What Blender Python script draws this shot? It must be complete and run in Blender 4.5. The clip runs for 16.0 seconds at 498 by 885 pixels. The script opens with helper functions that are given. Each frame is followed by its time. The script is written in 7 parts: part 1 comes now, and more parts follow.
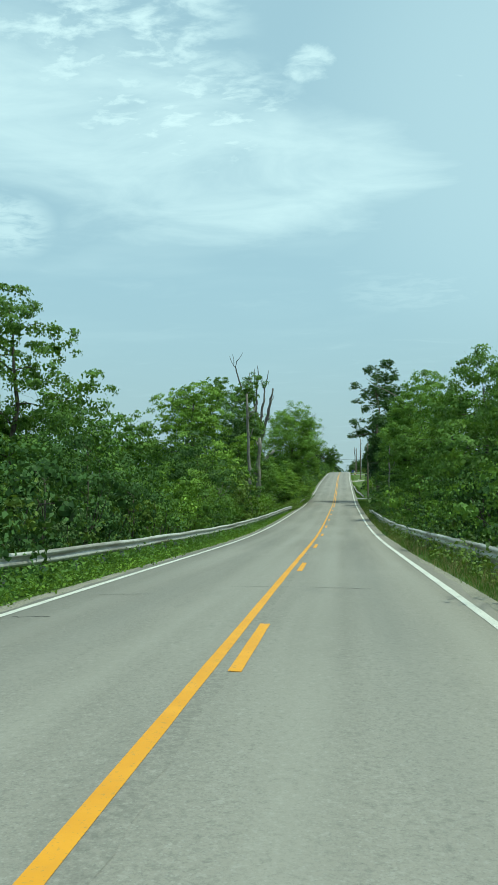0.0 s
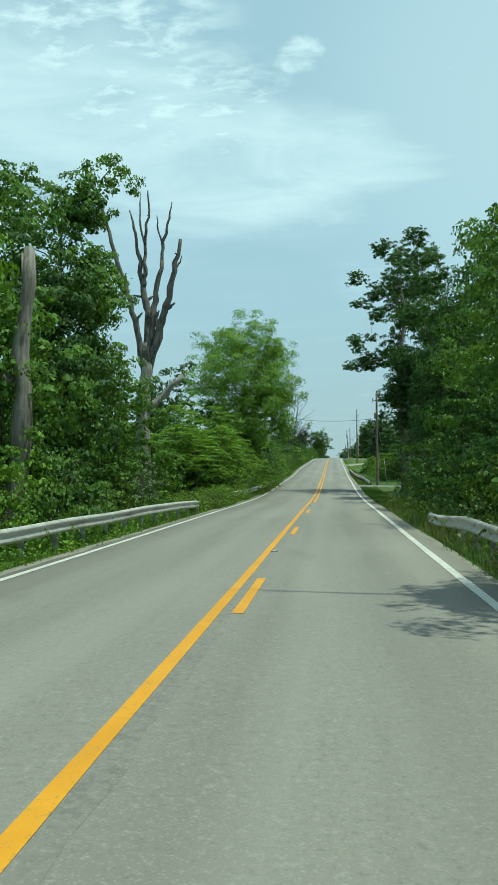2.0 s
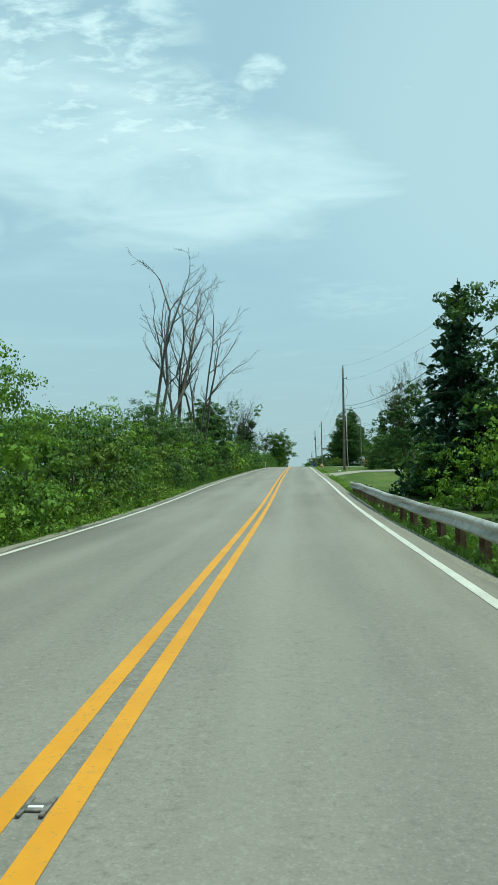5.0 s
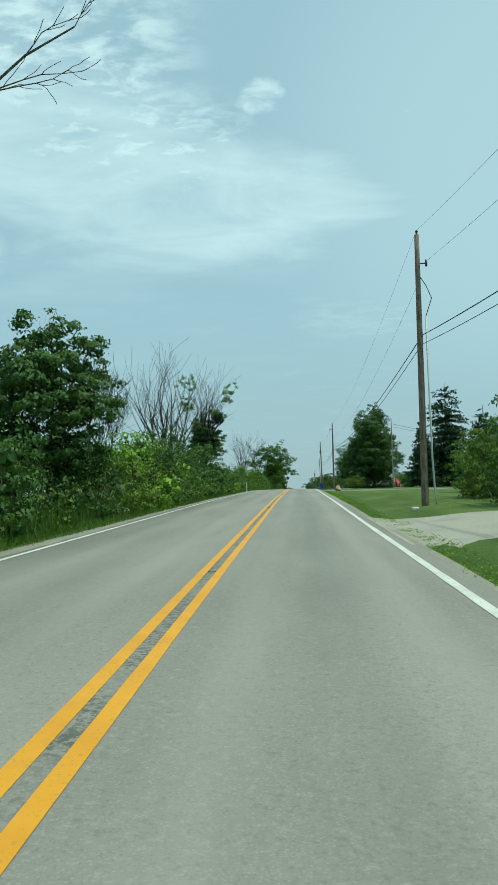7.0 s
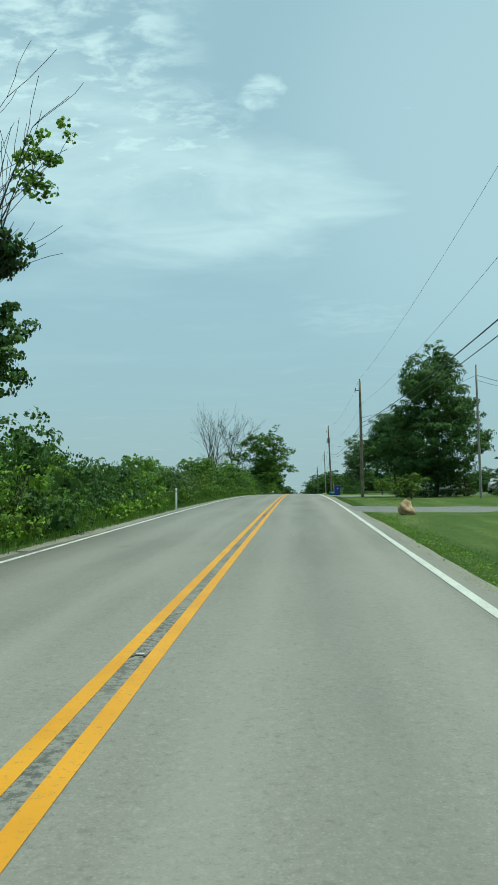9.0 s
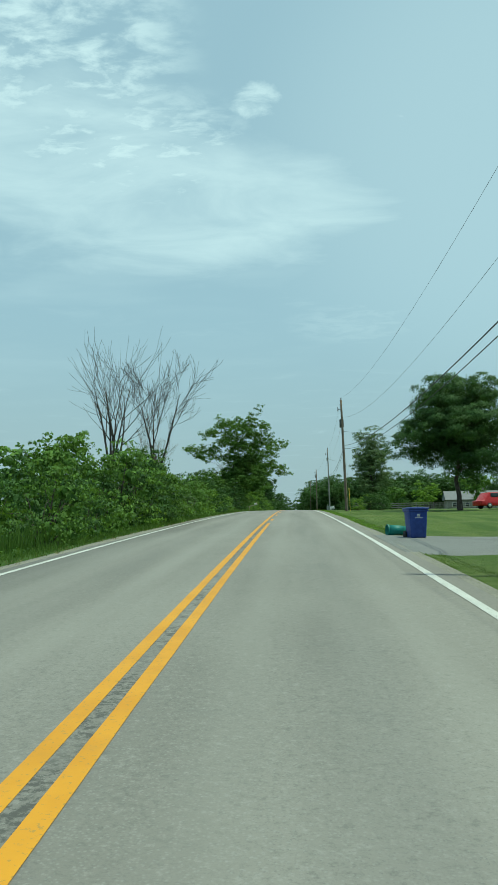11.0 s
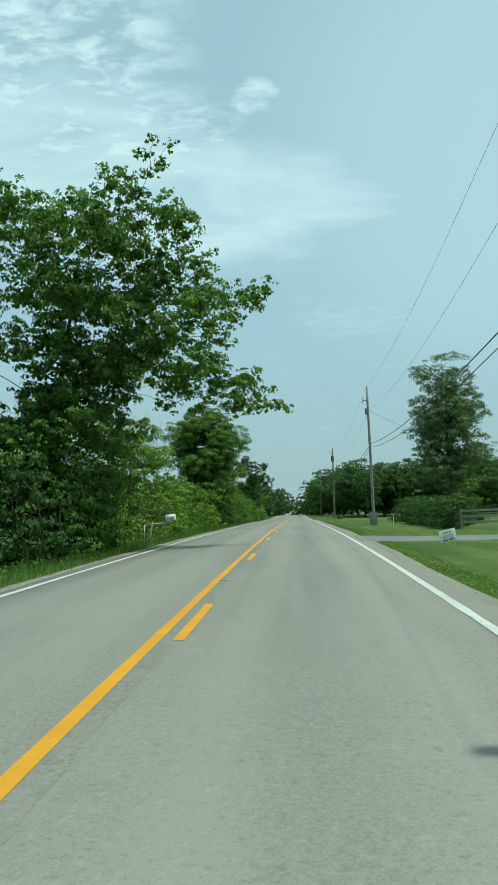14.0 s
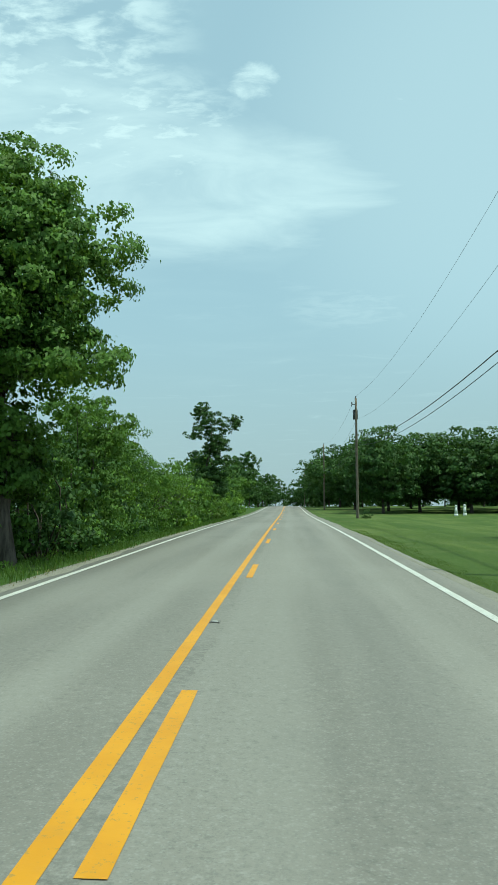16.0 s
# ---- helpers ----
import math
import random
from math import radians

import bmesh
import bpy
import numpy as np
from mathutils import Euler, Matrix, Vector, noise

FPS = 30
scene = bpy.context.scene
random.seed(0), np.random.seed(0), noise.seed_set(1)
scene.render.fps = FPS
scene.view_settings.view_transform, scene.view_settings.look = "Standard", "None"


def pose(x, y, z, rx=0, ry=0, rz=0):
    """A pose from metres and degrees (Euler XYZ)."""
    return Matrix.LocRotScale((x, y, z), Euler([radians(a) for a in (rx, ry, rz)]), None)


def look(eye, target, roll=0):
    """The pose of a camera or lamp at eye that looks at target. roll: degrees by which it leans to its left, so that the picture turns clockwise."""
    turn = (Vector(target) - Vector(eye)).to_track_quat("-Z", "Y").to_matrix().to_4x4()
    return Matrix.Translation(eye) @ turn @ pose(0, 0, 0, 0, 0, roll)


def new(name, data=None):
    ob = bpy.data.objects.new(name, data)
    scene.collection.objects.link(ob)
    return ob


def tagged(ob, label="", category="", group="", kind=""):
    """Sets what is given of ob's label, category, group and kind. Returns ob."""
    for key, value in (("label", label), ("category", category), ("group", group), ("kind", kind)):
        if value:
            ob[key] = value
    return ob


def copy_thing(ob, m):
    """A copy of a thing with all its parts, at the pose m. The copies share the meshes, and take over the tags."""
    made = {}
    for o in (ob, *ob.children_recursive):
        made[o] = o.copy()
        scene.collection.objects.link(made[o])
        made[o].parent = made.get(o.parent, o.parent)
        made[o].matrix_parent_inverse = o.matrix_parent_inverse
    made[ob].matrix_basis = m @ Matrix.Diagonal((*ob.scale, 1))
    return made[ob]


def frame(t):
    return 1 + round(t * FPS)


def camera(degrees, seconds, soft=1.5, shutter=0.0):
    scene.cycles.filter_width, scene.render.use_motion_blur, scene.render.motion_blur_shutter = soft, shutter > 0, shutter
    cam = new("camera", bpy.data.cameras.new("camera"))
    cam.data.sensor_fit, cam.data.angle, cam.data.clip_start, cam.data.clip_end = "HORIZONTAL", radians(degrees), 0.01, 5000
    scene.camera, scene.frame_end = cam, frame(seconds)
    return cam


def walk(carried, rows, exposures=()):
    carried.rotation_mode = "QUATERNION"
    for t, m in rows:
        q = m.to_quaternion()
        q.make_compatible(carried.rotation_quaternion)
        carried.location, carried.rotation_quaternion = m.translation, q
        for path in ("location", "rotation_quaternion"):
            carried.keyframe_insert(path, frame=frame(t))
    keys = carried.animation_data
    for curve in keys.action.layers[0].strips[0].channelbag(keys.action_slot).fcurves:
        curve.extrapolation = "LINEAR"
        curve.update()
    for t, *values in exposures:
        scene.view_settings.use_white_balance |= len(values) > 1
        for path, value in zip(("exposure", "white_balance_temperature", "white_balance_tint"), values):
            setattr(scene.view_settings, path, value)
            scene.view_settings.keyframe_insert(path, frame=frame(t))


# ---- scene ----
cam = camera(35.50, 16.0, soft=1.2)
# seconds, place, yaw, pitch, roll
ROWS = [
    (0.0, 1.279, 8.501, 3.739, 6.922, 4.338, -0.325),
    (0.5, 1.226, 23.353, 3.568, 6.948, 4.113, -0.051),
    (1.0, 1.165, 38.188, 3.397, 6.884, 3.993, -0.524),
    (1.5, 1.107, 52.989, 3.300, 6.729, 3.989, -1.338),
    (2.0, 1.057, 67.739, 3.412, 6.199, 3.792, -0.419),
    (2.5, 1.004, 82.421, 3.681, 4.530, 3.834, -0.787),
    (3.0, 0.952, 97.024, 4.021, 3.857, 4.147, -0.832),
    (3.5, 0.905, 111.536, 4.352, 3.573, 4.318, -1.166),
    (4.0, 0.871, 125.946, 4.743, 3.502, 4.124, -0.441),
    (4.5, 0.860, 140.247, 5.372, 3.499, 4.316, -0.584),
    (5.0, 0.866, 154.447, 6.136, 3.496, 4.780, -0.924),
    (5.5, 0.877, 168.556, 6.839, 3.494, 5.351, -1.329),
    (6.0, 0.889, 182.587, 7.580, 3.493, 5.862, -1.669),
    (6.5, 0.898, 196.550, 8.489, 3.493, 6.149, -1.811),
    (7.0, 0.902, 210.457, 9.452, 3.494, 6.219, -0.988),
    (7.5, 0.904, 224.312, 10.365, 3.321, 6.080, -0.477),
    (8.0, 0.906, 238.120, 11.261, 3.391, 6.078, -0.202),
    (8.5, 0.907, 251.886, 12.158, 3.358, 5.930, 0.111),
    (9.0, 0.909, 265.613, 13.018, 3.430, 5.997, -0.611),
    (9.5, 0.912, 279.311, 13.832, 3.327, 5.962, -0.477),
    (10.0, 0.924, 293.004, 14.634, 3.186, 6.109, -0.530),
    (10.5, 0.953, 306.722, 15.429, 3.048, 6.300, -0.600),
    (11.0, 1.007, 320.493, 16.191, 2.953, 6.447, -0.654),
    (11.5, 1.095, 334.347, 16.906, 2.994, 6.462, -0.615),
    (12.0, 1.213, 348.271, 17.569, 3.264, 6.402, -0.411),
    (12.5, 1.339, 362.203, 18.179, 3.304, 6.461, -1.994),
    (13.0, 1.450, 376.076, 18.741, 3.324, 6.392, -2.115),
    (13.5, 1.525, 389.842, 19.255, 3.206, 6.285, -1.262),
    (14.0, 1.560, 403.519, 19.719, 3.153, 6.186, -1.267),
    (14.5, 1.554, 417.145, 20.135, 3.103, 6.053, -1.273),
    (15.0, 1.510, 430.751, 20.503, 3.001, 5.675, -0.895),
    (15.5, 1.439, 444.347, 20.813, 2.818, 5.463, -0.547),
    (16.0, 1.353, 457.938, 21.072, 2.604, 5.281, -0.207),
]
# the road: height, bend and the edge lines' distance along it
ROAD_Y = [-20, 0, 26, 52, 78, 104, 130, 156, 182, 208, 234, 260, 286, 312, 338, 364, 390, 416, 442, 468, 494, 560, 640, 800, 1400]
ROAD_Z = [3.157, 2.402, 2.025, 1.785, 2.073, 2.668, 3.378, 4.702, 6.031, 7.77, 9.477, 11.158, 12.708, 14.212, 15.57, 16.739, 17.745, 18.587, 19.249, 19.736, 20.202, 21.154, 22.878, 23.135, 23.116]
BEND_Y = [-20, 0, 52, 104, 156, 208, 260, 312, 364, 416, 468, 700, 1400]
BEND_X = [0.105, 0.026, -0.274, -0.387, -0.477, -0.612, -0.621, -0.501, -0.307, -0.025, 0.323, 1.514, 5.273]
WIDE_Y = [-20, 60, 130, 200, 260, 320, 380, 440, 520, 700]
WIDE_R = [3.464, 3.346, 3.411, 3.69, 3.643, 3.951, 3.931, 3.953, 3.477, 3.366]
WIDE_L = [-3.747, -3.883, -4.104, -4.548, -4.219, -4.273, -4.04, -3.48, -3.775, -3.682]
EXPOSURES = [(0.0, 0.05, 6400, -21), (3.5, 0.05, 6400, -21), (6.5, -0.04, 6400, -21), (8.0, -0.12, 6400, -21), (12.5, -0.12, 6400, -21), (14.0, -0.05, 6400, -21), (16.0, 0.02, 6400, -21)]
path = []
for t, ex, ey, ez, yaw, pitch, roll in ROWS:
    a, b = radians(yaw), radians(pitch)
    way = Vector((-math.sin(a) * math.cos(b), math.cos(a) * math.cos(b), math.sin(b)))
    path.append((t, look((ex, ey, ez), Vector((ex, ey, ez)) + way * 10, roll)))
walk(cam, path, EXPOSURES)

# ---- world and sun ----
SUN_EL, SUN_AZ = radians(71), radians(97)      # azimuth from +y towards +x
world = bpy.data.worlds.new("sky")
scene.world = world
world.use_nodes = True
wn, wl_ = world.node_tree.nodes, world.node_tree.links
wn.clear()


def wmath(op, a, b=None, c=None, clamp=False):
    n = wn.new("ShaderNodeMath")
    n.operation, n.use_clamp = op, clamp
    for i, v in enumerate((a, b, c)):
        if v is None:
            continue
        if isinstance(v, (int, float)):
            n.inputs[i].default_value = v
        else:
            wl_.new(v, n.inputs[i])
    return n.outputs[0]


def wramp(v, lo, hi):
    n = wn.new("ShaderNodeMapRange")
    n.interpolation_type = "SMOOTHSTEP"
    wl_.new(v, n.inputs[0])
    n.inputs[1].default_value, n.inputs[2].default_value = lo, hi
    return n.outputs[0]


def wmix(f, a, b):
    n = wn.new("ShaderNodeMix")
    n.data_type = "RGBA"
    for i, v in ((0, f), (6, a), (7, b)):
        if isinstance(v, (int, float, tuple)):
            n.inputs[i].default_value = v
        else:
            wl_.new(v, n.inputs[i])
    return n.outputs[2]


sky = wn.new("ShaderNodeTexSky")
sky.sky_type, sky.sun_disc = "NISHITA", False
sky.sun_elevation, sky.sun_rotation = SUN_EL, SUN_AZ
sky.air_density, sky.dust_density, sky.ozone_density = 1.2, 2.5, 1.0
geo = wn.new("ShaderNodeTexCoord")
sep = wn.new("ShaderNodeSeparateXYZ")
wl_.new(geo.outputs["Generated"], sep.inputs[0])
el = wmath("ARCSINE", sep.outputs[2])
az = wmath("ARCTAN2", sep.outputs[0], sep.outputs[1])
# a high thin cloud sheet: positions on a plane above the ground
up = wmath("MAXIMUM", sep.outputs[2], 0.04)
flat = wn.new("ShaderNodeCombineXYZ")
wl_.new(wmath("DIVIDE", sep.outputs[0], up), flat.inputs[0])
wl_.new(wmath("DIVIDE", sep.outputs[1], up), flat.inputs[1])


def wnoise(scale, detail, rough, stretch=(1, 1, 1), turn=0.0, shift=(0, 0, 0), warp=0.3):
    m = wn.new("ShaderNodeMapping")
    m.inputs[1].default_value, m.inputs[2].default_value, m.inputs[3].default_value = shift, (0, 0, turn), stretch
    wl_.new(flat.outputs[0], m.inputs[0])
    n = wn.new("ShaderNodeTexNoise")
    n.inputs["Scale"].default_value, n.inputs["Detail"].default_value, n.inputs["Roughness"].default_value = scale, detail, rough
    n.inputs["Distortion"].default_value = warp
    wl_.new(m.outputs[0], n.inputs["Vector"])
    return n.outputs["Fac"]


def blob(a0, e0, ra, re):
    """1 in the middle of an oval of sky round azimuth a0, elevation e0 (degrees), falling to 0."""
    da = wmath("DIVIDE", wmath("SUBTRACT", az, radians(a0)), radians(ra))
    de = wmath("DIVIDE", wmath("SUBTRACT", el, radians(e0)), radians(re))
    return wramp(wmath("ADD", wmath("MULTIPLY", da, da), wmath("MULTIPLY", de, de)), 1.0, 0.0)


streak = wnoise(1.9, 7, 0.58, (1.0, 1.5, 1), 0.5, (0, 0, 0), 0.5)
ripple = wnoise(9.0, 7, 0.6, (1.0, 1.5, 1), 0.9, (3, 1, 0), 0.25)
wisp = wnoise(7.0, 6, 0.62, (1.0, 1.2, 1), 0.4, (1.3, 4.2, 0), 0.5)
haze = wnoise(0.9, 4, 0.5, (1, 1.5, 1), 0.2, (7, 2, 0))
band = wramp(wmath("ADD", wmath("MAXIMUM", blob(-7, 23.3, 21, 6.4), blob(-20, 27, 20, 7.4)), wmath("MULTIPLY", wmath("SUBTRACT", streak, 0.5), 1.9)), 0.04, 1.5)
mott = wmath("MULTIPLY", wmath("MAXIMUM", wmath("MAXIMUM", blob(-18, 33, 13, 9), blob(-12, 27, 12, 5)), blob(-40, 36, 24, 14)), wramp(ripple, 0.38, 0.68))
puff = wramp(wmath("ADD", wmath("MAXIMUM", blob(-2.0, 30.3, 3.2, 1.7), wmath("MULTIPLY", blob(8, 28.6, 3.0, 1.4), 0.45)), wmath("MULTIPLY", wmath("SUBTRACT", wisp, 0.5), 2.6)), 0.42, 1.25)
puff = wmath("MULTIPLY", puff, wmath("MAXIMUM", blob(-2.0, 30.3, 4.6, 2.6), blob(8, 28.6, 4.2, 2.2)))
far = wmath("MAXIMUM", wmath("MULTIPLY", wmath("MULTIPLY", wramp(haze, 0.45, 0.8), 0.22), wramp(el, radians(6), radians(16))), wmath("MULTIPLY", blob(20, 26, 26, 20), 0.3))
bank = wmath("MULTIPLY", wmath("MAXIMUM", blob(-24.5, 19.2, 4.0, 2.8), wmath("MULTIPLY", blob(5.7, 15, 7, 2.0), 0.42)), wramp(wisp, 0.28, 0.62))
far = wmath("MAXIMUM", far, wmath("MULTIPLY", bank, 0.62))
cover = wmath("MAXIMUM", wmath("MAXIMUM", wmath("MULTIPLY", band, 0.86), wmath("MULTIPLY", mott, 1.0)), wmath("MAXIMUM", wmath("MULTIPLY", puff, 0.85), far), clamp=True)
low = wramp(el, radians(17), radians(-2))
pale = wmix(wmath("MULTIPLY", low, 0.7), sky.outputs[0], (4.55, 5.35, 6.5, 1))
veil = wmix(0.72, pale, wmix(low, (5.15, 6.7, 8.75, 1), (4.5, 5.35, 6.5, 1)))
clouded = wmix(cover, veil, (7.8, 8.95, 10.6, 1))
back = wn.new("ShaderNodeBackground")
wl_.new(clouded, back.inputs[0])
back.inputs[1].default_value = 0.1
wout = wn.new("ShaderNodeOutputWorld")
wl_.new(back.outputs[0], wout.inputs[0])

sun = new("sun", bpy.data.lights.new("sun", "SUN"))
sun.data.energy, sun.data.angle, sun.data.color = 3.4, radians(0.6), (1.0, 0.95, 0.86)
sun_way = Vector((math.sin(SUN_AZ) * math.cos(SUN_EL), math.cos(SUN_AZ) * math.cos(SUN_EL), math.sin(SUN_EL)))
sun.matrix_world = look((60, 100, 90), Vector((60, 100, 90)) - sun_way)


# ---- materials ----
class Mat:
    """A small builder of node materials."""

    def __init__(self, name, rough=0.8, metal=0.0, spec=0.4):
        self.m = bpy.data.materials.new(name)
        self.m.use_nodes = True
        self.n, self.l = self.m.node_tree.nodes, self.m.node_tree.links
        self.b = self.n["Principled BSDF"]
        self.b.inputs["Roughness"].default_value = rough
        self.b.inputs["Metallic"].default_value = metal
        self.b.inputs["Specular IOR Level"].default_value = spec
        self.co = self.n.new("ShaderNodeTexCoord").outputs["Object"]

    def put(self, v, socket):
        if isinstance(v, tuple) and len(v) == 3:
            v = (*v, 1)
        if isinstance(v, (int, float, tuple)):
            socket.default_value = v
        else:
            self.l.new(v, socket)

    def stretch(self, s, turn=0.0):
        n = self.n.new("ShaderNodeMapping")
        n.inputs[3].default_value, n.inputs[2].default_value = s, (0, 0, turn)
        self.l.new(self.co, n.inputs[0])
        return n.outputs[0]

    def noise(self, scale, detail=4, rough=0.55, vec=None, warp=0.0):
        n = self.n.new("ShaderNodeTexNoise")
        n.inputs["Scale"].default_value, n.inputs["Detail"].default_value, n.inputs["Roughness"].default_value = scale, detail, rough
        n.inputs["Distortion"].default_value = warp
        self.l.new(vec or self.co, n.inputs["Vector"])
        return n.outputs["Fac"]

    def cells(self, scale, feature="F1", vec=None):
        n = self.n.new("ShaderNodeTexVoronoi")
        n.feature = feature
        n.inputs["Scale"].default_value = scale
        self.l.new(vec or self.co, n.inputs["Vector"])
        return n.outputs["Distance"]

    def math(self, op, a, b=0.0, clamp=False):
        n = self.n.new("ShaderNodeMath")
        n.operation, n.use_clamp = op, clamp
        self.put(a, n.inputs[0]), self.put(b, n.inputs[1])
        return n.outputs[0]

    def ramp(self, v, lo, hi, a=0.0, b=1.0):
        n = self.n.new("ShaderNodeMapRange")
        n.interpolation_type = "SMOOTHSTEP"
        self.l.new(v, n.inputs[0])
        for i, w in enumerate((lo, hi, a, b)):
            n.inputs[i + 1].default_value = w
        return n.outputs[0]

    def mix(self, f, a, b, how="MIX"):
        n = self.n.new("ShaderNodeMix")
        n.data_type, n.blend_type = "RGBA", how
        self.put(f, n.inputs[0]), self.put(a, n.inputs[6]), self.put(b, n.inputs[7])
        return n.outputs[2]

    def chance(self, island=False):
        if island:
            return self.n.new("ShaderNodeNewGeometry").outputs["Random Per Island"]
        return self.n.new("ShaderNodeObjectInfo").outputs["Random"]

    def colour(self, v):
        self.put(v, self.b.inputs["Base Color"])
        return self

    def rough(self, v):
        self.put(v, self.b.inputs["Roughness"])
        return self

    def bump(self, height, strength=0.3, distance=0.02):
        n = self.n.new("ShaderNodeBump")
        n.inputs["Strength"].default_value, n.inputs["Distance"].default_value = strength, distance
        self.l.new(height, n.inputs["Height"])
        self.l.new(n.outputs[0], self.b.inputs["Normal"])
        return self

    def see_through(self, amount, colour):
        """Light that passes a thin leaf."""
        t = self.n.new("ShaderNodeBsdfTranslucent")
        self.put(colour, t.inputs[0])
        mx = self.n.new("ShaderNodeMixShader")
        mx.inputs[0].default_value = amount
        self.l.new(self.b.outputs[0], mx.inputs[1]), self.l.new(t.outputs[0], mx.inputs[2])
        self.l.new(mx.outputs[0], self.n["Material Output"].inputs[0])
        return self


def asphalt_material(name="worn_asphalt", pitted=0.0):
    k = Mat(name, 0.88, spec=0.25)
    grit = k.noise(55, 3, 0.7)
    stone = k.cells(38)
    lanes = k.noise(1.1, 4, 0.55, k.stretch((1.0, 0.035, 1)))
    patch = k.noise(0.16, 5, 0.6, k.stretch((1.4, 0.6, 1)))
    blotch = k.noise(1.3, 5, 0.65)
    c = k.mix(k.ramp(lanes, 0.3, 0.7), (0.200, 0.187, 0.169), (0.252, 0.237, 0.215))
    c = k.mix(k.ramp(patch, 0.42, 0.68, 0, 0.5), c, (0.280, 0.263, 0.238))
    c = k.mix(k.ramp(blotch, 0.58, 0.82, 0, 0.32), c, (0.16, 0.16, 0.155))
    c = k.mix(k.ramp(stone, 0.0, 0.45, 0.45, 0.0), c, (0.33, 0.325, 0.31))
    c = k.mix(k.ramp(grit, 0.5, 0.75, 0, 0.5), c, (0.13, 0.13, 0.125))
    fine = k.noise(16, 4, 0.7)
    c = k.mix(k.ramp(fine, 0.54, 0.70, 0, 0.42), c, (0.118, 0.115, 0.109))
    c = k.mix(k.ramp(fine, 0.46, 0.30, 0, 0.36), c, (0.36, 0.345, 0.32))
    rut = k.noise(0.3, 3, 0.6, k.stretch((1.6, 0.4, 1)))
    coarse = k.noise(26, 3, 0.75)
    c = k.mix(k.math("MULTIPLY", k.ramp(coarse, 0.5, 0.62), k.ramp(rut, 0.46, 0.62, 0.04, 0.26)), c, (0.105, 0.103, 0.098))
    # oil drips darken the middle of each lane, tyres polish the tracks beside it
    uv = k.n.new("ShaderNodeSeparateXYZ")
    k.l.new(k.n.new("ShaderNodeUVMap").outputs[0], uv.inputs[0])
    mid = k.math("ABSOLUTE", k.math("SUBTRACT", k.math("ABSOLUTE", k.math("MULTIPLY", uv.outputs[0], 10.0)), 1.95))
    drip = k.noise(0.5, 3, 0.6, k.stretch((1, 0.12, 1)))
    c = k.mix(k.math("MULTIPLY", k.ramp(mid, 0.65, 0.05), k.ramp(drip, 0.3, 0.7, 0.08, 0.34)), c, (0.135, 0.132, 0.126))
    c = k.mix(k.math("MULTIPLY", k.ramp(mid, 0.55, 0.85), k.ramp(mid, 1.3, 0.95, 0.0, 0.25)), c, (0.30, 0.285, 0.26))
    spot = k.noise(0.75, 2, 0.5, k.stretch((1.3, 0.5, 1)))
    c = k.mix(k.ramp(spot, 0.66, 0.80, 0, 0.22), c, (0.12, 0.12, 0.118))
    if pitted:
        pit, where = k.noise(14, 5, 0.75), k.noise(0.9, 4, 0.65)
        c = k.mix(k.math("MULTIPLY", k.ramp(pit, 0.44, 0.58), k.ramp(where, 0.36, 0.56, 0.2 * pitted, pitted)), c, (0.085, 0.083, 0.078))
    k.colour(c)
    return k.bump(grit, 0.5, 0.006).m


def paint_material(name, a, b, worn, hi):
    k = Mat(name, 0.6, spec=0.35)
    chip = k.noise(28, 4, 0.7)
    fade = k.noise(1.2, 4, 0.6)
    c = k.mix(k.ramp(fade, 0.3, 0.7), a, b)
    c = k.mix(k.ramp(chip, hi, hi + 0.08, 0, 0.75), c, worn)
    dirt = k.noise(4, 3, 0.6)
    c = k.mix(k.ramp(dirt, 0.55, 0.8, 0, 0.25), c, worn)
    k.colour(c)
    return k.bump(chip, 0.3, 0.003).m


def ground_material():
    k = Mat("meadow_soil", 0.95, spec=0.1)
    a, b, d = k.noise(0.35, 5, 0.6), k.noise(5, 4, 0.65), k.noise(40, 3, 0.7)
    c = k.mix(k.ramp(a, 0.3, 0.7), (0.050, 0.098, 0.022), (0.085, 0.125, 0.032))
    c = k.mix(k.ramp(b, 0.45, 0.8, 0, 0.7), c, (0.035, 0.068, 0.016))
    c = k.mix(k.ramp(d, 0.55, 0.8, 0, 0.45), c, (0.12, 0.13, 0.05))
    k.colour(c)
    return k.bump(d, 0.6, 0.03).m


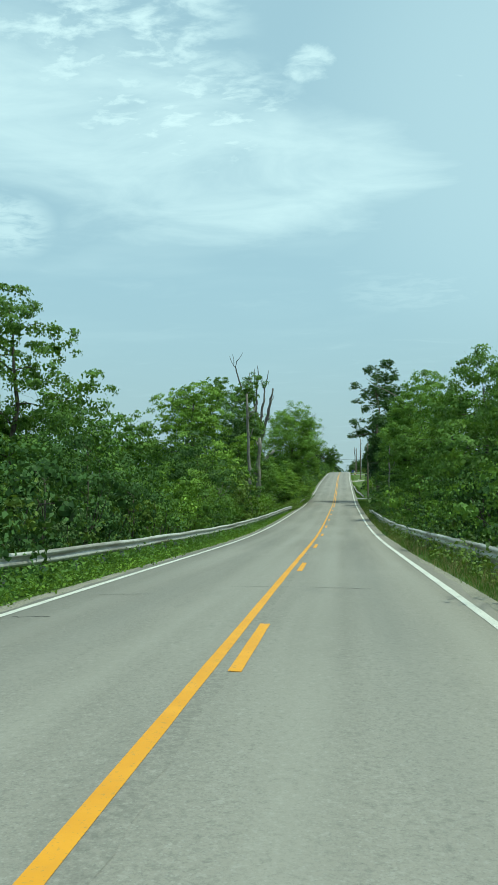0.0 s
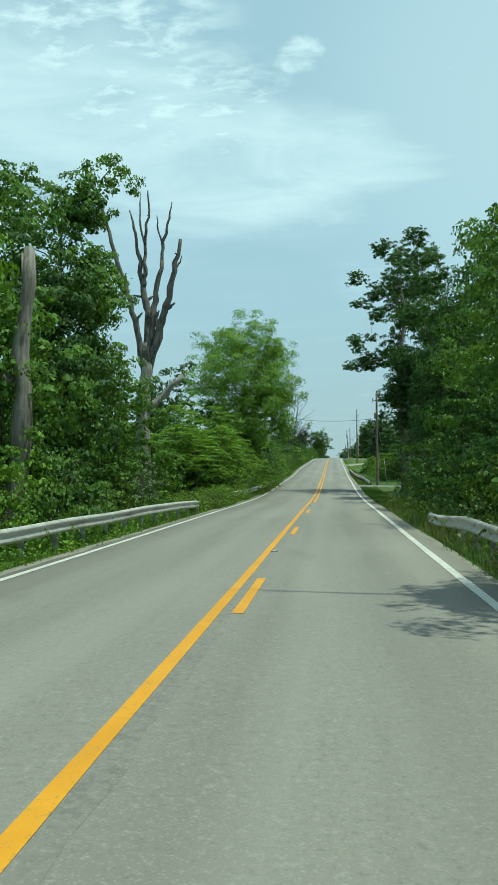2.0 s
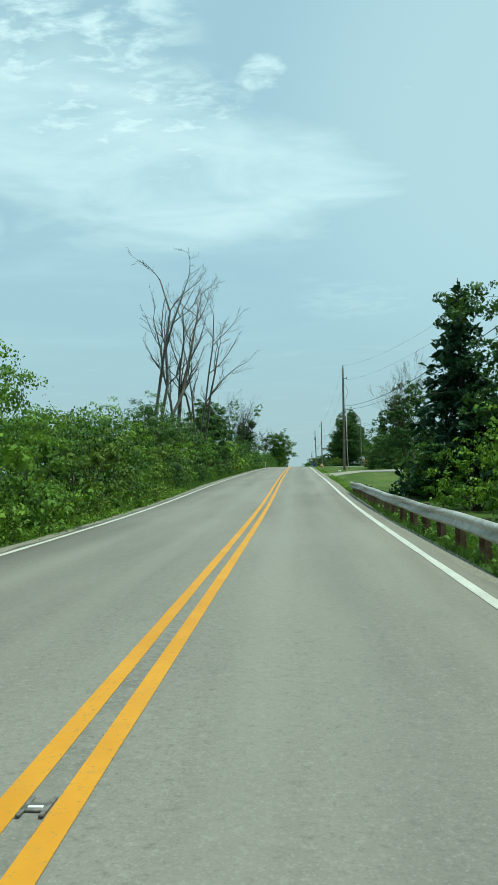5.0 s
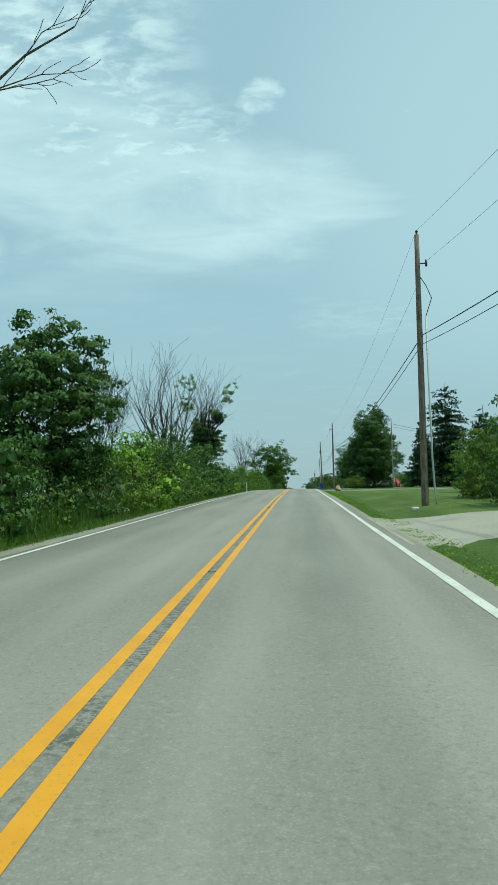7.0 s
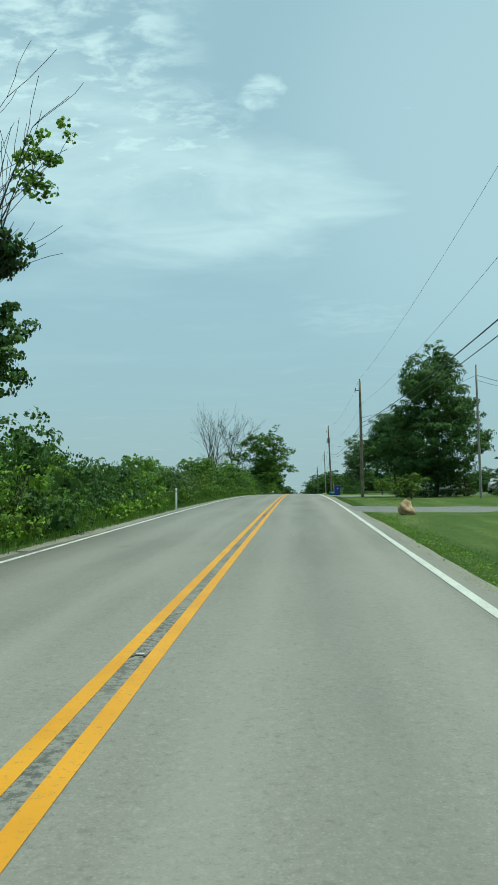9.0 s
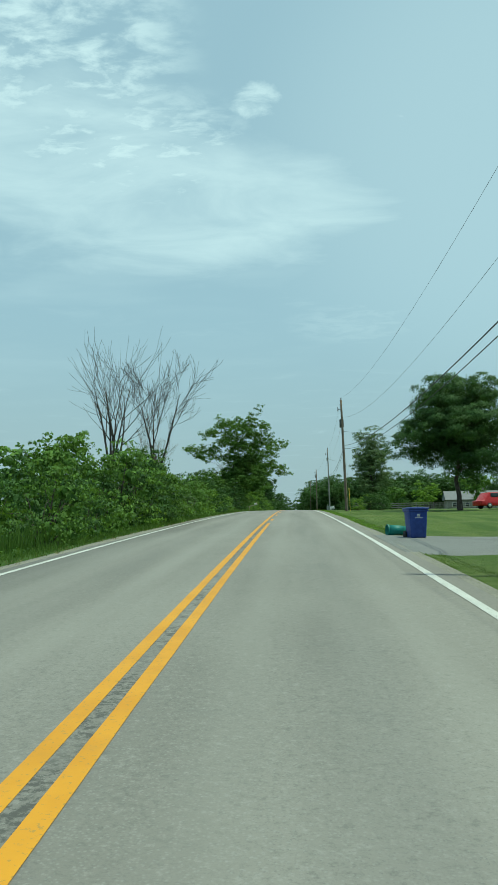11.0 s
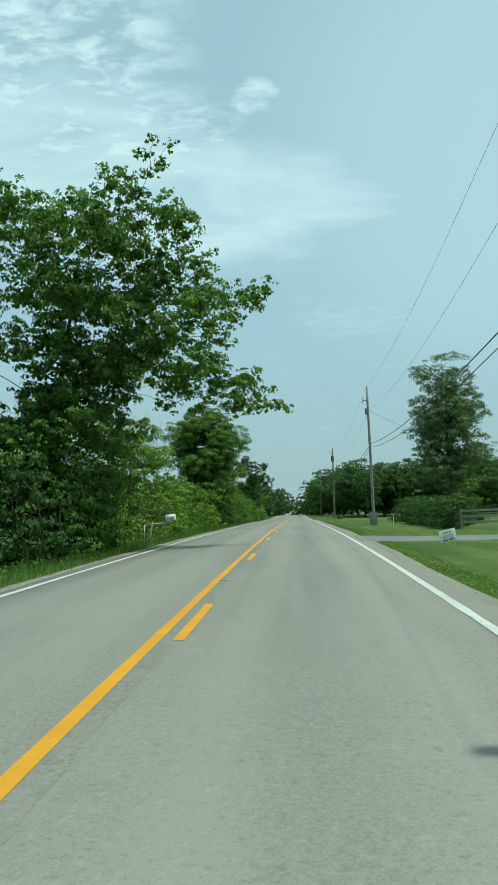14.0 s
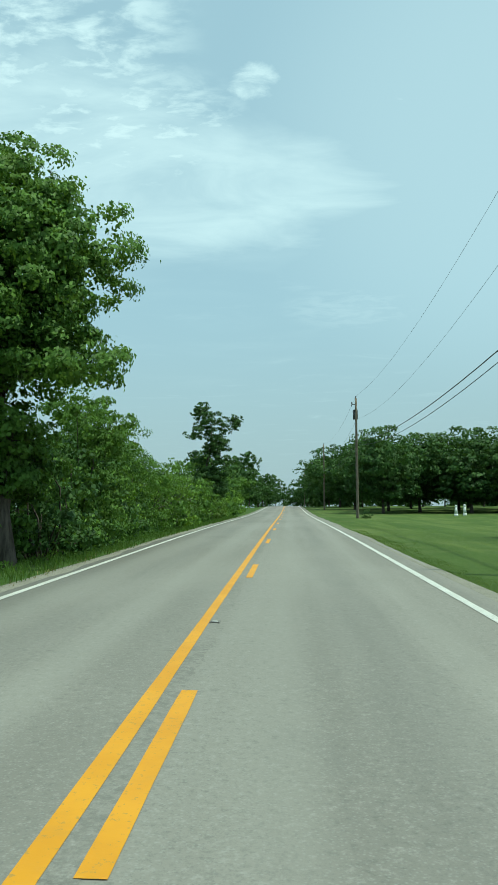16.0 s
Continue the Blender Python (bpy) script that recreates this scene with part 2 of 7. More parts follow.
def lawn_material():
    k = Mat("mown_lawn", 0.92, spec=0.12)
    stripe = k.noise(0.5, 3, 0.5, k.stretch((1.2, 0.25, 1), 0.5))
    b, d, tuft = k.noise(2.2, 5, 0.65), k.noise(60, 3, 0.75, k.stretch((1, 0.5, 1))), k.noise(11, 5, 0.75, k.stretch((1, 0.6, 1)))
    c = k.mix(k.ramp(stripe, 0.35, 0.65), (0.080, 0.120, 0.028), (0.124, 0.164, 0.046))
    c = k.mix(k.ramp(b, 0.5, 0.75, 0, 0.6), c, (0.140, 0.172, 0.058))
    mow = k.noise(1.0, 2, 0.4, k.stretch((0.85, 0.03, 1), 0.05), 0.2)
    c = k.mix(k.ramp(mow, 0.44, 0.56, 0, 0.6), c, (0.056, 0.100, 0.022))
    worn = k.noise(0.22, 4, 0.6)
    c = k.mix(k.ramp(worn, 0.52, 0.7, 0, 0.55), c, (0.160, 0.178, 0.066))
    c = k.mix(k.ramp(tuft, 0.5, 0.66, 0, 0.65), c, (0.048, 0.088, 0.020))
    c = k.mix(k.ramp(tuft, 0.46, 0.32, 0, 0.5), c, (0.170, 0.200, 0.070))
    c = k.mix(k.ramp(d, 0.5, 0.75, 0, 0.5), c, (0.040, 0.075, 0.017))
    k.colour(c)
    return k.bump(d, 0.8, 0.03).m


def gravel_material(name, a, b):
    k = Mat(name, 0.95, spec=0.15)
    s, d, e = k.cells(22), k.noise(60, 3, 0.7), k.noise(0.8, 4, 0.6)
    c = k.mix(k.ramp(s, 0.05, 0.5), a, b)
    c = k.mix(k.ramp(e, 0.45, 0.75, 0, 0.5), c, tuple(v * 0.62 for v in b))
    c = k.mix(k.ramp(d, 0.5, 0.75, 0, 0.4), c, tuple(v * 0.4 for v in b))
    k.colour(c)
    return k.bump(s, 0.8, 0.02).m


def leaf_material(name, dark, light, through_colour, amount=0.18, rough=0.55):
    k = Mat(name, rough, spec=0.14)
    r, big, spray = k.chance(True), k.noise(0.5, 3, 0.5), k.noise(1.7, 2, 0.5)
    c = k.mix(k.math("ADD", k.math("MULTIPLY", r, 0.6), k.ramp(spray, 0.35, 0.65, 0.0, 0.4)), dark, tuple(v * 1.1 for v in light))
    c = k.mix(k.ramp(big, 0.54, 0.74, 0.0, 0.4), c, (light[0] * 1.22, light[1] * 1.1, light[2] * 0.8))
    c = k.mix(k.math("MULTIPLY", k.chance(), 0.32), c, tuple(v * 0.75 for v in dark))
    k.colour(c)
    return k.see_through(amount, through_colour).m


def bark_material(name, a, b):
    k = Mat(name, 0.92, spec=0.15)
    g, s = k.noise(9, 5, 0.65, k.stretch((1, 1, 0.18))), k.noise(1.2, 4, 0.6)
    c = k.mix(k.ramp(g, 0.35, 0.65), a, b)
    c = k.mix(k.ramp(s, 0.5, 0.75, 0, 0.5), c, tuple(v * 0.6 for v in a))
    k.colour(c)
    return k.bump(g, 0.8, 0.03).m


def plain_material(name, a, b, rough=0.6, metal=0.0, scale=6.0, relief=0.15, spec=0.4):
    k = Mat(name, rough, metal, spec)
    g, s = k.noise(scale, 5, 0.6), k.noise(scale * 9, 3, 0.7)
    c = k.mix(k.ramp(g, 0.3, 0.7), a, b)
    c = k.mix(k.ramp(s, 0.55, 0.8, 0, 0.3), c, tuple(v * 0.7 for v in a))
    k.colour(c)
    k.rough(k.ramp(s, 0.3, 0.7, rough * 0.85, min(1, rough * 1.15)))
    return k.bump(s, relief, 0.01).m


def steel_material():
    """Old zinc-coated steel: dull, with brown stains that run along the beam."""
    k = Mat("galvanised_steel", 0.55, 0.35)
    run, spot, fine = k.noise(1.6, 5, 0.6, k.stretch((1, 0.12, 2.2))), k.noise(3.5, 4, 0.65), k.noise(30, 3, 0.7)
    c = k.mix(k.ramp(spot, 0.3, 0.7), (0.40, 0.395, 0.37), (0.58, 0.575, 0.54))
    c = k.mix(k.ramp(run, 0.48, 0.66, 0, 0.75), c, (0.17, 0.145, 0.11))
    c = k.mix(k.ramp(fine, 0.52, 0.74, 0, 0.4), c, (0.24, 0.215, 0.18))
    k.colour(c)
    return k.bump(fine, 0.2, 0.004).m


ASPHALT = asphalt_material()
SEAM = asphalt_material("pitted_centre_seam", 0.9)
SEAM_WORN = asphalt_material("worn_centre_seam", 0.32)
TAR = plain_material("crack_sealer", (0.045, 0.045, 0.043), (0.075, 0.074, 0.07), 0.8, 0, 12, 0.3)
YELLOW = paint_material("yellow_road_paint", (0.59, 0.26, 0.012), (0.67, 0.31, 0.018), (0.34, 0.22, 0.07), 0.58)
WHITE = paint_material("white_road_paint", (0.52, 0.51, 0.475), (0.62, 0.61, 0.57), (0.30, 0.295, 0.27), 0.56)
SOIL, LAWN = ground_material(), lawn_material()
GRAVEL = gravel_material("limestone_gravel", (0.22, 0.205, 0.175), (0.36, 0.34, 0.295))
SHOULDER = gravel_material("gritty_shoulder", (0.16, 0.15, 0.125), (0.27, 0.255, 0.215))
DRIVE = gravel_material("grey_driveway", (0.13, 0.13, 0.13), (0.22, 0.22, 0.215))
GRASS = leaf_material("verge_grass", (0.045, 0.095, 0.016), (0.115, 0.180, 0.040), (0.20, 0.32, 0.05), 0.3, 0.6)
DRYGRASS = leaf_material("dry_grass", (0.19, 0.17, 0.07), (0.33, 0.28, 0.13), (0.35, 0.3, 0.12), 0.3, 0.7)
LAWNBLADE = leaf_material("lawn_blades", (0.060, 0.108, 0.022), (0.150, 0.205, 0.055), (0.18, 0.26, 0.06), 0.4, 0.7)
LEAF = {
    "mid": leaf_material("leaf_green", (0.032, 0.074, 0.015), (0.170, 0.292, 0.061), (0.20, 0.34, 0.044), 0.25),
    "ash": leaf_material("leaf_ash_green", (0.052, 0.106, 0.020), (0.236, 0.388, 0.086), (0.29, 0.47, 0.057), 0.31),
    "dark": leaf_material("leaf_dark_green", (0.018, 0.044, 0.013), (0.090, 0.170, 0.048), (0.12, 0.22, 0.035)),
    "bright": leaf_material("leaf_bright_green", (0.064, 0.126, 0.017), (0.240, 0.386, 0.060), (0.30, 0.48, 0.05)),
    "olive": leaf_material("leaf_olive_green", (0.046, 0.084, 0.016), (0.180, 0.254, 0.054), (0.22, 0.32, 0.035)),
    "grey": leaf_material("leaf_grey_green", (0.056, 0.100, 0.036), (0.185, 0.255, 0.105), (0.18, 0.28, 0.07)),
    "blue": leaf_material("needle_blue_green", (0.020, 0.054, 0.027), (0.060, 0.120, 0.060), (0.05, 0.1, 0.04), 0.15),
}
GREYBARK = bark_material("grey_bark", (0.13, 0.118, 0.10), (0.25, 0.23, 0.20))
BARK = bark_material("brown_bark", (0.055, 0.045, 0.037), (0.125, 0.105, 0.088))
DEADWOOD = bark_material("weathered_deadwood", (0.15, 0.135, 0.12), (0.29, 0.265, 0.235))
ASHWOOD = bark_material("grey_weathered_limb", (0.085, 0.077, 0.070), (0.20, 0.185, 0.165))
SNAGWOOD = bark_material("bleached_barkless_trunk", (0.19, 0.178, 0.155), (0.36, 0.34, 0.30))
DARKDEAD = bark_material("dark_dead_bark", (0.036, 0.031, 0.028), (0.085, 0.074, 0.066))
POLEWOOD = bark_material("pole_wood", (0.13, 0.10, 0.075), (0.25, 0.205, 0.165))
POLEGREY = bark_material("grey_pole_wood", (0.19, 0.18, 0.165), (0.32, 0.305, 0.28))
GALV = steel_material()
RUST = plain_material("rusted_steel", (0.13, 0.075, 0.045), (0.24, 0.16, 0.11), 0.85, 0.1, 8, 0.4)
IRON = plain_material("cast_iron", (0.10, 0.095, 0.09), (0.30, 0.28, 0.26), 0.6, 0.5, 14, 0.3)
CABLE = plain_material("black_cable", (0.02, 0.02, 0.02), (0.04, 0.04, 0.04), 0.6)
CERAMIC = plain_material("brown_porcelain", (0.07, 0.045, 0.035), (0.12, 0.08, 0.06), 0.3)
DARKSTEEL = plain_material("dark_painted_steel", (0.05, 0.055, 0.055), (0.09, 0.095, 0.095), 0.5, 0.2)
GREYBOX = plain_material("grey_green_enamel", (0.15, 0.18, 0.165), (0.22, 0.25, 0.235), 0.5)
CONDUIT = plain_material("grey_plastic_conduit", (0.40, 0.41, 0.41), (0.50, 0.51, 0.51), 0.5)
YELLOWGUARD = plain_material("yellow_plastic_guard", (0.70, 0.52, 0.04), (0.80, 0.60, 0.06), 0.45)
BINBLUE = plain_material("blue_bin_plastic", (0.020, 0.045, 0.21), (0.030, 0.065, 0.28), 0.45)
BINGREEN = plain_material("teal_bin_plastic", (0.015, 0.15, 0.13), (0.025, 0.20, 0.17), 0.5)
RUBBER = plain_material("black_rubber", (0.018, 0.018, 0.018), (0.035, 0.035, 0.035), 0.8)
STONE = plain_material("tan_boulder", (0.36, 0.23, 0.13), (0.50, 0.36, 0.23), 0.9, 0, 3, 0.6)
WHITEPAINT = plain_material("white_enamel", (0.74, 0.74, 0.72), (0.82, 0.82, 0.80), 0.4)
INK = plain_material("black_ink", (0.03, 0.03, 0.03), (0.05, 0.05, 0.05), 0.6)
OLDWOOD = bark_material("weathered_post_wood", (0.32, 0.26, 0.19), (0.50, 0.43, 0.33))
FENCEWOOD = bark_material("grey_fence_wood", (0.16, 0.155, 0.14), (0.27, 0.26, 0.24))
ROOF = plain_material("grey_roof_shingle", (0.16, 0.16, 0.165), (0.24, 0.24, 0.245), 0.9, 0, 5, 0.5)
SIDING = plain_material("grey_brown_siding", (0.17, 0.16, 0.15), (0.25, 0.24, 0.225), 0.6, 0, 3)
CARRED = plain_material("red_car_paint", (0.42, 0.015, 0.02), (0.5, 0.025, 0.03), 0.25)
CARSILVER = plain_material("silver_car_paint", (0.50, 0.52, 0.53), (0.58, 0.6, 0.61), 0.3, 0.4)
GLASS = plain_material("dark_window_glass", (0.02, 0.025, 0.03), (0.03, 0.035, 0.04), 0.08, 0, 3, 0.0, 0.6)
LAMPRED = plain_material("red_lens", (0.4, 0.02, 0.02), (0.45, 0.03, 0.03), 0.3)
# ---- the lie of the land ----
def spline(ks, vs, q):
    """A natural cubic through (ks, vs), at q."""
    ks, vs, q = np.array(ks, float), np.array(vs, float), np.asarray(q, float)
    n, h = len(ks), np.diff(ks)
    a, b = np.zeros((n, n)), np.zeros(n)
    a[0, 0] = a[-1, -1] = 1
    for i in range(1, n - 1):
        a[i, i - 1:i + 2] = h[i - 1], 2 * (h[i - 1] + h[i]), h[i]
        b[i] = 6 * ((vs[i + 1] - vs[i]) / h[i] - (vs[i] - vs[i - 1]) / h[i - 1])
    m = np.linalg.solve(a, b)
    i = np.clip(np.searchsorted(ks, q) - 1, 0, n - 2)
    d = ks[i + 1] - ks[i]
    u, w = (ks[i + 1] - q) / d, (q - ks[i]) / d
    return u * vs[i] + w * vs[i + 1] + ((u**3 - u) * m[i] + (w**3 - w) * m[i + 1]) * d * d / 6


def road_z(y):
    y = np.asarray(y, float)
    lead = ROAD_Z[0] + (-20 - y) * 0.03
    return np.where(y < -20, lead, np.where(y > 800, ROAD_Z[-2], spline(ROAD_Y, ROAD_Z, np.clip(y, -20, 800))))


def road_x(y):
    return spline(BEND_Y, BEND_X, np.clip(np.asarray(y, float), -20, 1400))


def smooth(v, lo, hi):
    u = np.clip((np.asarray(v, float) - lo) / (hi - lo), 0, 1)
    return u * u * (3 - 2 * u)


def soft_wide(values, y):
    y = np.asarray(y, float)
    return sum(np.interp(y + d, WIDE_Y, values) for d in (-24, -12, 0, 12, 24)) / 5


def line_r(y):
    return soft_wide(WIDE_R, y)


def line_l(y):
    return soft_wide(WIDE_L, y)


def surface(s, y):
    """Height of the paving, s metres to the right of the centre line: a low crown."""
    return road_z(y) - 0.014 * np.abs(s)


def wave(x, y):
    return np.sin(x * 0.71 + y * 0.37) * 0.5 + np.sin(x * 0.29 - y * 0.83 + 1.3) * 0.3 + np.sin(x * 1.9 + y * 1.3 + 4) * 0.2


def land(x, y):
    """Height of the ground at a place."""
    x, y = np.asarray(x, float), np.asarray(y, float)
    s = x - road_x(y)
    away = np.maximum(np.where(s > 0, s - line_r(y) - 0.4, line_l(y) - 0.4 - s), -2)
    out = -0.085 - 0.05 * smooth(away, 0, 1.0)
    left, right = s < 0, s > 0
    bank_l = 1 - smooth(y, 112, 135)
    bank_r = 1 - smooth(y, 96, 112)
    drop_l = -2.3 * smooth(-s, 5.6, 11) * bank_l - 0.25 * smooth(-s, 5.2, 7.5) * (1 - bank_l)
    drop_r = -2.0 * smooth(s, 5.2, 10) * bank_r + 0.28 * smooth(s, 4.6, 8) * smooth(y, 205, 225) * (1 - smooth(y, 262, 285))
    out = out + np.where(left, drop_l, 0) + np.where(right, drop_r, 0)
    rough_ = np.where(away > 0.6, 0.05, 0.0) * (1 + smooth(away, 3, 30))
    out = np.where(away < 0, -0.16 - 0.02 * np.abs(s), out)
    return road_z(y) + out + rough_ * wave(x, y)


def place(s, y, dz=0.0):
    """World place of a spot s metres right of the centre line, on the ground."""
    x = float(road_x(y)) + s
    return Vector((x, y, float(land(x, y)) + dz))


# ---- mesh helpers ----
def thing(name, at, label="", category="", group="", kind="", turn=0.0):
    ob = new(name)
    ob.empty_display_size = 0.2
    ob.matrix_basis = Matrix.Translation(at) @ Matrix.Rotation(turn, 4, "Z")
    return tagged(ob, label, category, group, kind)


def mesh_of(name, verts, faces, material, flat_shade=False):
    me = bpy.data.meshes.new(name)
    me.from_pydata([tuple(map(float, v)) for v in verts], [], [tuple(map(int, f)) for f in faces])
    me.materials.append(material)
    if not flat_shade:
        me.polygons.foreach_set("use_smooth", [True] * len(me.polygons))
    me.update()
    return me


def part(name, data, material, parent, label="", at=None, flat_shade=False):
    """One mesh object under a thing; data is a bmesh, a mesh, or (verts, faces)."""
    if isinstance(data, bmesh.types.BMesh):
        me = bpy.data.meshes.new(name)
        data.to_mesh(me)
        data.free()
        me.materials.append(material)
        if not flat_shade:
            me.polygons.foreach_set("use_smooth", [True] * len(me.polygons))
    elif isinstance(data, tuple):
        me = mesh_of(name, data[0], data[1], material, flat_shade)
    else:
        me = data
    ob = new(name, me)
    ob.parent = parent
    if at is not None:
        ob.matrix_basis = at if isinstance(at, Matrix) else Matrix.Translation(at)
    return tagged(ob, label)


def whole(name, data, material, label, category="", group="", kind="", at=None, flat_shade=False):
    ob = part(name, data, material, None, "", at, flat_shade)
    return tagged(ob, label, category, group, kind)


def quads_mesh(name, corners, material, facing=None):
    """A mesh of loose quads from an array (n, 4, 3); facing: the rounded normals of the sprays they belong to, (n, 3)."""
    n = len(corners)
    if facing is not None:
        across = np.cross(corners[:, 2] - corners[:, 0], corners[:, 3] - corners[:, 1])
        corners = np.where(np.sum(across * facing, 1)[:, None, None] < 0, corners[:, ::-1], corners)
    me = bpy.data.meshes.new(name)
    me.vertices.add(n * 4)
    me.vertices.foreach_set("co", np.ascontiguousarray(corners, np.float32).ravel())
    me.loops.add(n * 4)
    me.loops.foreach_set("vertex_index", np.arange(n * 4, dtype=np.int32))
    me.polygons.add(n)
    me.polygons.foreach_set("loop_start", np.arange(0, n * 4, 4, dtype=np.int32))
    me.polygons.foreach_set("loop_total", np.full(n, 4, np.int32))
    me.materials.append(material)
    me.update(calc_edges=True)
    if facing is not None:
        at = me.attributes.new("custom_normal", "FLOAT_VECTOR", "POINT")
        at.data.foreach_set("vector", np.ascontiguousarray(np.repeat(facing, 4, 0), np.float32).ravel())
    return me


def tubes(paths, sides=6):
    """Verts and faces of tapered tubes along (points, radii)."""
    verts, faces = [], []
    for pts, radii in paths:
        pts = [Vector(p) for p in pts]
        base = len(verts)
        for i, (p, r) in enumerate(zip(pts, radii)):
            d = (pts[min(i + 1, len(pts) - 1)] - pts[max(i - 1, 0)]).normalized()
            u = d.cross(Vector((0.31, 0.87, 0.13))).normalized()
            w = d.cross(u)
            for k in range(sides):
                a = k * math.tau / sides
                verts.append(p + (u * math.cos(a) + w * math.sin(a)) * r)
        for i in range(len(pts) - 1):
            for k in range(sides):
                a, b = base + i * sides + k, base + i * sides + (k + 1) % sides
                faces.append((a, b, b + sides, a + sides))
        faces.append(tuple(base + k for k in reversed(range(sides))))
        faces.append(tuple(base + (len(pts) - 1) * sides + k for k in range(sides)))
    return verts, faces


def box(bm, cx, cy, cz, sx, sy, sz, bevel=0.0, m=None):
    made = bmesh.ops.create_cube(bm, size=1.0, matrix=(m or Matrix()) @ Matrix.Translation((cx, cy, cz)) @ Matrix.Diagonal((sx, sy, sz, 1)))
    if bevel:
        es = {e for v in made["verts"] for e in v.link_edges}
        bmesh.ops.bevel(bm, geom=list(es), offset=bevel, segments=2, affect="EDGES", profile=0.6)
    return bm


def drum(bm, p, r1, r2, depth, seg=16, m=None):
    bmesh.ops.create_cone(bm, cap_ends=True, segments=seg, radius1=r1, radius2=r2, depth=depth, matrix=(m or Matrix()) @ Matrix.Translation(p))
    return bm


def strip(ys, offsets, heights, material, name):
    """A ribbon along the road: rows of (s, z) for every y."""
    verts, faces, k = [], [], len(offsets[0])
    for y, ss, zs in zip(ys, offsets, heights):
        x = float(road_x(y))
        verts += [(x + s, y, z) for s, z in zip(ss, zs)]
    for i in range(len(ys) - 1):
        for j in range(k - 1):
            a = i * k + j
            faces.append((a, a + 1, a + 1 + k, a + k))
    me = mesh_of(name, verts, faces, material)
    across = np.array([s for ss in offsets for s in ss]) / 10
    corner = np.empty(len(me.loops), np.int32)
    me.loops.foreach_get("vertex_index", corner)
    along = np.repeat(np.asarray(ys, float), k) / 10
    me.uv_layers.new(name="lane").data.foreach_set("uv", np.stack([across[corner], along[corner]], 1).astype(np.float32).ravel())
    return me


# ---- leaves and wood ----
def unit(v):
    return v / (np.linalg.norm(v, axis=-1, keepdims=True) + 1e-9)


def leaves(rng, centres, normals, size, droop=0.25, slim=0.55):
    """Folded leaf shapes round the given centres: an array (n, 4, 3)."""
    n = len(centres)
    ahead = unit(np.cross(normals, rng.normal(size=(n, 3))))
    ahead = unit(ahead + np.array([0, 0, -droop]))
    side = unit(np.cross(ahead, normals))
    length = size * rng.uniform(0.6, 1.25, (n, 1))
    width = length * slim * rng.uniform(0.75, 1.2, (n, 1))
    lift = normals * length * 0.10
    a = centres - ahead * length * 0.5
    b = centres - ahead * length * 0.08 + side * width * 0.5 + lift
    c = centres + ahead * length * 0.5 - lift
    d = centres - ahead * length * 0.08 - side * width * 0.5 + lift
    return np.stack([a, b, c, d], 1)


def sphere_points(rng, n):
    return unit(rng.normal(size=(n, 3)))


def crown_lobes(rng, h, r, cb, count, lean, pear=0.35, spread=(0.45, 0.82), lobe=(0.28, 0.44)):
    """Centres and radii of the clumps that make up a crown."""
    mid, half = (h + cb) / 2, (h - cb) / 2
    i = np.arange(count) + 0.5
    z = 1 - 2 * i / count
    a = i * 2.39996 + rng.uniform(0, 6.28)
    d = np.stack([np.sqrt(1 - z * z) * np.cos(a), np.sqrt(1 - z * z) * np.sin(a), z], 1)
    d += rng.normal(scale=0.22, size=d.shape)
    k = rng.uniform(*spread, (count, 1))
    size = rng.uniform(*lobe, count) * min(r, half * 1.25)
    p = d * k * np.array([r, r, half])
    p[:, :2] *= (1 - pear * np.clip(p[:, 2:] / half, -0.6, 1))
    p[:, 2] = np.clip(p[:, 2], -half + size * 0.5, half - size * 0.75) + mid
    f = (p[:, 2:] / h)
    p[:, :2] += np.array(lean) * f
    return p, size


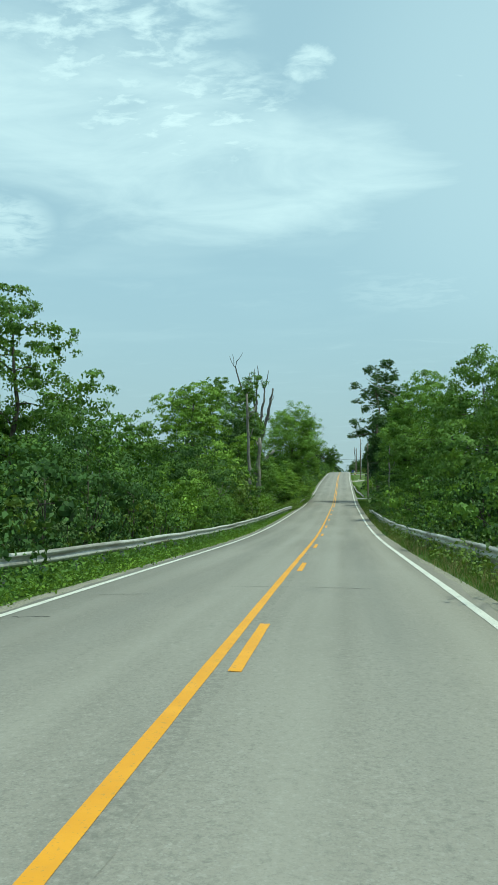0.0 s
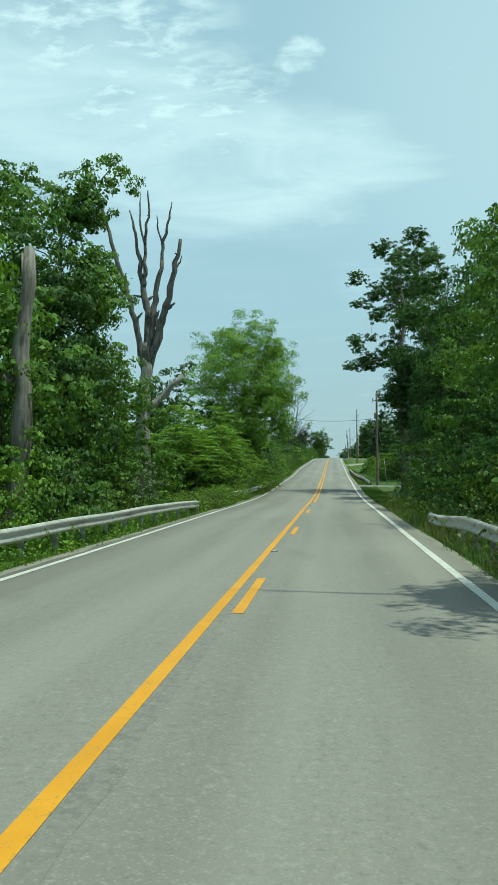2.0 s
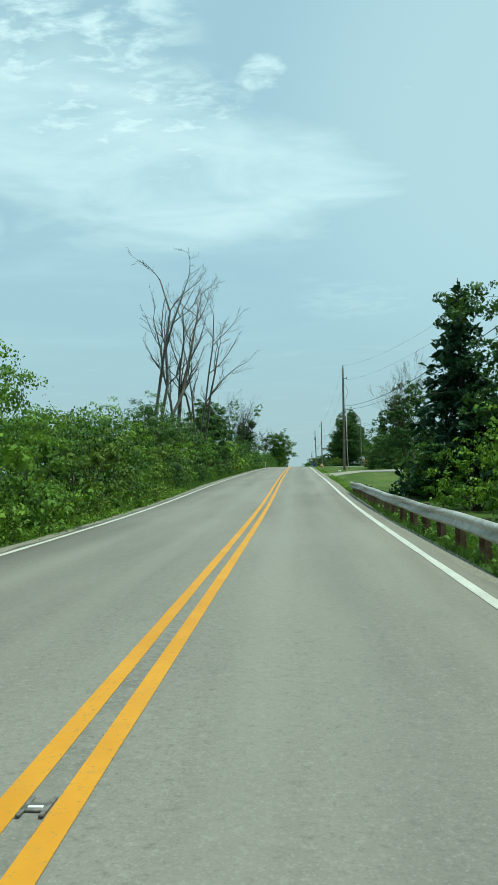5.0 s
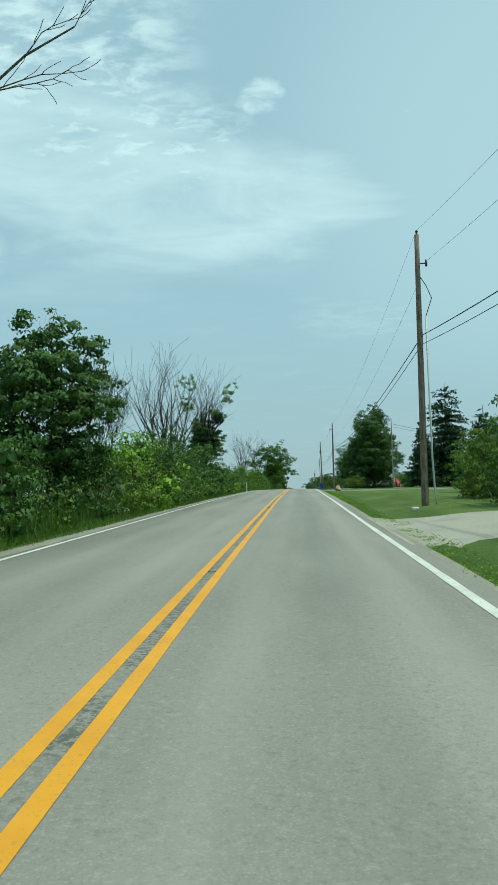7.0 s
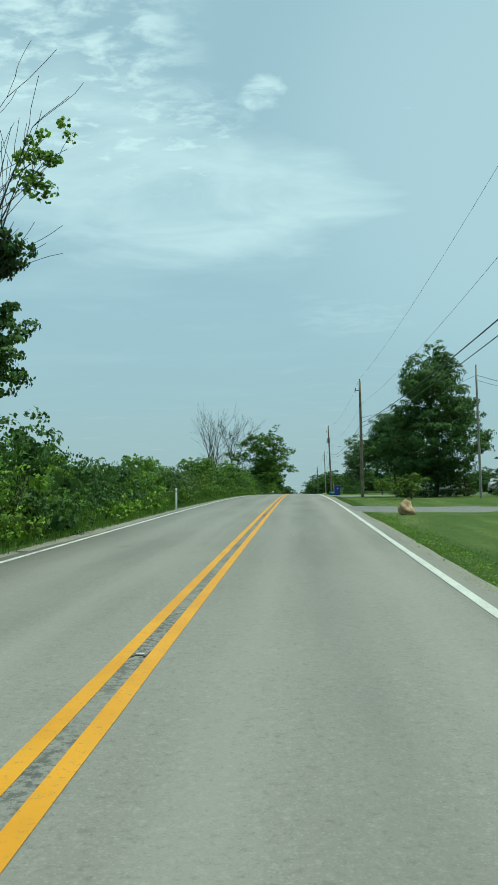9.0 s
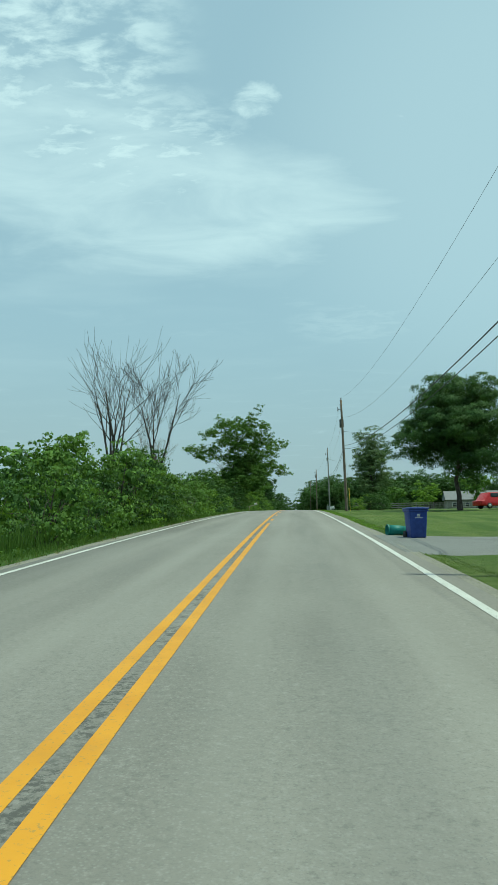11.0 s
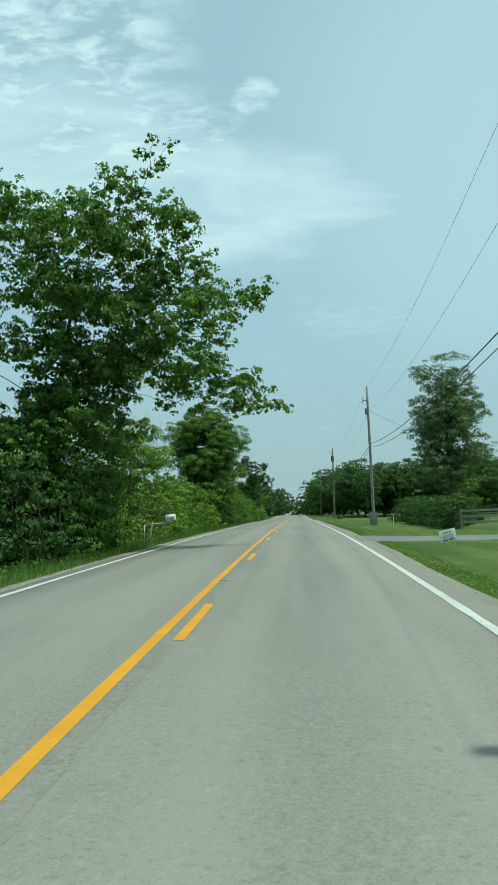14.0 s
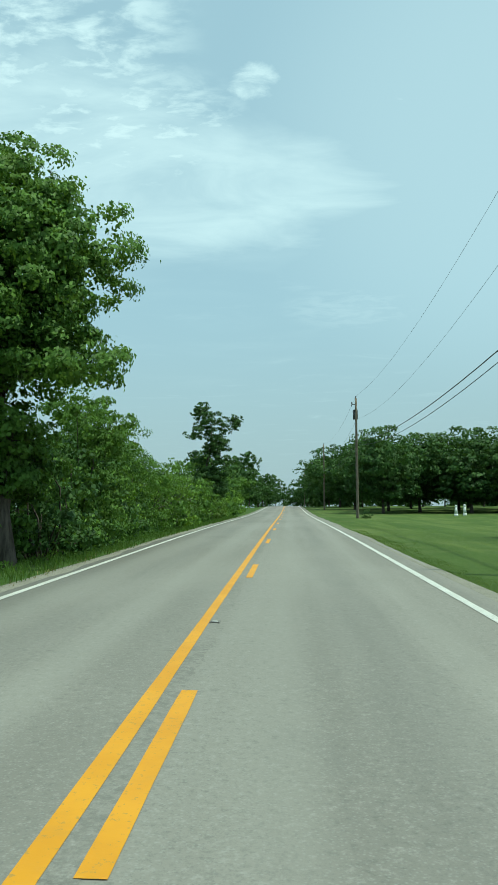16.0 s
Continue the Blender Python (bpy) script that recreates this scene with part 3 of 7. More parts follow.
def foliage(rng, centres, sizes, leaf_size, density=1.0, per=22, sag=0.0, core=1.0):
    """Leaf quads and their spray normals: each lobe carries thick domed sprays on its skin, with gaps between them, and
    larger inner leaves added to block light so that the gaps go dark.
    """
    cs, ns, fs, ics, iss, big = [], [], [], [], [], []
    for c, s in zip(centres, sizes):
        total = max(40, int(density * 5.0 * (s / 0.9) ** 2 / (leaf_size / 0.24) ** 2 * (per + 4)))
        m = int(np.clip(8 + 4 * s, 8, 15))
        i = np.arange(m) + 0.5
        z = 1 - 1.66 * i / m
        a = i * 2.39996 + rng.uniform(0, 6.28)
        d = unit(np.stack([np.sqrt(1 - z * z) * np.cos(a), np.sqrt(1 - z * z) * np.sin(a), z], 1) + rng.normal(scale=0.24, size=(m, 3)))
        mid = c + d * s * rng.uniform(0.55, 0.95, (m, 1)) * np.array([1.06, 1.06, 0.86])
        mid[:, 2] -= sag * rng.uniform(0, 1, m)
        wide = s * rng.uniform(0.2, 0.38, m)
        share = rng.multinomial(total, wide ** 2 / np.sum(wide ** 2))
        k = np.repeat(np.arange(m), share)
        n = len(k)
        u = unit(rng.normal(size=(n, 3)) + d[k] * 0.6 + np.array([0, 0, 0.45]))
        out = rng.uniform(0.12, 1.0, (n, 1)) ** 0.5
        out *= np.where(rng.random((n, 1)) < 0.05, rng.uniform(1.0, 1.45, (n, 1)), 1.0)
        p = mid[k] + u * out * wide[k, None] * np.array([1.15, 1.15, 0.66])
        cs.append(p)
        ns.append(unit(u * np.array([0.8, 0.8, 0.5]) + d[k] * np.array([0.7, 0.7, 0.25]) + np.array([0, 0, 0.22]) + rng.normal(size=(n, 3)) * 0.36))
        fs.append(unit(u * np.array([0.75, 0.75, 1.0]) + d[k] * 0.45 + np.array([0, 0, 0.22]) + rng.normal(size=(n, 3)) * 0.38))
        # inner leaves, added only to stop light behind the sprays
        k = int(core * np.clip(48 * s, 36, 96))
        e = sphere_points(rng, k)
        ics.append(c + e * s * rng.uniform(0.05, 0.4, (k, 1)) * np.array([1, 1, 0.75]) - np.array([0, 0, 0.16 * s]))
        iss.append(unit(e + rng.normal(size=(k, 3)) * 0.35))
        big.append(np.full(k, min(0.3 * s, max(0.24, leaf_size * 1.2))))
    ns, fs = np.concatenate(ns), np.concatenate(fs)
    # a spray's normal never turns away from the side its leaf shows
    turn = np.sum(ns * fs, 1, keepdims=True)
    fs = unit(np.where(turn < 0.2, fs + ns * (0.35 - turn), fs))
    iss, big = np.concatenate(iss), np.concatenate(big)[:, None]
    quads = np.concatenate([leaves(rng, np.concatenate(cs), ns, leaf_size, 0.45, 0.66), leaves(rng, np.concatenate(ics), iss, big, 0.1, 0.8)])
    return quads, np.concatenate([fs, iss])


def curve_to(rng, a, b, bulge, n=5):
    a, b = np.array(a, float), np.array(b, float)
    side = rng.normal(size=3) * bulge * np.linalg.norm(b - a)
    return [tuple(a + (b - a) * u + side * math.sin(u * math.pi) + np.array([0, 0, 0.11]) * np.linalg.norm(b - a) * math.sin(u * math.pi)) for u in np.linspace(0, 1, n)]


def fill(rng, masses):
    """Clumps scattered through ovals (x, y, z, half sizes, count, radius)."""
    out = []
    for x, y, z, a, b, c, n, r in masses:
        d = sphere_points(rng, n) * rng.uniform(0.35, 1.0, (n, 1)) * (np.array([a, b, c]) - r * 0.45).clip(0.1)
        out += [(x + i, y + j, z + k, r * q) for (i, j, k), q in zip(d, rng.uniform(0.75, 1.2, n))]
    return np.array(out)


def leafy_tree(at, h, r, cb, seed, tone="mid", leaf=0.26, density=1.0, lobes=20, lean=(0, 0), pear=0.3, trunk=None, label="", name="tree",
               category="tree", group="", spread=(0.4, 0.78), lobe=(0.31, 0.47), extra=(), bark=None, per=22, sag=0.0, split=True, masses=(), keep=None, core=1.0):
    """A broad-leaved tree: tapered trunk, limbs to every clump, and a crown of many leaves. extra: more clumps (x, y, z, radius); masses: ovals filled with clumps."""
    rng = np.random.default_rng(seed)
    ob = thing(name, at, label, category, group)
    leaf = min(leaf, 0.165 if abs(at[0]) < 9.8 else 0.2) if abs(at[0]) < 13.5 and at[1] < 540 else leaf
    tr = trunk or max(0.07, h * 0.016)
    top = np.array([lean[0] * 0.75, lean[1] * 0.75, h * 0.78])
    stem = [(0, 0, -0.5)] + [tuple(top * u + np.r_[rng.normal(size=2) * 0.02 * h * u * (1 - u) * 3, 0]) for u in np.linspace(0.0, 1, 8)]
    part("trunk", tubes([(stem, [tr * 1.45, tr * 1.25] + [tr * (1 - 0.85 * u) for u in np.linspace(0.12, 1, 7)])], 9), bark or BARK, ob)
    wood = []
    p, s = crown_lobes(rng, h, r, cb, lobes, lean, pear, spread, lobe)
    if extra:
        e = np.array(extra, float)
        p, s = np.concatenate([p, e[:, :3]]), np.r_[s, e[:, 3]]
    if masses:
        e = fill(rng, masses)
        p, s = np.concatenate([p, e[:, :3]]), np.r_[s, e[:, 3]]
    if keep is not None:
        ok = np.array([keep(*c) for c in p])
        p, s = p[ok], s[ok]
    # each clump's limb starts at the trunk or at a clump nearer to it, whichever way is shortest
    axis = [(top * u, 0.0, tr * (1 - 0.72 * u) * 0.42) for u in np.linspace(0.12, 0.98, 14)]
    nodes = [(k, 0.0, w) for k, _, w in axis]
    near = [min(np.linalg.norm(c - k[0] + np.array([0, 0, 1.2])) for k in axis) for c in p]
    for n in np.argsort(near):
        c, q = p[n], s[n]
        limbs = []
        k, run, w = min(nodes, key=lambda k: np.linalg.norm(c - k[0]) + 0.55 * k[1] + max(0.0, k[0][2] - c[2]) * 0.9)
        w = max(0.012, w * 0.72)
        path_ = curve_to(rng, k, c, 0.08)
        limbs.append((path_, [w * (1 - 0.5 * v) for v in np.linspace(0, 1, len(path_))]))
        nodes.append((c, run + np.linalg.norm(c - k), w * 0.62))
        for d in sphere_points(rng, 4):
            tip = c + d * q * 0.85
            limbs.append((curve_to(rng, c, tip, 0.1, 3), [w * 0.26, w * 0.17, w * 0.07]))
        wood.append(limbs)
    if split:
        for limbs in wood:
            part("limb", tubes(limbs, 4), bark or BARK, ob)
    else:
        part("branchwork", tubes([k for limbs in wood for k in limbs], 3), bark or BARK, ob)
    quads, facing = foliage(rng, p, s, leaf, density * 1.18, per, sag, core)
    part("crown", quads_mesh("crown", quads, LEAF[tone], facing), LEAF[tone], ob)
    return ob


def shrub(at, h, r, seed, tone, leaf=0.22, density=0.9, lobes=9, label="", name="shrub", category="shrub", group="", per=12):
    rng = np.random.default_rng(seed)
    ob = thing(name, at, label, category, group)
    p, s = crown_lobes(rng, h, r, 0.15, lobes, (0, 0), 0.25, (0.35, 0.8), (0.36, 0.52))
    a = rng.uniform(0, 6.28) + np.arange(8) * 0.785
    low = np.stack([np.cos(a) * r * 0.62, np.sin(a) * r * 0.62, np.full(8, 0.3 * r)], 1)
    p, s = np.concatenate([p, low]), np.r_[s, np.full(8, 0.36 * r)]
    stems = [(curve_to(rng, (rng.normal() * 0.12, rng.normal() * 0.12, -0.3), c, 0.1, 4), [0.035, 0.028, 0.02, 0.01]) for c in p]
    part("woody_base", tubes(stems, 4), BARK, ob)
    quads, facing = foliage(rng, p, s, leaf, density, per)
    part("foliage", quads_mesh("foliage", quads, LEAF[tone], facing), LEAF[tone], ob)
    return ob


def sumac(at, h, r, seed, label, group=""):
    """A sumac thicket: whorls of long drooping fronds with paired leaflets over a leafy mound."""
    rng = np.random.default_rng(seed)
    ob = thing("sumac_shrub", at, label, "shrub", group)
    p, s = crown_lobes(rng, h * 0.9, r * 0.9, 0.1, 12, (0, 0), 0.15, (0.3, 0.75), (0.34, 0.5))
    stems = [(curve_to(rng, (rng.normal() * 0.3, rng.normal() * 0.3, -0.3), c, 0.1, 4), [0.04, 0.032, 0.024, 0.012]) for c in p]
    part("woody_base", tubes(stems, 4), BARK, ob)
    quads, facing = foliage(rng, p, s * 0.88, 0.15, 0.28, 10)
    part("foliage", quads_mesh("foliage", quads, LEAF["mid"], facing), LEAF["mid"], ob)
    out, facing = [], []
    for c, q in zip(p, s):
        for d in sphere_points(rng, max(9, int(19 * q * q))):
            if d[2] < -0.35:
                continue
            tip = c + d * q * rng.uniform(0.85, 1.05)
            a0 = rng.uniform(0, 6.28)
            for k in range(6):
                a = a0 + k * 1.05 + rng.normal() * 0.2
                ahead = unit(np.array([math.cos(a), math.sin(a), 0]) + d * 0.6)
                side = unit(np.cross(ahead, [0, 0, 1.0]))
                reach = rng.uniform(0.45, 0.72)
                u = np.linspace(0.18, 1, 10)[:, None]
                mid = tip + ahead * reach * u + np.array([0, 0, 1.0]) * reach * (0.30 * u - 0.62 * u * u)
                for e in (-1, 1):
                    way = unit(side * e + ahead * 0.45 + np.array([0, 0, -0.3]))
                    size = 0.17 * (1 - 0.6 * np.abs(u - 0.4)) * rng.uniform(0.85, 1.15, (10, 1))
                    half = ahead * size * 0.16
                    out.append(np.stack([mid, mid + way * size * 0.45 + half, mid + way * size, mid + way * size * 0.45 - half], 1))
                    facing.append(np.repeat(unit(np.array([0, 0, 0.9]) + d * 0.6 + way * 0.3 + rng.normal(size=3) * 0.15)[None], 10, 0))
    part("frond", quads_mesh("frond", np.concatenate(out), LEAF["bright"], np.concatenate(facing)), LEAF["bright"], ob, "bright green pinnate fronds")
    return ob


def twigs(rng, out, p, d, length, r, depth, rise=0.25, wide=0.55, bare=0.35, reach=1.0, blunt=0.78):
    """Branches that fork upwards, into out as (points, radii)."""
    n = 5
    pts, radii, q, w = [tuple(p)], [r], np.array(p, float), np.array(d, float)
    for i in range(n):
        w = unit(w + rng.normal(size=3) * (0.17 if reach < 1 else 0.09) + np.array([0, 0, rise * 0.22]))
        q = q + w * length / n
        pts.append(tuple(q)), radii.append(max(0.008, r * (1 - blunt * (i + 1) / n)))
        if depth and (i + 1) / n > bare:
            for _ in range(1 if rng.random() < 0.85 else 2):
                side = unit(np.cross(w, rng.normal(size=3)))
                twigs(rng, out, q, unit(w + side * wide * rng.uniform(0.7, 1.25)), reach * length * rng.uniform(0.42, 0.66) * (1.15 - 0.5 * i / n),
                      max(0.011, radii[-1] * 0.62), depth - 1, rise, wide, 0.15, reach, blunt)
    out.append((pts, radii))


def bare_tree(at, h, spread, seed, stems=4, label="", depth=3, wood=None, thick=0.11, name="dead_tree", low=0.12, lean=(0, 0), group="", reach=1.0, blunt=0.78):
    """A leafless tree of several upright stems with many forking twigs."""
    rng = np.random.default_rng(seed)
    ob = thing(name, at, label, "tree", group)
    fork = h * low
    part("trunk", tubes([([(0, 0, -0.5), (0, 0, 0), (0, 0, fork * 0.6), (0.02, 0, fork * 1.15)], [thick * 2.3, thick * 1.9, thick * 1.6, thick * 1.2])], 9), wood or DEADWOOD, ob)
    for i in range(stems):
        a = i * math.tau / stems + rng.uniform(-0.5, 0.5)
        k = rng.uniform(0.55, 1.1) * spread / h
        out = []
        twigs(rng, out, (math.cos(a) * thick * 0.7, math.sin(a) * thick * 0.7, fork * 0.75), unit(np.array([math.cos(a) * k + lean[0], math.sin(a) * k + lean[1], 1.0])),
              (h - fork) * rng.uniform(0.6, 0.8), thick * rng.uniform(0.75, 1.05), depth, 0.3, 0.54, 0.32, reach, blunt)
        thick_, thin_ = [k for k in out if k[1][0] > 0.03], [k for k in out if k[1][0] <= 0.03]
        va, fa = tubes(thick_, 5)
        vb, fb = tubes(thin_, 3)
        part("limb", (va + vb, fa + [tuple(i + len(va) for i in f) for f in fb]), wood or DEADWOOD, ob)
    return ob


def conifer(at, h, r, seed, label, name="spruce_tree", full=0.85):
    """A spruce: whorls of drooping boughs with short needle sprays."""
    rng = np.random.default_rng(seed)
    ob = thing(name, at, label, "tree")
    part("trunk", tubes([([(0, 0, -0.3), (0, 0, h * 0.5), (0, 0, h * 0.97)], [h * 0.018, h * 0.011, 0.02])], 8), BARK, ob)
    cs, ns, limbs = [], [], []
    count = int(h * 26)
    for z in h * (0.04 + 0.93 * (1 - np.sqrt(rng.uniform(0.0, 1, count)))):
        reach = r * (1 - z / h) ** full + 0.12
        a, q = rng.uniform(0, 6.28), reach * rng.uniform(0.6, 1.08)
        tip = np.array([math.cos(a) * q, math.sin(a) * q, z - q * rng.uniform(0.05, 0.22)])
        if rng.random() < 0.5:
            limbs.append(([(0, 0, z), tuple(tip * [0.5, 0.5, 0] + [0, 0, z + 0.02 * q]), tuple(tip)], [0.03, 0.02, 0.008]))
        u = rng.uniform(0.1, 1.05, int(20 * q / 2.0) + 8)
        side = np.array([-math.sin(a), math.cos(a), 0])
        c = np.array([0, 0, z]) + (tip - [0, 0, z]) * u[:, None] + side * rng.normal(size=(len(u), 1)) * 0.16 * q * (1.15 - u[:, None]) + rng.normal(size=(len(u), 3)) * 0.09
        cs.append(c), ns.append(unit(np.array([0, 0, 1.0]) + rng.normal(size=(len(u), 3)) * 0.6))
    part("branchwork", tubes(limbs, 4), BARK, ob)
    part("crown", quads_mesh("crown", leaves(rng, np.concatenate(cs), np.concatenate(ns), 0.46, 0.35, 0.45), LEAF["blue"]), LEAF["blue"], ob)
    return ob


# ---- ground, road, markings ----
gx = np.r_[-900, -500, -300, -200, -140, -100, -75, -58, -46, np.arange(-38, -16, 2.0), np.arange(-16, 16.01, 0.5), np.arange(18, 40, 2.0), 46, 58, 75, 100, 140, 200, 300, 500, 900]
gy = np.r_[-400, -200, -120, np.arange(-60, 600, 1.5), np.arange(600, 800, 6), np.arange(800, 1500, 40), 1800, 2400, 3000]
X, Y = np.meshgrid(gx, gy)
X = X + road_x(np.clip(Y, -20, 800)) * (np.abs(X) < 60)
Z = land(X, Y)
nx, ny = len(gx), len(gy)
i, j = np.meshgrid(np.arange(nx - 1), np.arange(ny - 1))
a = (j * nx + i).ravel()
gm = mesh_of("ground", np.stack([X, Y, Z], -1).reshape(-1, 3), np.stack([a, a + 1, a + 1 + nx, a + nx], 1), SOIL)
gm.materials.append(LAWN)
fx = (X[:-1, :-1] + 0.25 - road_x(np.clip(Y[:-1, :-1], -20, 800))).ravel()
fy = Y[:-1, :-1].ravel()
lawn = (fx > 4.4) & (((fy > 110) & (fy < 150) & (fx < 14)) | ((fy > 196) & (fx < 160)))
gm.polygons.foreach_set("material_index", lawn.astype(np.int32))
whole("ground", gm, SOIL, "rough green verge soil and mown lawn beside the road", kind="structure")

RY = np.arange(-60, 900.1, 1.0)
rng0 = np.random.default_rng(5)
edge_l = 0.34 + 0.10 * np.sin(RY * 0.21) + 0.05 * rng0.normal(size=len(RY))
edge_r = 0.38 + 0.08 * np.sin(RY * 0.17 + 1) + 0.05 * rng0.normal(size=len(RY)) + 0.22 * smooth(RY, 330, 360)
offs, hts = [], []
for y, el_, er in zip(RY, edge_l, edge_r):
    l, r = float(line_l(y)) - el_, float(line_r(y)) + er
    ss = [l - 0.05, l, l * 0.5, 0, r * 0.5, r, r + 0.05]
    zs = [float(surface(s, y)) for s in ss]
    zs[0] -= 0.2
    zs[-1] -= 0.2
    offs.append(ss), hts.append(zs)
road = whole("road", strip(RY, offs, hts, ASPHALT, "road"), ASPHALT, "pale worn grey asphalt two-lane country road", kind="structure")


def marking(name, y0, y1, s_of, width, material, parent, step=1.0, label="", ragged=0.0):
    ys = np.linspace(y0, y1, max(2, int((y1 - y0) / step) + 1))
    rr = np.random.default_rng(int(abs(y0) * 7 + width * 1000) % 9999)
    w = width * (1 + ragged * rr.normal(size=len(ys)))
    o = [[float(s_of(y)) - k / 2, float(s_of(y)) + k / 2] for y, k in zip(ys, w)]
    z = [[float(surface(s, y)) + 0.006 for s in ss] for y, ss in zip(ys, o)]
    return part(name, strip(ys, o, z, material, name), material, parent, label)


for y0, y1, wide_, mat_ in ((-60, 195, 0.2, SEAM_WORN), (195.5, 362, 0.2, SEAM), (362.5, 900, 0.22, SEAM_WORN)):
    seam = marking("centre_seam", y0, y1, lambda y: 0.15 + 0.015 * math.sin(y * 1.7), wide_, mat_, road, 0.3, "rough dark seam along the centre line", 0.16)
    for v in seam.data.vertices:
        v.co.z -= 0.004
marking("edge_line", -60, 900, line_r, 0.15, WHITE, road, 1.0, "white painted edge line", 0.05)
marking("edge_line", -60, 900, line_l, 0.15, WHITE, road, 1.0, "white painted edge line", 0.05)
marking("centre_line", -60, 900, lambda y: 0.012, 0.135, YELLOW, road, 1.0, "solid yellow centre line", 0.03)
marking("centre_line", 113.5, 359.0, lambda y: 0.287, 0.135, YELLOW, road, 1.0, "second solid yellow centre line", 0.03)
for k in range(-6, 8):
    y = 15.97 + 12.15 * k
    marking("dash", y, y + 3.12, lambda q: 0.283, 0.135, YELLOW, road, 0.5, "", 0.03)
for k in range(1, 40):
    y = 351.29 + 12.21 * k
    marking("dash", y, y + 3.12, lambda q: 0.283, 0.135, YELLOW, road, 0.5, "", 0.03)

# tar-filled cracks across the lanes
for n, (s0, s1, y) in enumerate(((-0.9, 1.9, 24.1), (-3.2, -2.2, 22.8), (-3.6, -3.0, 19.8), (-3.1, -2.4, 68.7), (-3.0, -0.4, 283.6), (2.7, 3.9, 407.9), (-2.7, -1.5, 447.6))):
    rr = np.random.default_rng(n)
    ss = np.linspace(s0, s1, 14)
    yy = y + np.cumsum(rr.normal(size=14) * 0.025)
    ww = rr.uniform(0.004, 0.02, 14)
    x0 = float(road_x(y))
    v = [(x0 + s, q + d * w, float(surface(s, y + 0)) + 0.004 + float(road_z(q) - road_z(y))) for s, q, w in zip(ss, yy, ww) for d in (-1, 1)]
    part("crack", (v, [(2 * i, 2 * i + 1, 2 * i + 3, 2 * i + 2) for i in range(13)]), TAR, road, "dark crack in the asphalt")


def shoulder(side, y0, y1, w0):
    ys = np.arange(y0, y1 + 0.1, 1.5)
    rr = np.random.default_rng(3 + side)
    o, z = [], []
    for y in ys:
        base = float(line_r(y)) if side > 0 else -float(line_l(y))
        w = w0(y) * (1 + 0.16 * math.sin(y * 0.31) + 0.05 * rr.normal())
        ss = [base + 0.1, base + 0.35 + w * 0.4, base + 0.35 + w, base + 0.45 + w]
        o.append([s * side for s in ss])
        x = float(road_x(y))
        g = [float(land(x + q * side, y)) for q in ss]
        z.append([float(surface(ss[0], y)) - 0.03, max(float(surface(ss[1], y)) - 0.018, g[1] + 0.03), g[2] + 0.03, g[3] - 0.08])
    return whole("road_shoulder", strip(ys, o, z, SHOULDER, "road_shoulder"), SHOULDER, "narrow gritty gravel shoulder beside the asphalt", kind="structure")


shoulder(1, -40, 700, lambda y: 0.2 + 0.2 * float(smooth(y, 320, 350)))
shoulder(-1, -40, 700, lambda y: 0.16 + 0.2 * float(smooth(y, 190, 215)))


def driveway(name, y0, y1, s1, material, label, lift=0.03, flare=2.0):
    """A strip of drive that leaves the road to the right."""
    ss = np.linspace(0, 1, 14)
    v, f = [], []
    for u in ss:
        s = float(line_r(y0)) + 0.3 + (s1 - 4.0) * u
        k = flare * (1 - min(1, u * 5)) ** 2
        for q in np.linspace(y0 - k, y1 + k, 8):
            x = float(road_x(q)) + s + 0.15 * math.sin(q * 2.1) * (u > 0)
            z = float(land(x, q)) + lift if u > 0.03 else float(surface(s, q)) + 0.006
            edge = q < y0 - k + 0.01 or q > y1 + k - 0.01
            v.append((x, q, float(land(x, q)) - 0.06 if edge else max(z, float(land(x, q)) + lift)))
    for a_ in range(13):
        for b_ in range(7):
            c = a_ * 8 + b_
            f.append((c, c + 1, c + 9, c + 8))
    return whole(name, (v, f), material, label, kind="structure")


driveway("driveway_asphalt", 145.0, 149.0, 34, DRIVE, "grey driveway leaving the road between lawns", flare=1.2)
driveway("driveway_gravel", 227.5, 239.0, 15, GRAVEL, "pale limestone gravel driveway apron")
driveway("driveway_blacktop", 302, 307.5, 60, DRIVE, "dark blacktop driveway across the lawn")
driveway("driveway_bins", 340.5, 347.5, 40, DRIVE, "grey driveway where the bins stand")
driveway("driveway_hedge", 436.5, 441.0, 40, DRIVE, "grey gravel driveway beside a hedge")
# ---- reflective pavement markers ----
def pavement_marker(y):
    ob = thing("pavement_marker", (float(road_x(y)) + 0.15, y, float(surface(0.15, y)) + 0.004), "worn cast-iron reflective road marker set in the asphalt", "road marker", "markers along the centre line")
    bm = bmesh.new()
    for s in (-1, 1):
        box(bm, s * 0.052, 0, 0.005, 0.022, 0.22, 0.014, 0.005)
    box(bm, 0, 0, 0.004, 0.12, 0.10, 0.012, 0.004)
    part("casting", bm, IRON, ob)
    bm = bmesh.new()
    box(bm, 0, -0.02, 0.010, 0.07, 0.024, 0.012, 0.003)
    part("reflector", bm, WHITEPAINT, ob, "dull white reflector lens")
    return ob


first = pavement_marker(35.6)
for y in (11.2, 60.2, 84.2, 109.3, 134, 158, 223, 247.7, 272.4, 297, 321, 345.4, 370.5, 394.6, 419, 443.6, 467.8, 492, 516):
    copy_thing(first, Matrix.Translation((float(road_x(y)) + 0.15, y, float(surface(0.15, y)) + 0.004)))


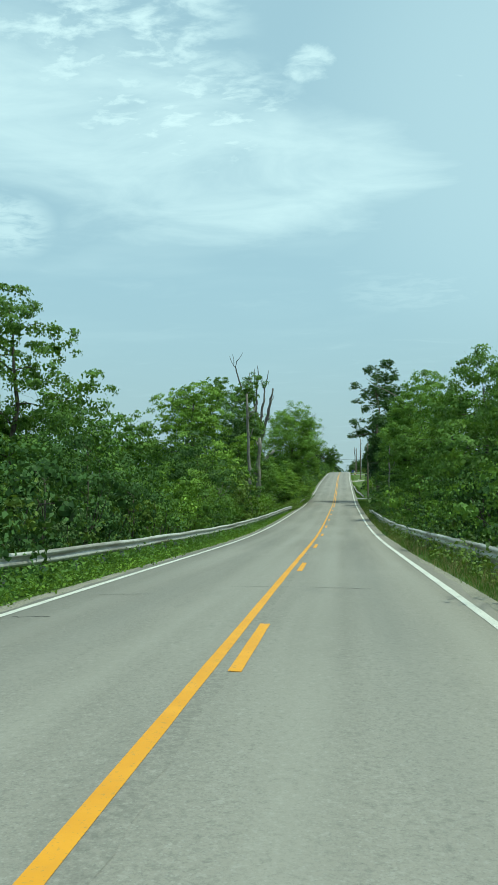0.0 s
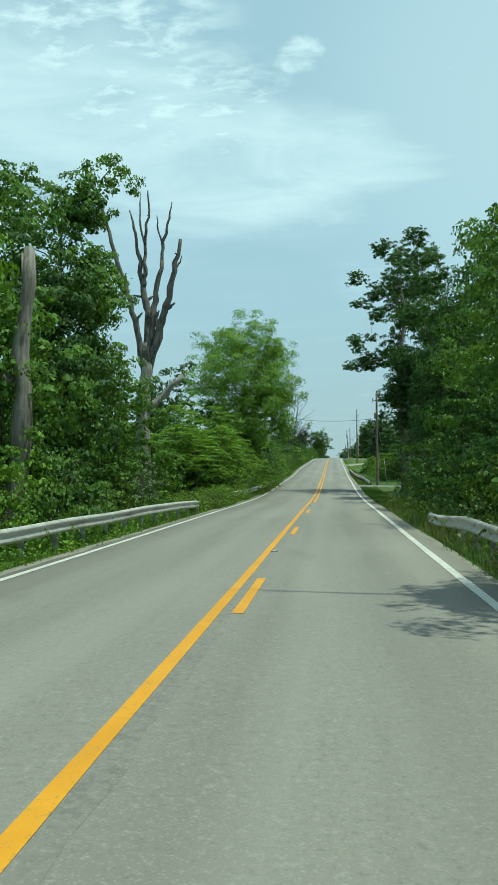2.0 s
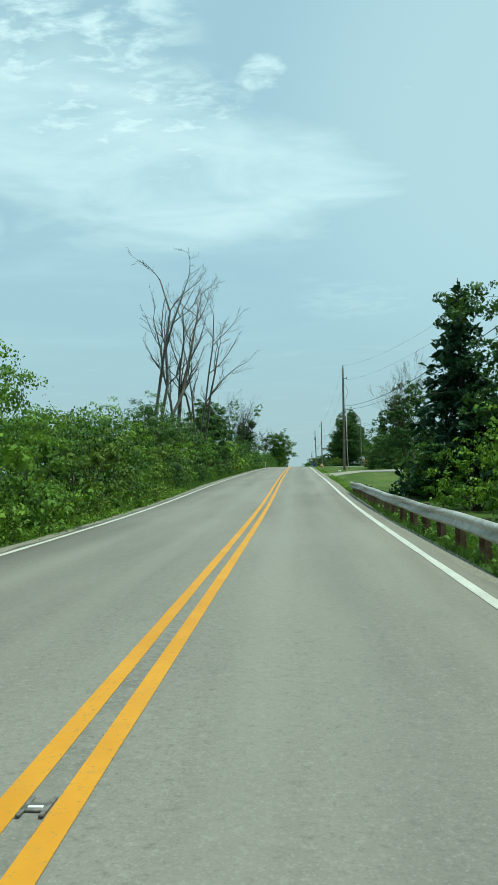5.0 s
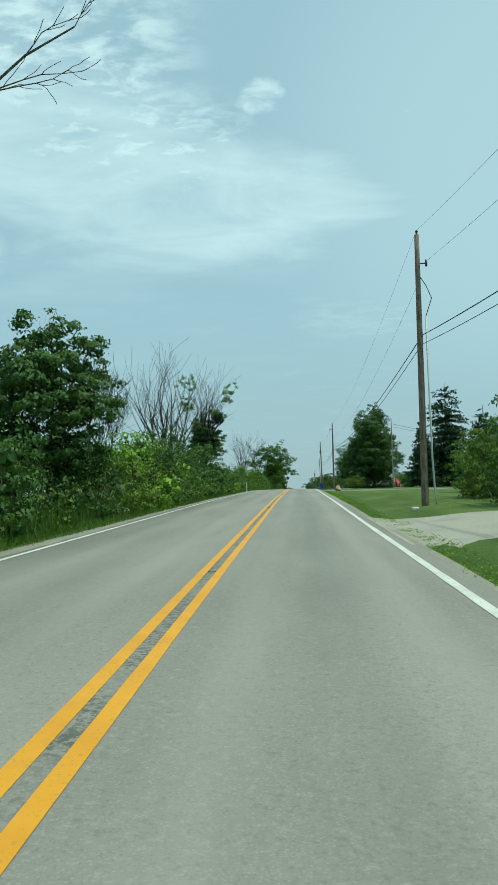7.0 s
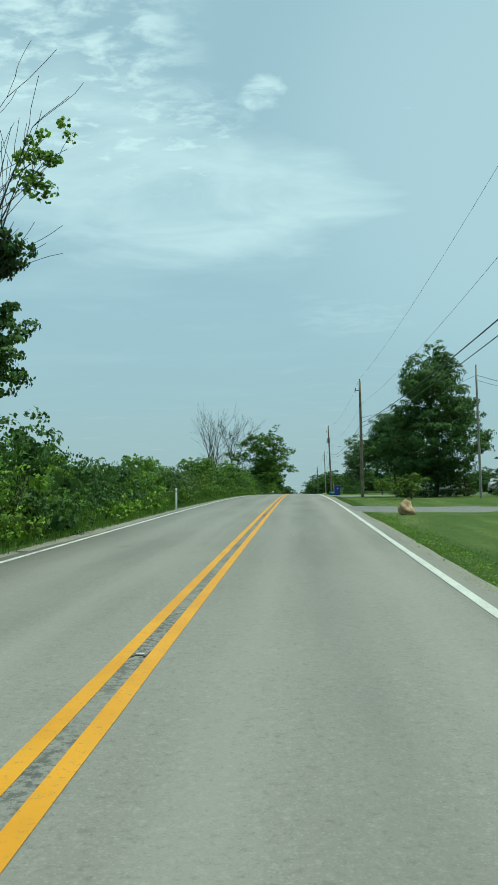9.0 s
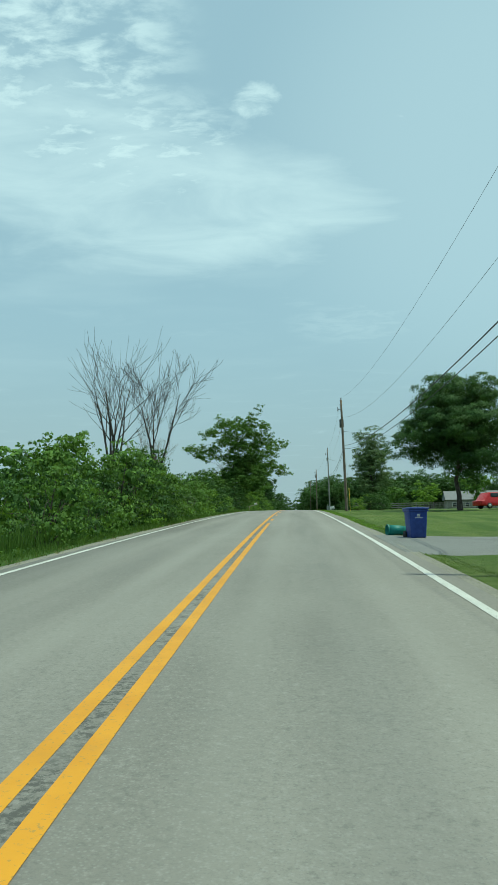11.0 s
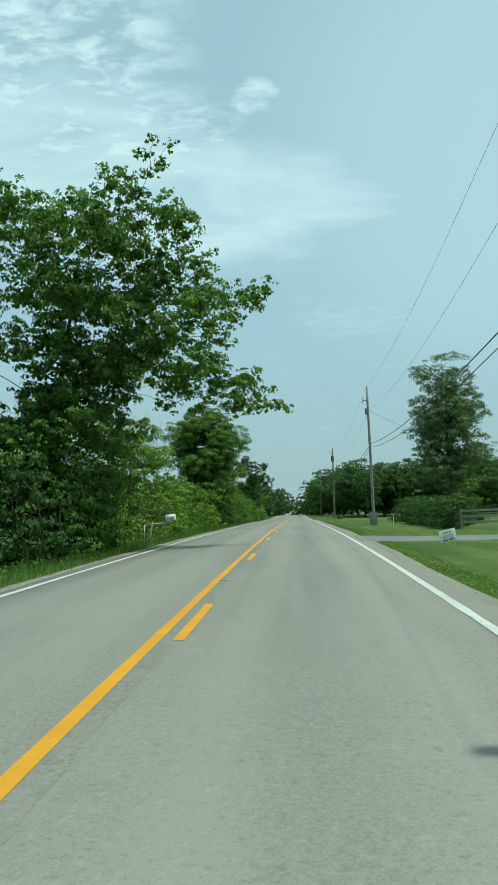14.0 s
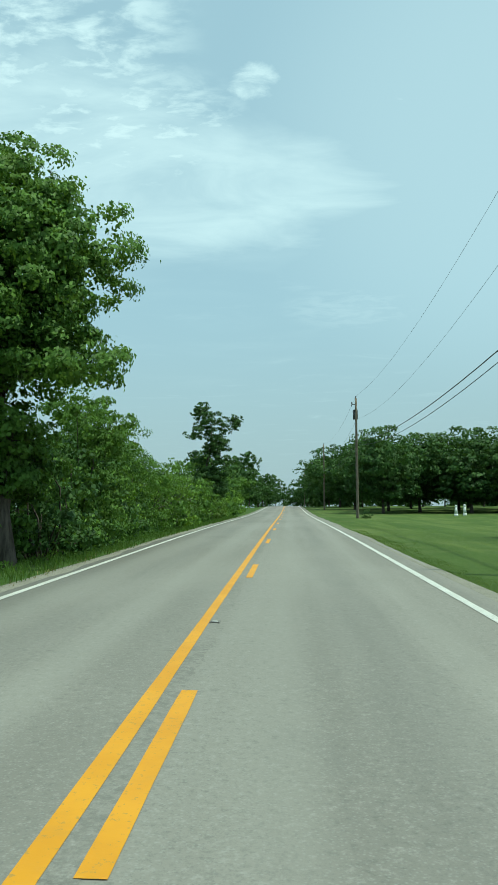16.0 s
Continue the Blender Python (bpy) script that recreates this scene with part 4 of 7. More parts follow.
# ---- guardrails ----
def guardrail(ends, label, rust=False, drop_end=0.0, drop_start=0.0):
    """A W-beam on posts, along (s, y) corner points. drop_*: metres by which an end sinks."""
    ys = np.arange(ends[0][1], ends[-1][1] + 0.01, 0.95)
    ss = np.interp(ys, [e[1] for e in ends], [e[0] for e in ends])
    side = 1 if ends[0][0] > 0 else -1
    ob = thing("guardrail", place(ss[0], ys[0]), label, "guardrail")
    inv = Matrix.Translation(-ob.matrix_basis.translation)
    prof = [(0, -0.155), (0.03, -0.15), (0.075, -0.105), (0.08, -0.075), (0.02, -0.02), (0.015, 0), (0.02, 0.02), (0.08, 0.075), (0.075, 0.105), (0.03, 0.15), (0, 0.155)]
    prof = prof + [(a - 0.006, b * 0.99) for a, b in reversed(prof)]
    v, f, k = [], [], len(prof)
    for n, (s, y) in enumerate(zip(ss, ys)):
        x = float(road_x(y)) + s
        dip = drop_end * smooth(y, ys[-1] - 7, ys[-1]) + drop_start * (1 - smooth(y, ys[0], ys[0] + 7))
        z = float(road_z(y)) - 0.02 + 0.50 - float(dip) + 0.012 * math.sin(y * 0.9)
        v += [inv @ Vector((x - side * p, y, z + q)) for p, q in prof]
        if n:
            a = (n - 1) * k
            f += [(a + i, a + (i + 1) % k, a + (i + 1) % k + k, a + i + k) for i in range(k)]
    f += [tuple(range(k)), tuple(reversed(range(len(v) - k, len(v))))]
    part("beam", (v, f), GALV, ob)
    post = None
    for s, y in zip(ss[1::2], ys[1::2]):
        p = place(s + side * 0.06, y)
        z1 = float(road_z(y)) + 0.62 - float(drop_end * smooth(y, ys[-1] - 7, ys[-1])) - float(drop_start * (1 - smooth(y, ys[0], ys[0] + 7)))
        bm = bmesh.new()
        d = z1 - p.z + 0.4
        box(bm, 0, 0, z1 - d / 2, 0.012, 0.14, d)
        box(bm, -0.045, 0.066, z1 - d / 2, 0.09, 0.012, d)
        box(bm, 0.045, -0.066, z1 - d / 2, 0.09, 0.012, d)
        part("post", bm, RUST if rust else GALV, ob, "", inv @ Matrix.Translation((p.x + side * 0.04, p.y, 0)), True)
    return ob


guardrail([(-6.0, -30), (-6.0, 12), (-5.75, 22), (-5.2, 30), (-5.1, 60), (-4.75, 90), (-4.6, 102.3)], "weathered galvanised steel guardrail with weeds below", False, 0.1)
guardrail([(-5.2, 108), (-4.75, 122), (-4.7, 152.3)], "old galvanised guardrail half hidden by weeds", True, 0.15, 0.1)
guardrail([(5.2, -30), (5.0, 20), (4.75, 40), (4.45, 70), (4.3, 91.6)], "weathered galvanised steel guardrail above a weedy bank", False, 0.2)
guardrail([(5.3, 149.5), (4.7, 156), (4.35, 166), (4.25, 196)], "galvanised guardrail bending away towards the driveway", True, 0.1, 0.35)


# ---- poles and wires ----
def utility_pole(s, y, h, label, lean=(0.0, 0.0), r=0.15, wood=None, bracket=0.0, cutout=0.0, transformer=0.0, box_at=0.0, conduit=False, guard=""):
    """A wooden pole with what hangs on it; heights are metres above its foot."""
    at = place(s, y)
    ob = thing("utility_pole", at, label, "utility pole", "poles along the road")
    tilt = lambda z: Vector((lean[0] * z / h, lean[1] * z / h, z))
    zs = np.linspace(0, h, 9)
    part("pole", tubes([([Vector((0, 0, -0.6))] + [tilt(z) for z in zs], [r * 1.05] + [r * (1 - 0.35 * z / h) for z in zs])], 14), wood or POLEWOOD, ob)
    bm = bmesh.new()
    drum(bm, tilt(h) + Vector((0, 0, 0.06)), 0.035, 0.05, 0.16, 10)
    drum(bm, tilt(h) + Vector((0, 0, 0.17)), 0.07, 0.05, 0.07, 10)
    part("insulator", bm, CERAMIC, ob, "brown porcelain insulator")
    if bracket:
        p = tilt(bracket)
        bm = bmesh.new()
        box(bm, p.x - 0.2, p.y, p.z, 0.4, 0.05, 0.06, 0.01)
        part("bracket", bm, DARKSTEEL, ob)
        bm = bmesh.new()
        drum(bm, (p.x - 0.40, p.y, p.z + 0.09), 0.05, 0.035, 0.18, 10)
        drum(bm, (p.x - 0.40, p.y, p.z + 0.20), 0.03, 0.05, 0.05, 10)
        drum(bm, (p.x - 0.44, p.y, p.z - 0.13), 0.025, 0.04, 0.2, 10)
        part("insulator", bm, CERAMIC, ob, "brown porcelain insulators")
    if cutout:
        p = tilt(cutout)
        bm = bmesh.new()
        box(bm, p.x + 0.22, p.y, p.z, 0.34, 0.05, 0.05, 0.01)
        drum(bm, (p.x + 0.38, p.y, p.z + 0.02), 0.05, 0.05, 0.3, 10)
        part("cutout", bm, DARKSTEEL, ob)
    if transformer:
        p = tilt(transformer) + Vector((0.30, 0.34, 0))
        bm = bmesh.new()
        drum(bm, (p.x - 0.34, p.y, p.z), 0.24, 0.24, 0.85, 20)
        drum(bm, (p.x - 0.34, p.y, p.z + 0.47), 0.26, 0.16, 0.10, 20)
        part("transformer", bm, DARKSTEEL, ob, "dark steel transformer can")
        bm = bmesh.new()
        for dy in (-0.1, 0.1):
            drum(bm, (p.x - 0.34, p.y + dy, p.z + 0.62), 0.04, 0.03, 0.22, 8)
        part("bushing", bm, CERAMIC, ob)
    if box_at:
        p = tilt(box_at)
        bm = bmesh.new()
        box(bm, p.x - 0.2, p.y, p.z, 0.17, 0.2, 0.6, 0.03)
        part("equipment_box", bm, GREYBOX, ob)
    if conduit:
        pts = [(0.5, -0.1, -0.2), (0.42, -0.1, 0.4), (0.36, -0.1, 2.0), (0.34, -0.1, 8.2)]
        part("conduit", tubes([(pts, [0.042] * 4)], 8), CONDUIT, ob, "pale grey riser conduit")
        pts = [(0.34, -0.1, 8.2), (0.62, -0.1, 9.0), (0.4, -0.05, 9.6), (0.12, 0, 10.1)]
        part("riser_cable", tubes([(pts, [0.018] * 4)], 6), CABLE, ob)
    if guard:
        far_ = 1.0 if guard == "white" else 0.42
        part("guy_guard", tubes([([(far_, 0.15, -0.2), (far_ * 0.74, 0.1, 2.6)], [0.026, 0.024])], 8), OLDWOOD if guard == "white" else YELLOWGUARD, ob, guard + " plastic guy guard")
        top_ = tilt(h * 0.72)
        part("guy_wire", tubes([([(far_ * 0.74, 0.1, 2.6), tuple(top_)], [0.008, 0.008])], 5), GALV, ob)
    return ob, at, tilt


POLES = {}
for key, s, y, h, kw in (
    ("p0", 6.05, 150, 9.7, dict(label="tall brown wooden utility pole beside a driveway", bracket=8.9, box_at=7.3, guard="white", lean=(0.05, 0))),
    ("p05", 10.3, 196, 9.6, dict(label="brown wooden utility pole among the yard trees")),
    ("p1", 6.95, 244, 11.9, dict(label="brown wooden utility pole with a riser conduit", cutout=10.6, conduit=True, r=0.16, lean=(0.1, 0))),
    ("p3", 7.15, 334.5, 10.3, dict(label="slim dark wooden utility pole by a lawn", bracket=9.5)),
    ("q1", 7.4, 408, 12.6, dict(label="leaning brown wooden pole with a transformer", lean=(-0.35, 0), bracket=11.5, transformer=9.9, guard="yellow", r=0.17)),
    ("q2", 8.5, 475.4, 12.5, dict(label="grey wooden utility pole with an equipment box", lean=(-0.2, 0), bracket=11.4, box_at=10.4, wood=POLEGREY, r=0.15)),
    ("q3", 7.6, 533, 11.6, dict(label="grey wooden utility pole with a transformer", transformer=10.0, bracket=11.0)),
    ("q4", 7.3, 596, 11.6, dict(label="distant wooden utility pole", bracket=10.9)),
    ("q5", 6.9, 662, 11.6, dict(label="distant wooden utility pole", bracket=10.9)),
    ("q6", 6.6, 730, 11.6, dict(label="distant wooden utility pole", bracket=10.9)),
):
    POLES[key] = utility_pole(s, y, h, **kw)
POLES["p2"] = utility_pole(15.55, 326.5, 10.2, "slim pale grey service pole on the lawn", wood=POLEGREY, r=0.11)


def wire(a, b, sag, r, label="thin black overhead wire"):
    a, b = Vector(a), Vector(b)
    pts = [a.lerp(b, u) - Vector((0, 0, sag * 4 * u * (1 - u))) for u in np.linspace(0, 1, 25)]
    ob = whole("overhead_wire", tubes([([p - a for p in pts], [r] * 25)], 5), CABLE, label, "wire", "wires between the poles", at=a)
    return ob


def hang(key, z):
    ob, at, tilt = POLES[key]
    return at + tilt(z)


order = ["p1", "p3", "q1", "q2", "q3", "q4", "q5", "q6"]
for k0, k1 in zip(order, order[1:]):
    h0, h1 = (10.3 if k == "p3" else 11.9 if k == "p1" else 12.6 if k[1] in "12" else 11.6 for k in (k0, k1))
    up_ = Vector((0, 0, 0.22))
    wire(hang(k0, h0) + up_, hang(k1, h1) + up_, 1.3, 0.006)
    wire(hang(k0, h0 - 2.0) + Vector((0.1, 0, 0)), hang(k1, h1 - 2.0) + Vector((0.1, 0, 0)), 1.4, 0.006)
    z0, z1 = (6.6 if k == "p3" else 7.4 for k in (k0, k1))
    wire(hang(k0, z0) + Vector((0.12, 0, 0)), hang(k1, z1) + Vector((0.12, 0, 0)), 1.0, 0.022, "thick black telephone cable between poles")
    wire(hang(k0, z0 - 0.35) + Vector((0.12, 0, 0)), hang(k1, z1 - 0.35) + Vector((0.12, 0, 0)), 1.1, 0.016, "thick black telephone cable between poles")
p1, p2 = hang("p1", 7.4), hang("p2", 9.6)
for dz, r_ in ((0, 0.02), (-0.4, 0.014)):
    wire(p1 + Vector((0.12, 0, dz)), hang("p05", 7.6 + dz), 0.7, r_, "thick black telephone cable between poles")
    wire(hang("p05", 7.6 + dz), hang("p0", 6.2 + dz), 0.6, r_, "thick black telephone cable between poles")
    wire(p2 + Vector((0, 0, dz)), p2 + Vector((34, 22, dz - 1.0)), 1.0, r_, "thick black cable to a building")
wire(hang("p1", 12.1), hang("p05", 9.8), 0.6, 0.006)
wire(hang("p1", 10.4), hang("p05", 8.9), 0.6, 0.006)
wire(hang("p3", 7.0), p2, 0.3, 0.012)
wire(hang("p0", 7.0), place(-6.2, 165.5, 8.5), 0.55, 0.016, "thick black cable across the road")
wire(hang("q2", 10.5), place(26, 510, 9.5), 0.6, 0.012)
wire(hang("q1", 9.0), place(44, 430, 9.0), 0.7, 0.012)

# ---- trees left of the road ----
T = leafy_tree
T(place(-13.4, 42), 15.6, 4.0, 1.5, 11, "mid", 0.17, 1.0, 24, pear=0.1, label="tall leafy roadside tree with a rounded crown", masses=((0.5, 0, 4.5, 3.0, 2.6, 3.0, 14, 1.1),))
T(place(-13.8, 87), 18.8, 4.6, 2.0, 12, "bright", 0.2, 1.0, 26, (0.4, 0), 0.05, label="tall bright green tree above the brush")
T(place(-11.0, 102), 19.4, 4.2, 2.5, 13, "mid", 0.19, 1.05, 30, pear=0.0, keep=lambda x, y, z: x < 2.7, masses=((1.3, 0, 12.0, 1.8, 2.0, 3.6, 14, 0.95), (1.0, 0, 16.6, 1.6, 1.8, 1.8, 9, 0.95), (-2.6, 0, 17.0, 1.8, 1.8, 1.8, 9, 0.95), (0.6, 0, 7.0, 2.4, 2.0, 3.0, 14, 0.95)), label="tall dark green tree among dead snags")
T(place(-18, 66), 13.0, 4.2, 2.0, 14, "mid", 0.32, 0.9, 16, label="broad green tree in the woodland edge")
T(place(-20, 84), 13.5, 4.5, 2.0, 15, "mid", 0.32, 0.9, 16, label="broad green tree in the woodland edge")
T(place(-15.5, 96), 18.2, 4.6, 1.5, 16, "dark", 0.26, 0.9, 16, label="dark green tree in the woodland edge")
T(place(-22, 50), 12.5, 4.6, 2.0, 17, "mid", 0.32, 0.9, 16, label="broad green tree in the woodland edge")
T(place(-24, 108), 14.5, 4.5, 2.0, 18, "mid", 0.34, 0.9, 16, label="broad green tree in the woodland edge")
T(place(-14.5, 118), 11.5, 4.0, 2.0, 19, "dark", 0.32, 0.9, 14, label="dark green tree behind the sumac")
T(place(-9.6, 75), 9.8, 3.0, 1.0, 34, "bright", 0.2, 1.0, 16, label="bright green young tree around dead trunks")
T(place(-9.6, 90), 11.6, 3.3, 1.0, 35, "mid", 0.2, 1.0, 22, label="green young tree around dead trunks")
T(place(-9.8, 107), 9.6, 2.8, 0.8, 56, "mid", 0.18, 1.0, 16, label="green young tree around a dead trunk")
T(place(-9.6, 428), 6.2, 2.5, 0.4, 58, "mid", 0.2, 1.0, 16, label="drooping green young tree below a spreading tree", sag=0.4)
T(place(-10.2, 97), 15.0, 3.4, 1.0, 36, "dark", 0.2, 1.0, 26, label="dark green young tree around dead trunks")
T(place(-10.6, 62), 8.6, 3.0, 1.0, 37, "mid", 0.2, 1.0, 16, label="green young tree on the bank")
T(place(-12.0, 116), 9.5, 3.2, 1.0, 38, "mid", 0.22, 1.0, 16, label="green young tree behind the sumac")
T(place(-11.0, 74), 8.5, 3.2, 1.0, 20, "olive", 0.25, 0.9, 14, label="olive green young tree in the brush")
T(place(-10.5, 151), 10.5, 3.3, 0.8, 39, "bright", 0.2, 0.9, 16, label="bright green young tree behind the guardrail")
T(place(-9.5, 168), 7.5, 2.6, 0.8, 40, "mid", 0.2, 0.9, 14, label="green young tree in the hedgerow")
T(place(-8.4, 157), 11.2, 2.6, 0.6, 55, "bright", 0.2, 0.9, 16, label="bright green young tree in the hedgerow")
T(place(-7.6, 140.0), 18.0, 6.1, 1.0, 21, "ash", 0.15, 0.7, 40, (1.5, 0), 0.1, label="large full green ash tree close to the road", bark=BARK, spread=(0.45, 0.86), core=0.5, keep=lambda x, y, z: x < 4.9,
  masses=((0.5, 0, 6.0, 3.2, 3.0, 3.0, 18, 1.2), (3.0, 0, 8.0, 2.0, 2.0, 2.5, 10, 1.0), (4.3, 0, 5.6, 1.2, 1.5, 2.0, 9, 0.9), (4.4, 0, 8.4, 1.1, 1.5, 1.6, 8, 0.9), (3.2, 0, 12.5, 1.8, 2.0, 2.5, 9, 1.0), (0.5, 10, 5.6, 2.5, 2.5, 3.6, 28, 0.95)))
T(place(-14.5, 142), 12.8, 4.2, 2.0, 22, "dark", 0.3, 0.9, 16, label="dark rounded tree behind the ash")
ivied = thing("ivy_clad_tree", place(-6.9, 160), "slim forked dead tree wrapped in dark ivy", "tree")
IVIED = (([(0, 0, -0.5), (0, 0, 1.5), (0.25, 0, 4.2), (0.4, 0, 5.6)], [0.24, 0.2, 0.16, 0.14]), ([(0.4, 0, 5.6), (0.35, 0, 7.6), (0.75, 0.1, 9.6), (0.85, 0, 11.5)], [0.12, 0.1, 0.07, 0.03]),
         ([(0.4, 0, 5.6), (1.1, 0, 7.2), (1.9, 0.1, 8.7), (2.5, 0, 10.6), (2.6, 0, 11.2)], [0.12, 0.1, 0.08, 0.05, 0.02]), ([(0.3, 0, 8.2), (-0.3, 0, 9.4), (-0.6, 0, 10.2)], [0.05, 0.035, 0.01]),
         ([(0.45, 0, 5.7), (1.3, 0.1, 6.3), (2.1, 0.1, 6.4)], [0.07, 0.05, 0.03]), ([(0.35, 0, 5.0), (1.0, 0, 5.3), (1.9, 0, 5.7)], [0.05, 0.035, 0.015]))
part("trunk", tubes(IVIED[:1], 9), DARKDEAD, ivied)
for k in IVIED[1:]:
    part("limb", tubes([k], 6), DARKDEAD, ivied)
ri = np.random.default_rng(23)
IVY = fill(ri, ((0.9, 0, 11.2, 0.65, 0.5, 0.75, 9, 0.36), (0.6, 0, 9.3, 0.55, 0.5, 1.0, 7, 0.3), (0.2, 0, 7.6, 0.6, 0.5, 1.0, 8, 0.33), (2.45, 0, 10.6, 0.6, 0.5, 1.0, 10, 0.36), (2.0, 0, 9.2, 0.7, 0.5, 0.7, 8, 0.36),
                (1.4, 0, 8.3, 0.8, 0.5, 0.7, 9, 0.36), (1.1, 0, 7.0, 0.5, 0.4, 0.8, 6, 0.28), (0.1, 0, 6.0, 0.6, 0.5, 1.0, 7, 0.32), (-0.2, 0, 4.0, 1.0, 0.8, 1.6, 12, 0.5)))
quads, facing = foliage(ri, IVY[:, :3], IVY[:, 3], 0.13, 1.6, 22)
part("ivy", quads_mesh("ivy", quads, LEAF["dark"], facing), LEAF["dark"], ivied, "dark climbing ivy leaves")
T(place(-8.3, 241), 9.3, 3.2, 0.8, 24, "dark", 0.17, 1.4, 28, label="dense round dark green tree", pear=0.3, spread=(0.4, 0.74), lobe=(0.34, 0.5))
T(place(-9.6, 358), 5.4, 2.6, 0.4, 25, "mid", 0.17, 0.9, 18, label="leafy green tree in the hedgerow")
T(place(-7.6, 368), 4.5, 2.4, 0.3, 26, "mid", 0.16, 0.9, 16, label="green hedgerow tree under bare stems", spread=(0.4, 0.74), lobe=(0.34, 0.5))
# tiers of a spreading crown: height, from x to x, y, half depth, half height, clumps, clump size
TIERS = ((13.0, -1.4, 3.8, -1.2, 2.0, 0.8, 20, 0.7), (11.8, -2.6, 6.0, -0.4, 2.5, 1.1, 36, 0.8), (11.6, -4.0, -2.2, 0.4, 1.2, 0.8, 7, 0.5), (10.0, -2.0, 6.6, 0.8, 2.8, 1.2, 34, 0.82), (10.2, 6.2, 8.6, 1.0, 1.6, 0.9, 12, 0.5), (9.2, -6.2, -1.8, 0.2, 2.0, 0.7, 20, 0.62),
         (8.0, -4.6, 0.2, 0.2, 2.0, 0.6, 14, 0.6), (7.8, 1.2, 6.8, 1.0, 2.6, 1.3, 28, 0.8), (6.4, 4.4, 8.2, 1.2, 1.8, 0.9, 18, 0.6), (5.7, 7.2, 9.4, 1.4, 0.8, 0.3, 9, 0.34), (4.6, -0.4, 2.7, 0.8, 2.3, 2.2, 30, 0.86), (2.2, -0.4, 2.7, 0.8, 2.2, 1.6, 24, 0.86), (8.4, 0.4, 4.4, 0.6, 2.2, 1.5, 24, 0.85), (6.0, -0.6, 3.2, 0.8, 2.4, 1.8, 28, 0.86),
         (15.1, 4.0, 5.2, -0.6, 0.4, 0.6, 6, 0.32), (14.0, 3.2, 4.5, -0.6, 0.6, 0.6, 6, 0.4), (5.0, -5.4, 0.0, 0.2, 2.0, 1.4, 24, 0.85), (3.0, -5.9, 0.2, 0.2, 2.2, 1.6, 34, 0.86), (1.5, -5.6, 0.2, 0.2, 2.2, 1.0, 22, 0.8))
WIDE = []
ri = random.Random(8)
for z, x0, x1, yy, dy, dz, n, r_ in TIERS:
    for k in range(n):
        u = 2 * (k + ri.random()) / n - 1
        q = math.sqrt(1 - 0.55 * u * u)
        WIDE.append(((x0 + x1) / 2 + u * (x1 - x0) / 2, yy + dy * q * ri.uniform(-1, 1), z + dz * q * ri.uniform(-1, 1), r_ * ri.uniform(0.75, 1.2)))
T(place(-7.9, 431.5), 14.0, 3.0, 5.0, 27, "mid", 0.15, 0.8, 5, (2.0, 1.0), 0.0, 0.22, "wide spreading tree with branches over the road", extra=WIDE, sag=0.15)
T(place(-8.5, 450), 7.6, 3.1, 0.8, 28, "bright", 0.135, 1.0, 22, label="broad leafy catalpa-like tree by the mailbox", per=18)
T(place(-8.2, 467), 4.6, 2.8, -0.3, 29, "bright", 0.12, 1.3, 20, label="bright green arching bush tree", sag=0.5, pear=0.0, spread=(0.4, 0.74), lobe=(0.34, 0.5), masses=((0, 0, 1.2, 2.4, 2.4, 1.1, 12, 0.9),))
T(place(-6.2, 478), 13.0, 3.75, 2.4, 30, "mid", 0.14, 1.15, 50, (-0.8, 0), 0.12, keep=lambda x, y, z: x < 2.15, label="dense rounded maple tree near the road", masses=((-0.8, 0, 6.0, 3.8, 2.6, 1.6, 22, 0.95), (-2.9, 0, 8.0, 1.6, 2.0, 2.2, 14, 0.95), (1.0, 0, 8.4, 1.6, 2.0, 1.8, 12, 0.9), (-0.8, 0.2, 3.4, 2.6, 2.0, 1.6, 18, 1.0), (-0.6, 0.4, 2.0, 1.8, 1.6, 1.5, 12, 0.85), (-0.3, 0.3, 0.9, 1.3, 1.2, 0.8, 7, 0.7)), spread=(0.4, 0.76), lobe=(0.3, 0.46))
T(place(-6.3, 487), 6.3, 1.7, 0.2, 114, "mid", 0.14, 1.2, 20, pear=0.0, masses=((0, 0, 1.5, 1.6, 1.5, 1.3, 10, 0.7),), label="upright dense green bush beside the maple", name="shrub", category="shrub")
T(place(-7.9, 492), 7.7, 2.4, 0.4, 31, "mid", 0.15, 1.2, 22, pear=0.1, masses=((0, 0, 1.6, 2.0, 1.8, 1.4, 10, 0.8),), label="tall dense green bush tree in the hedgerow")
T(place(-5.6, 524), 10.7, 2.2, 0.4, 32, "dark", 0.2, 1.2, 24, label="slim upright tree with an open crown", pear=0.0, masses=((1.9, 0, 8.4, 0.8, 0.8, 1.1, 6, 0.5), (-0.7, 0, 9.0, 1.1, 1.0, 1.4, 9, 0.65), (0.2, 0, 6.4, 1.4, 1.2, 1.5, 10, 0.7), (0.0, 0, 3.2, 1.6, 1.4, 2.2, 14, 0.8)))
T(place(-7.5, 524), 5.0, 2.4, 0.3, 33, "dark", 0.28, 1.0, 12, label="dark hedgerow bush tree")

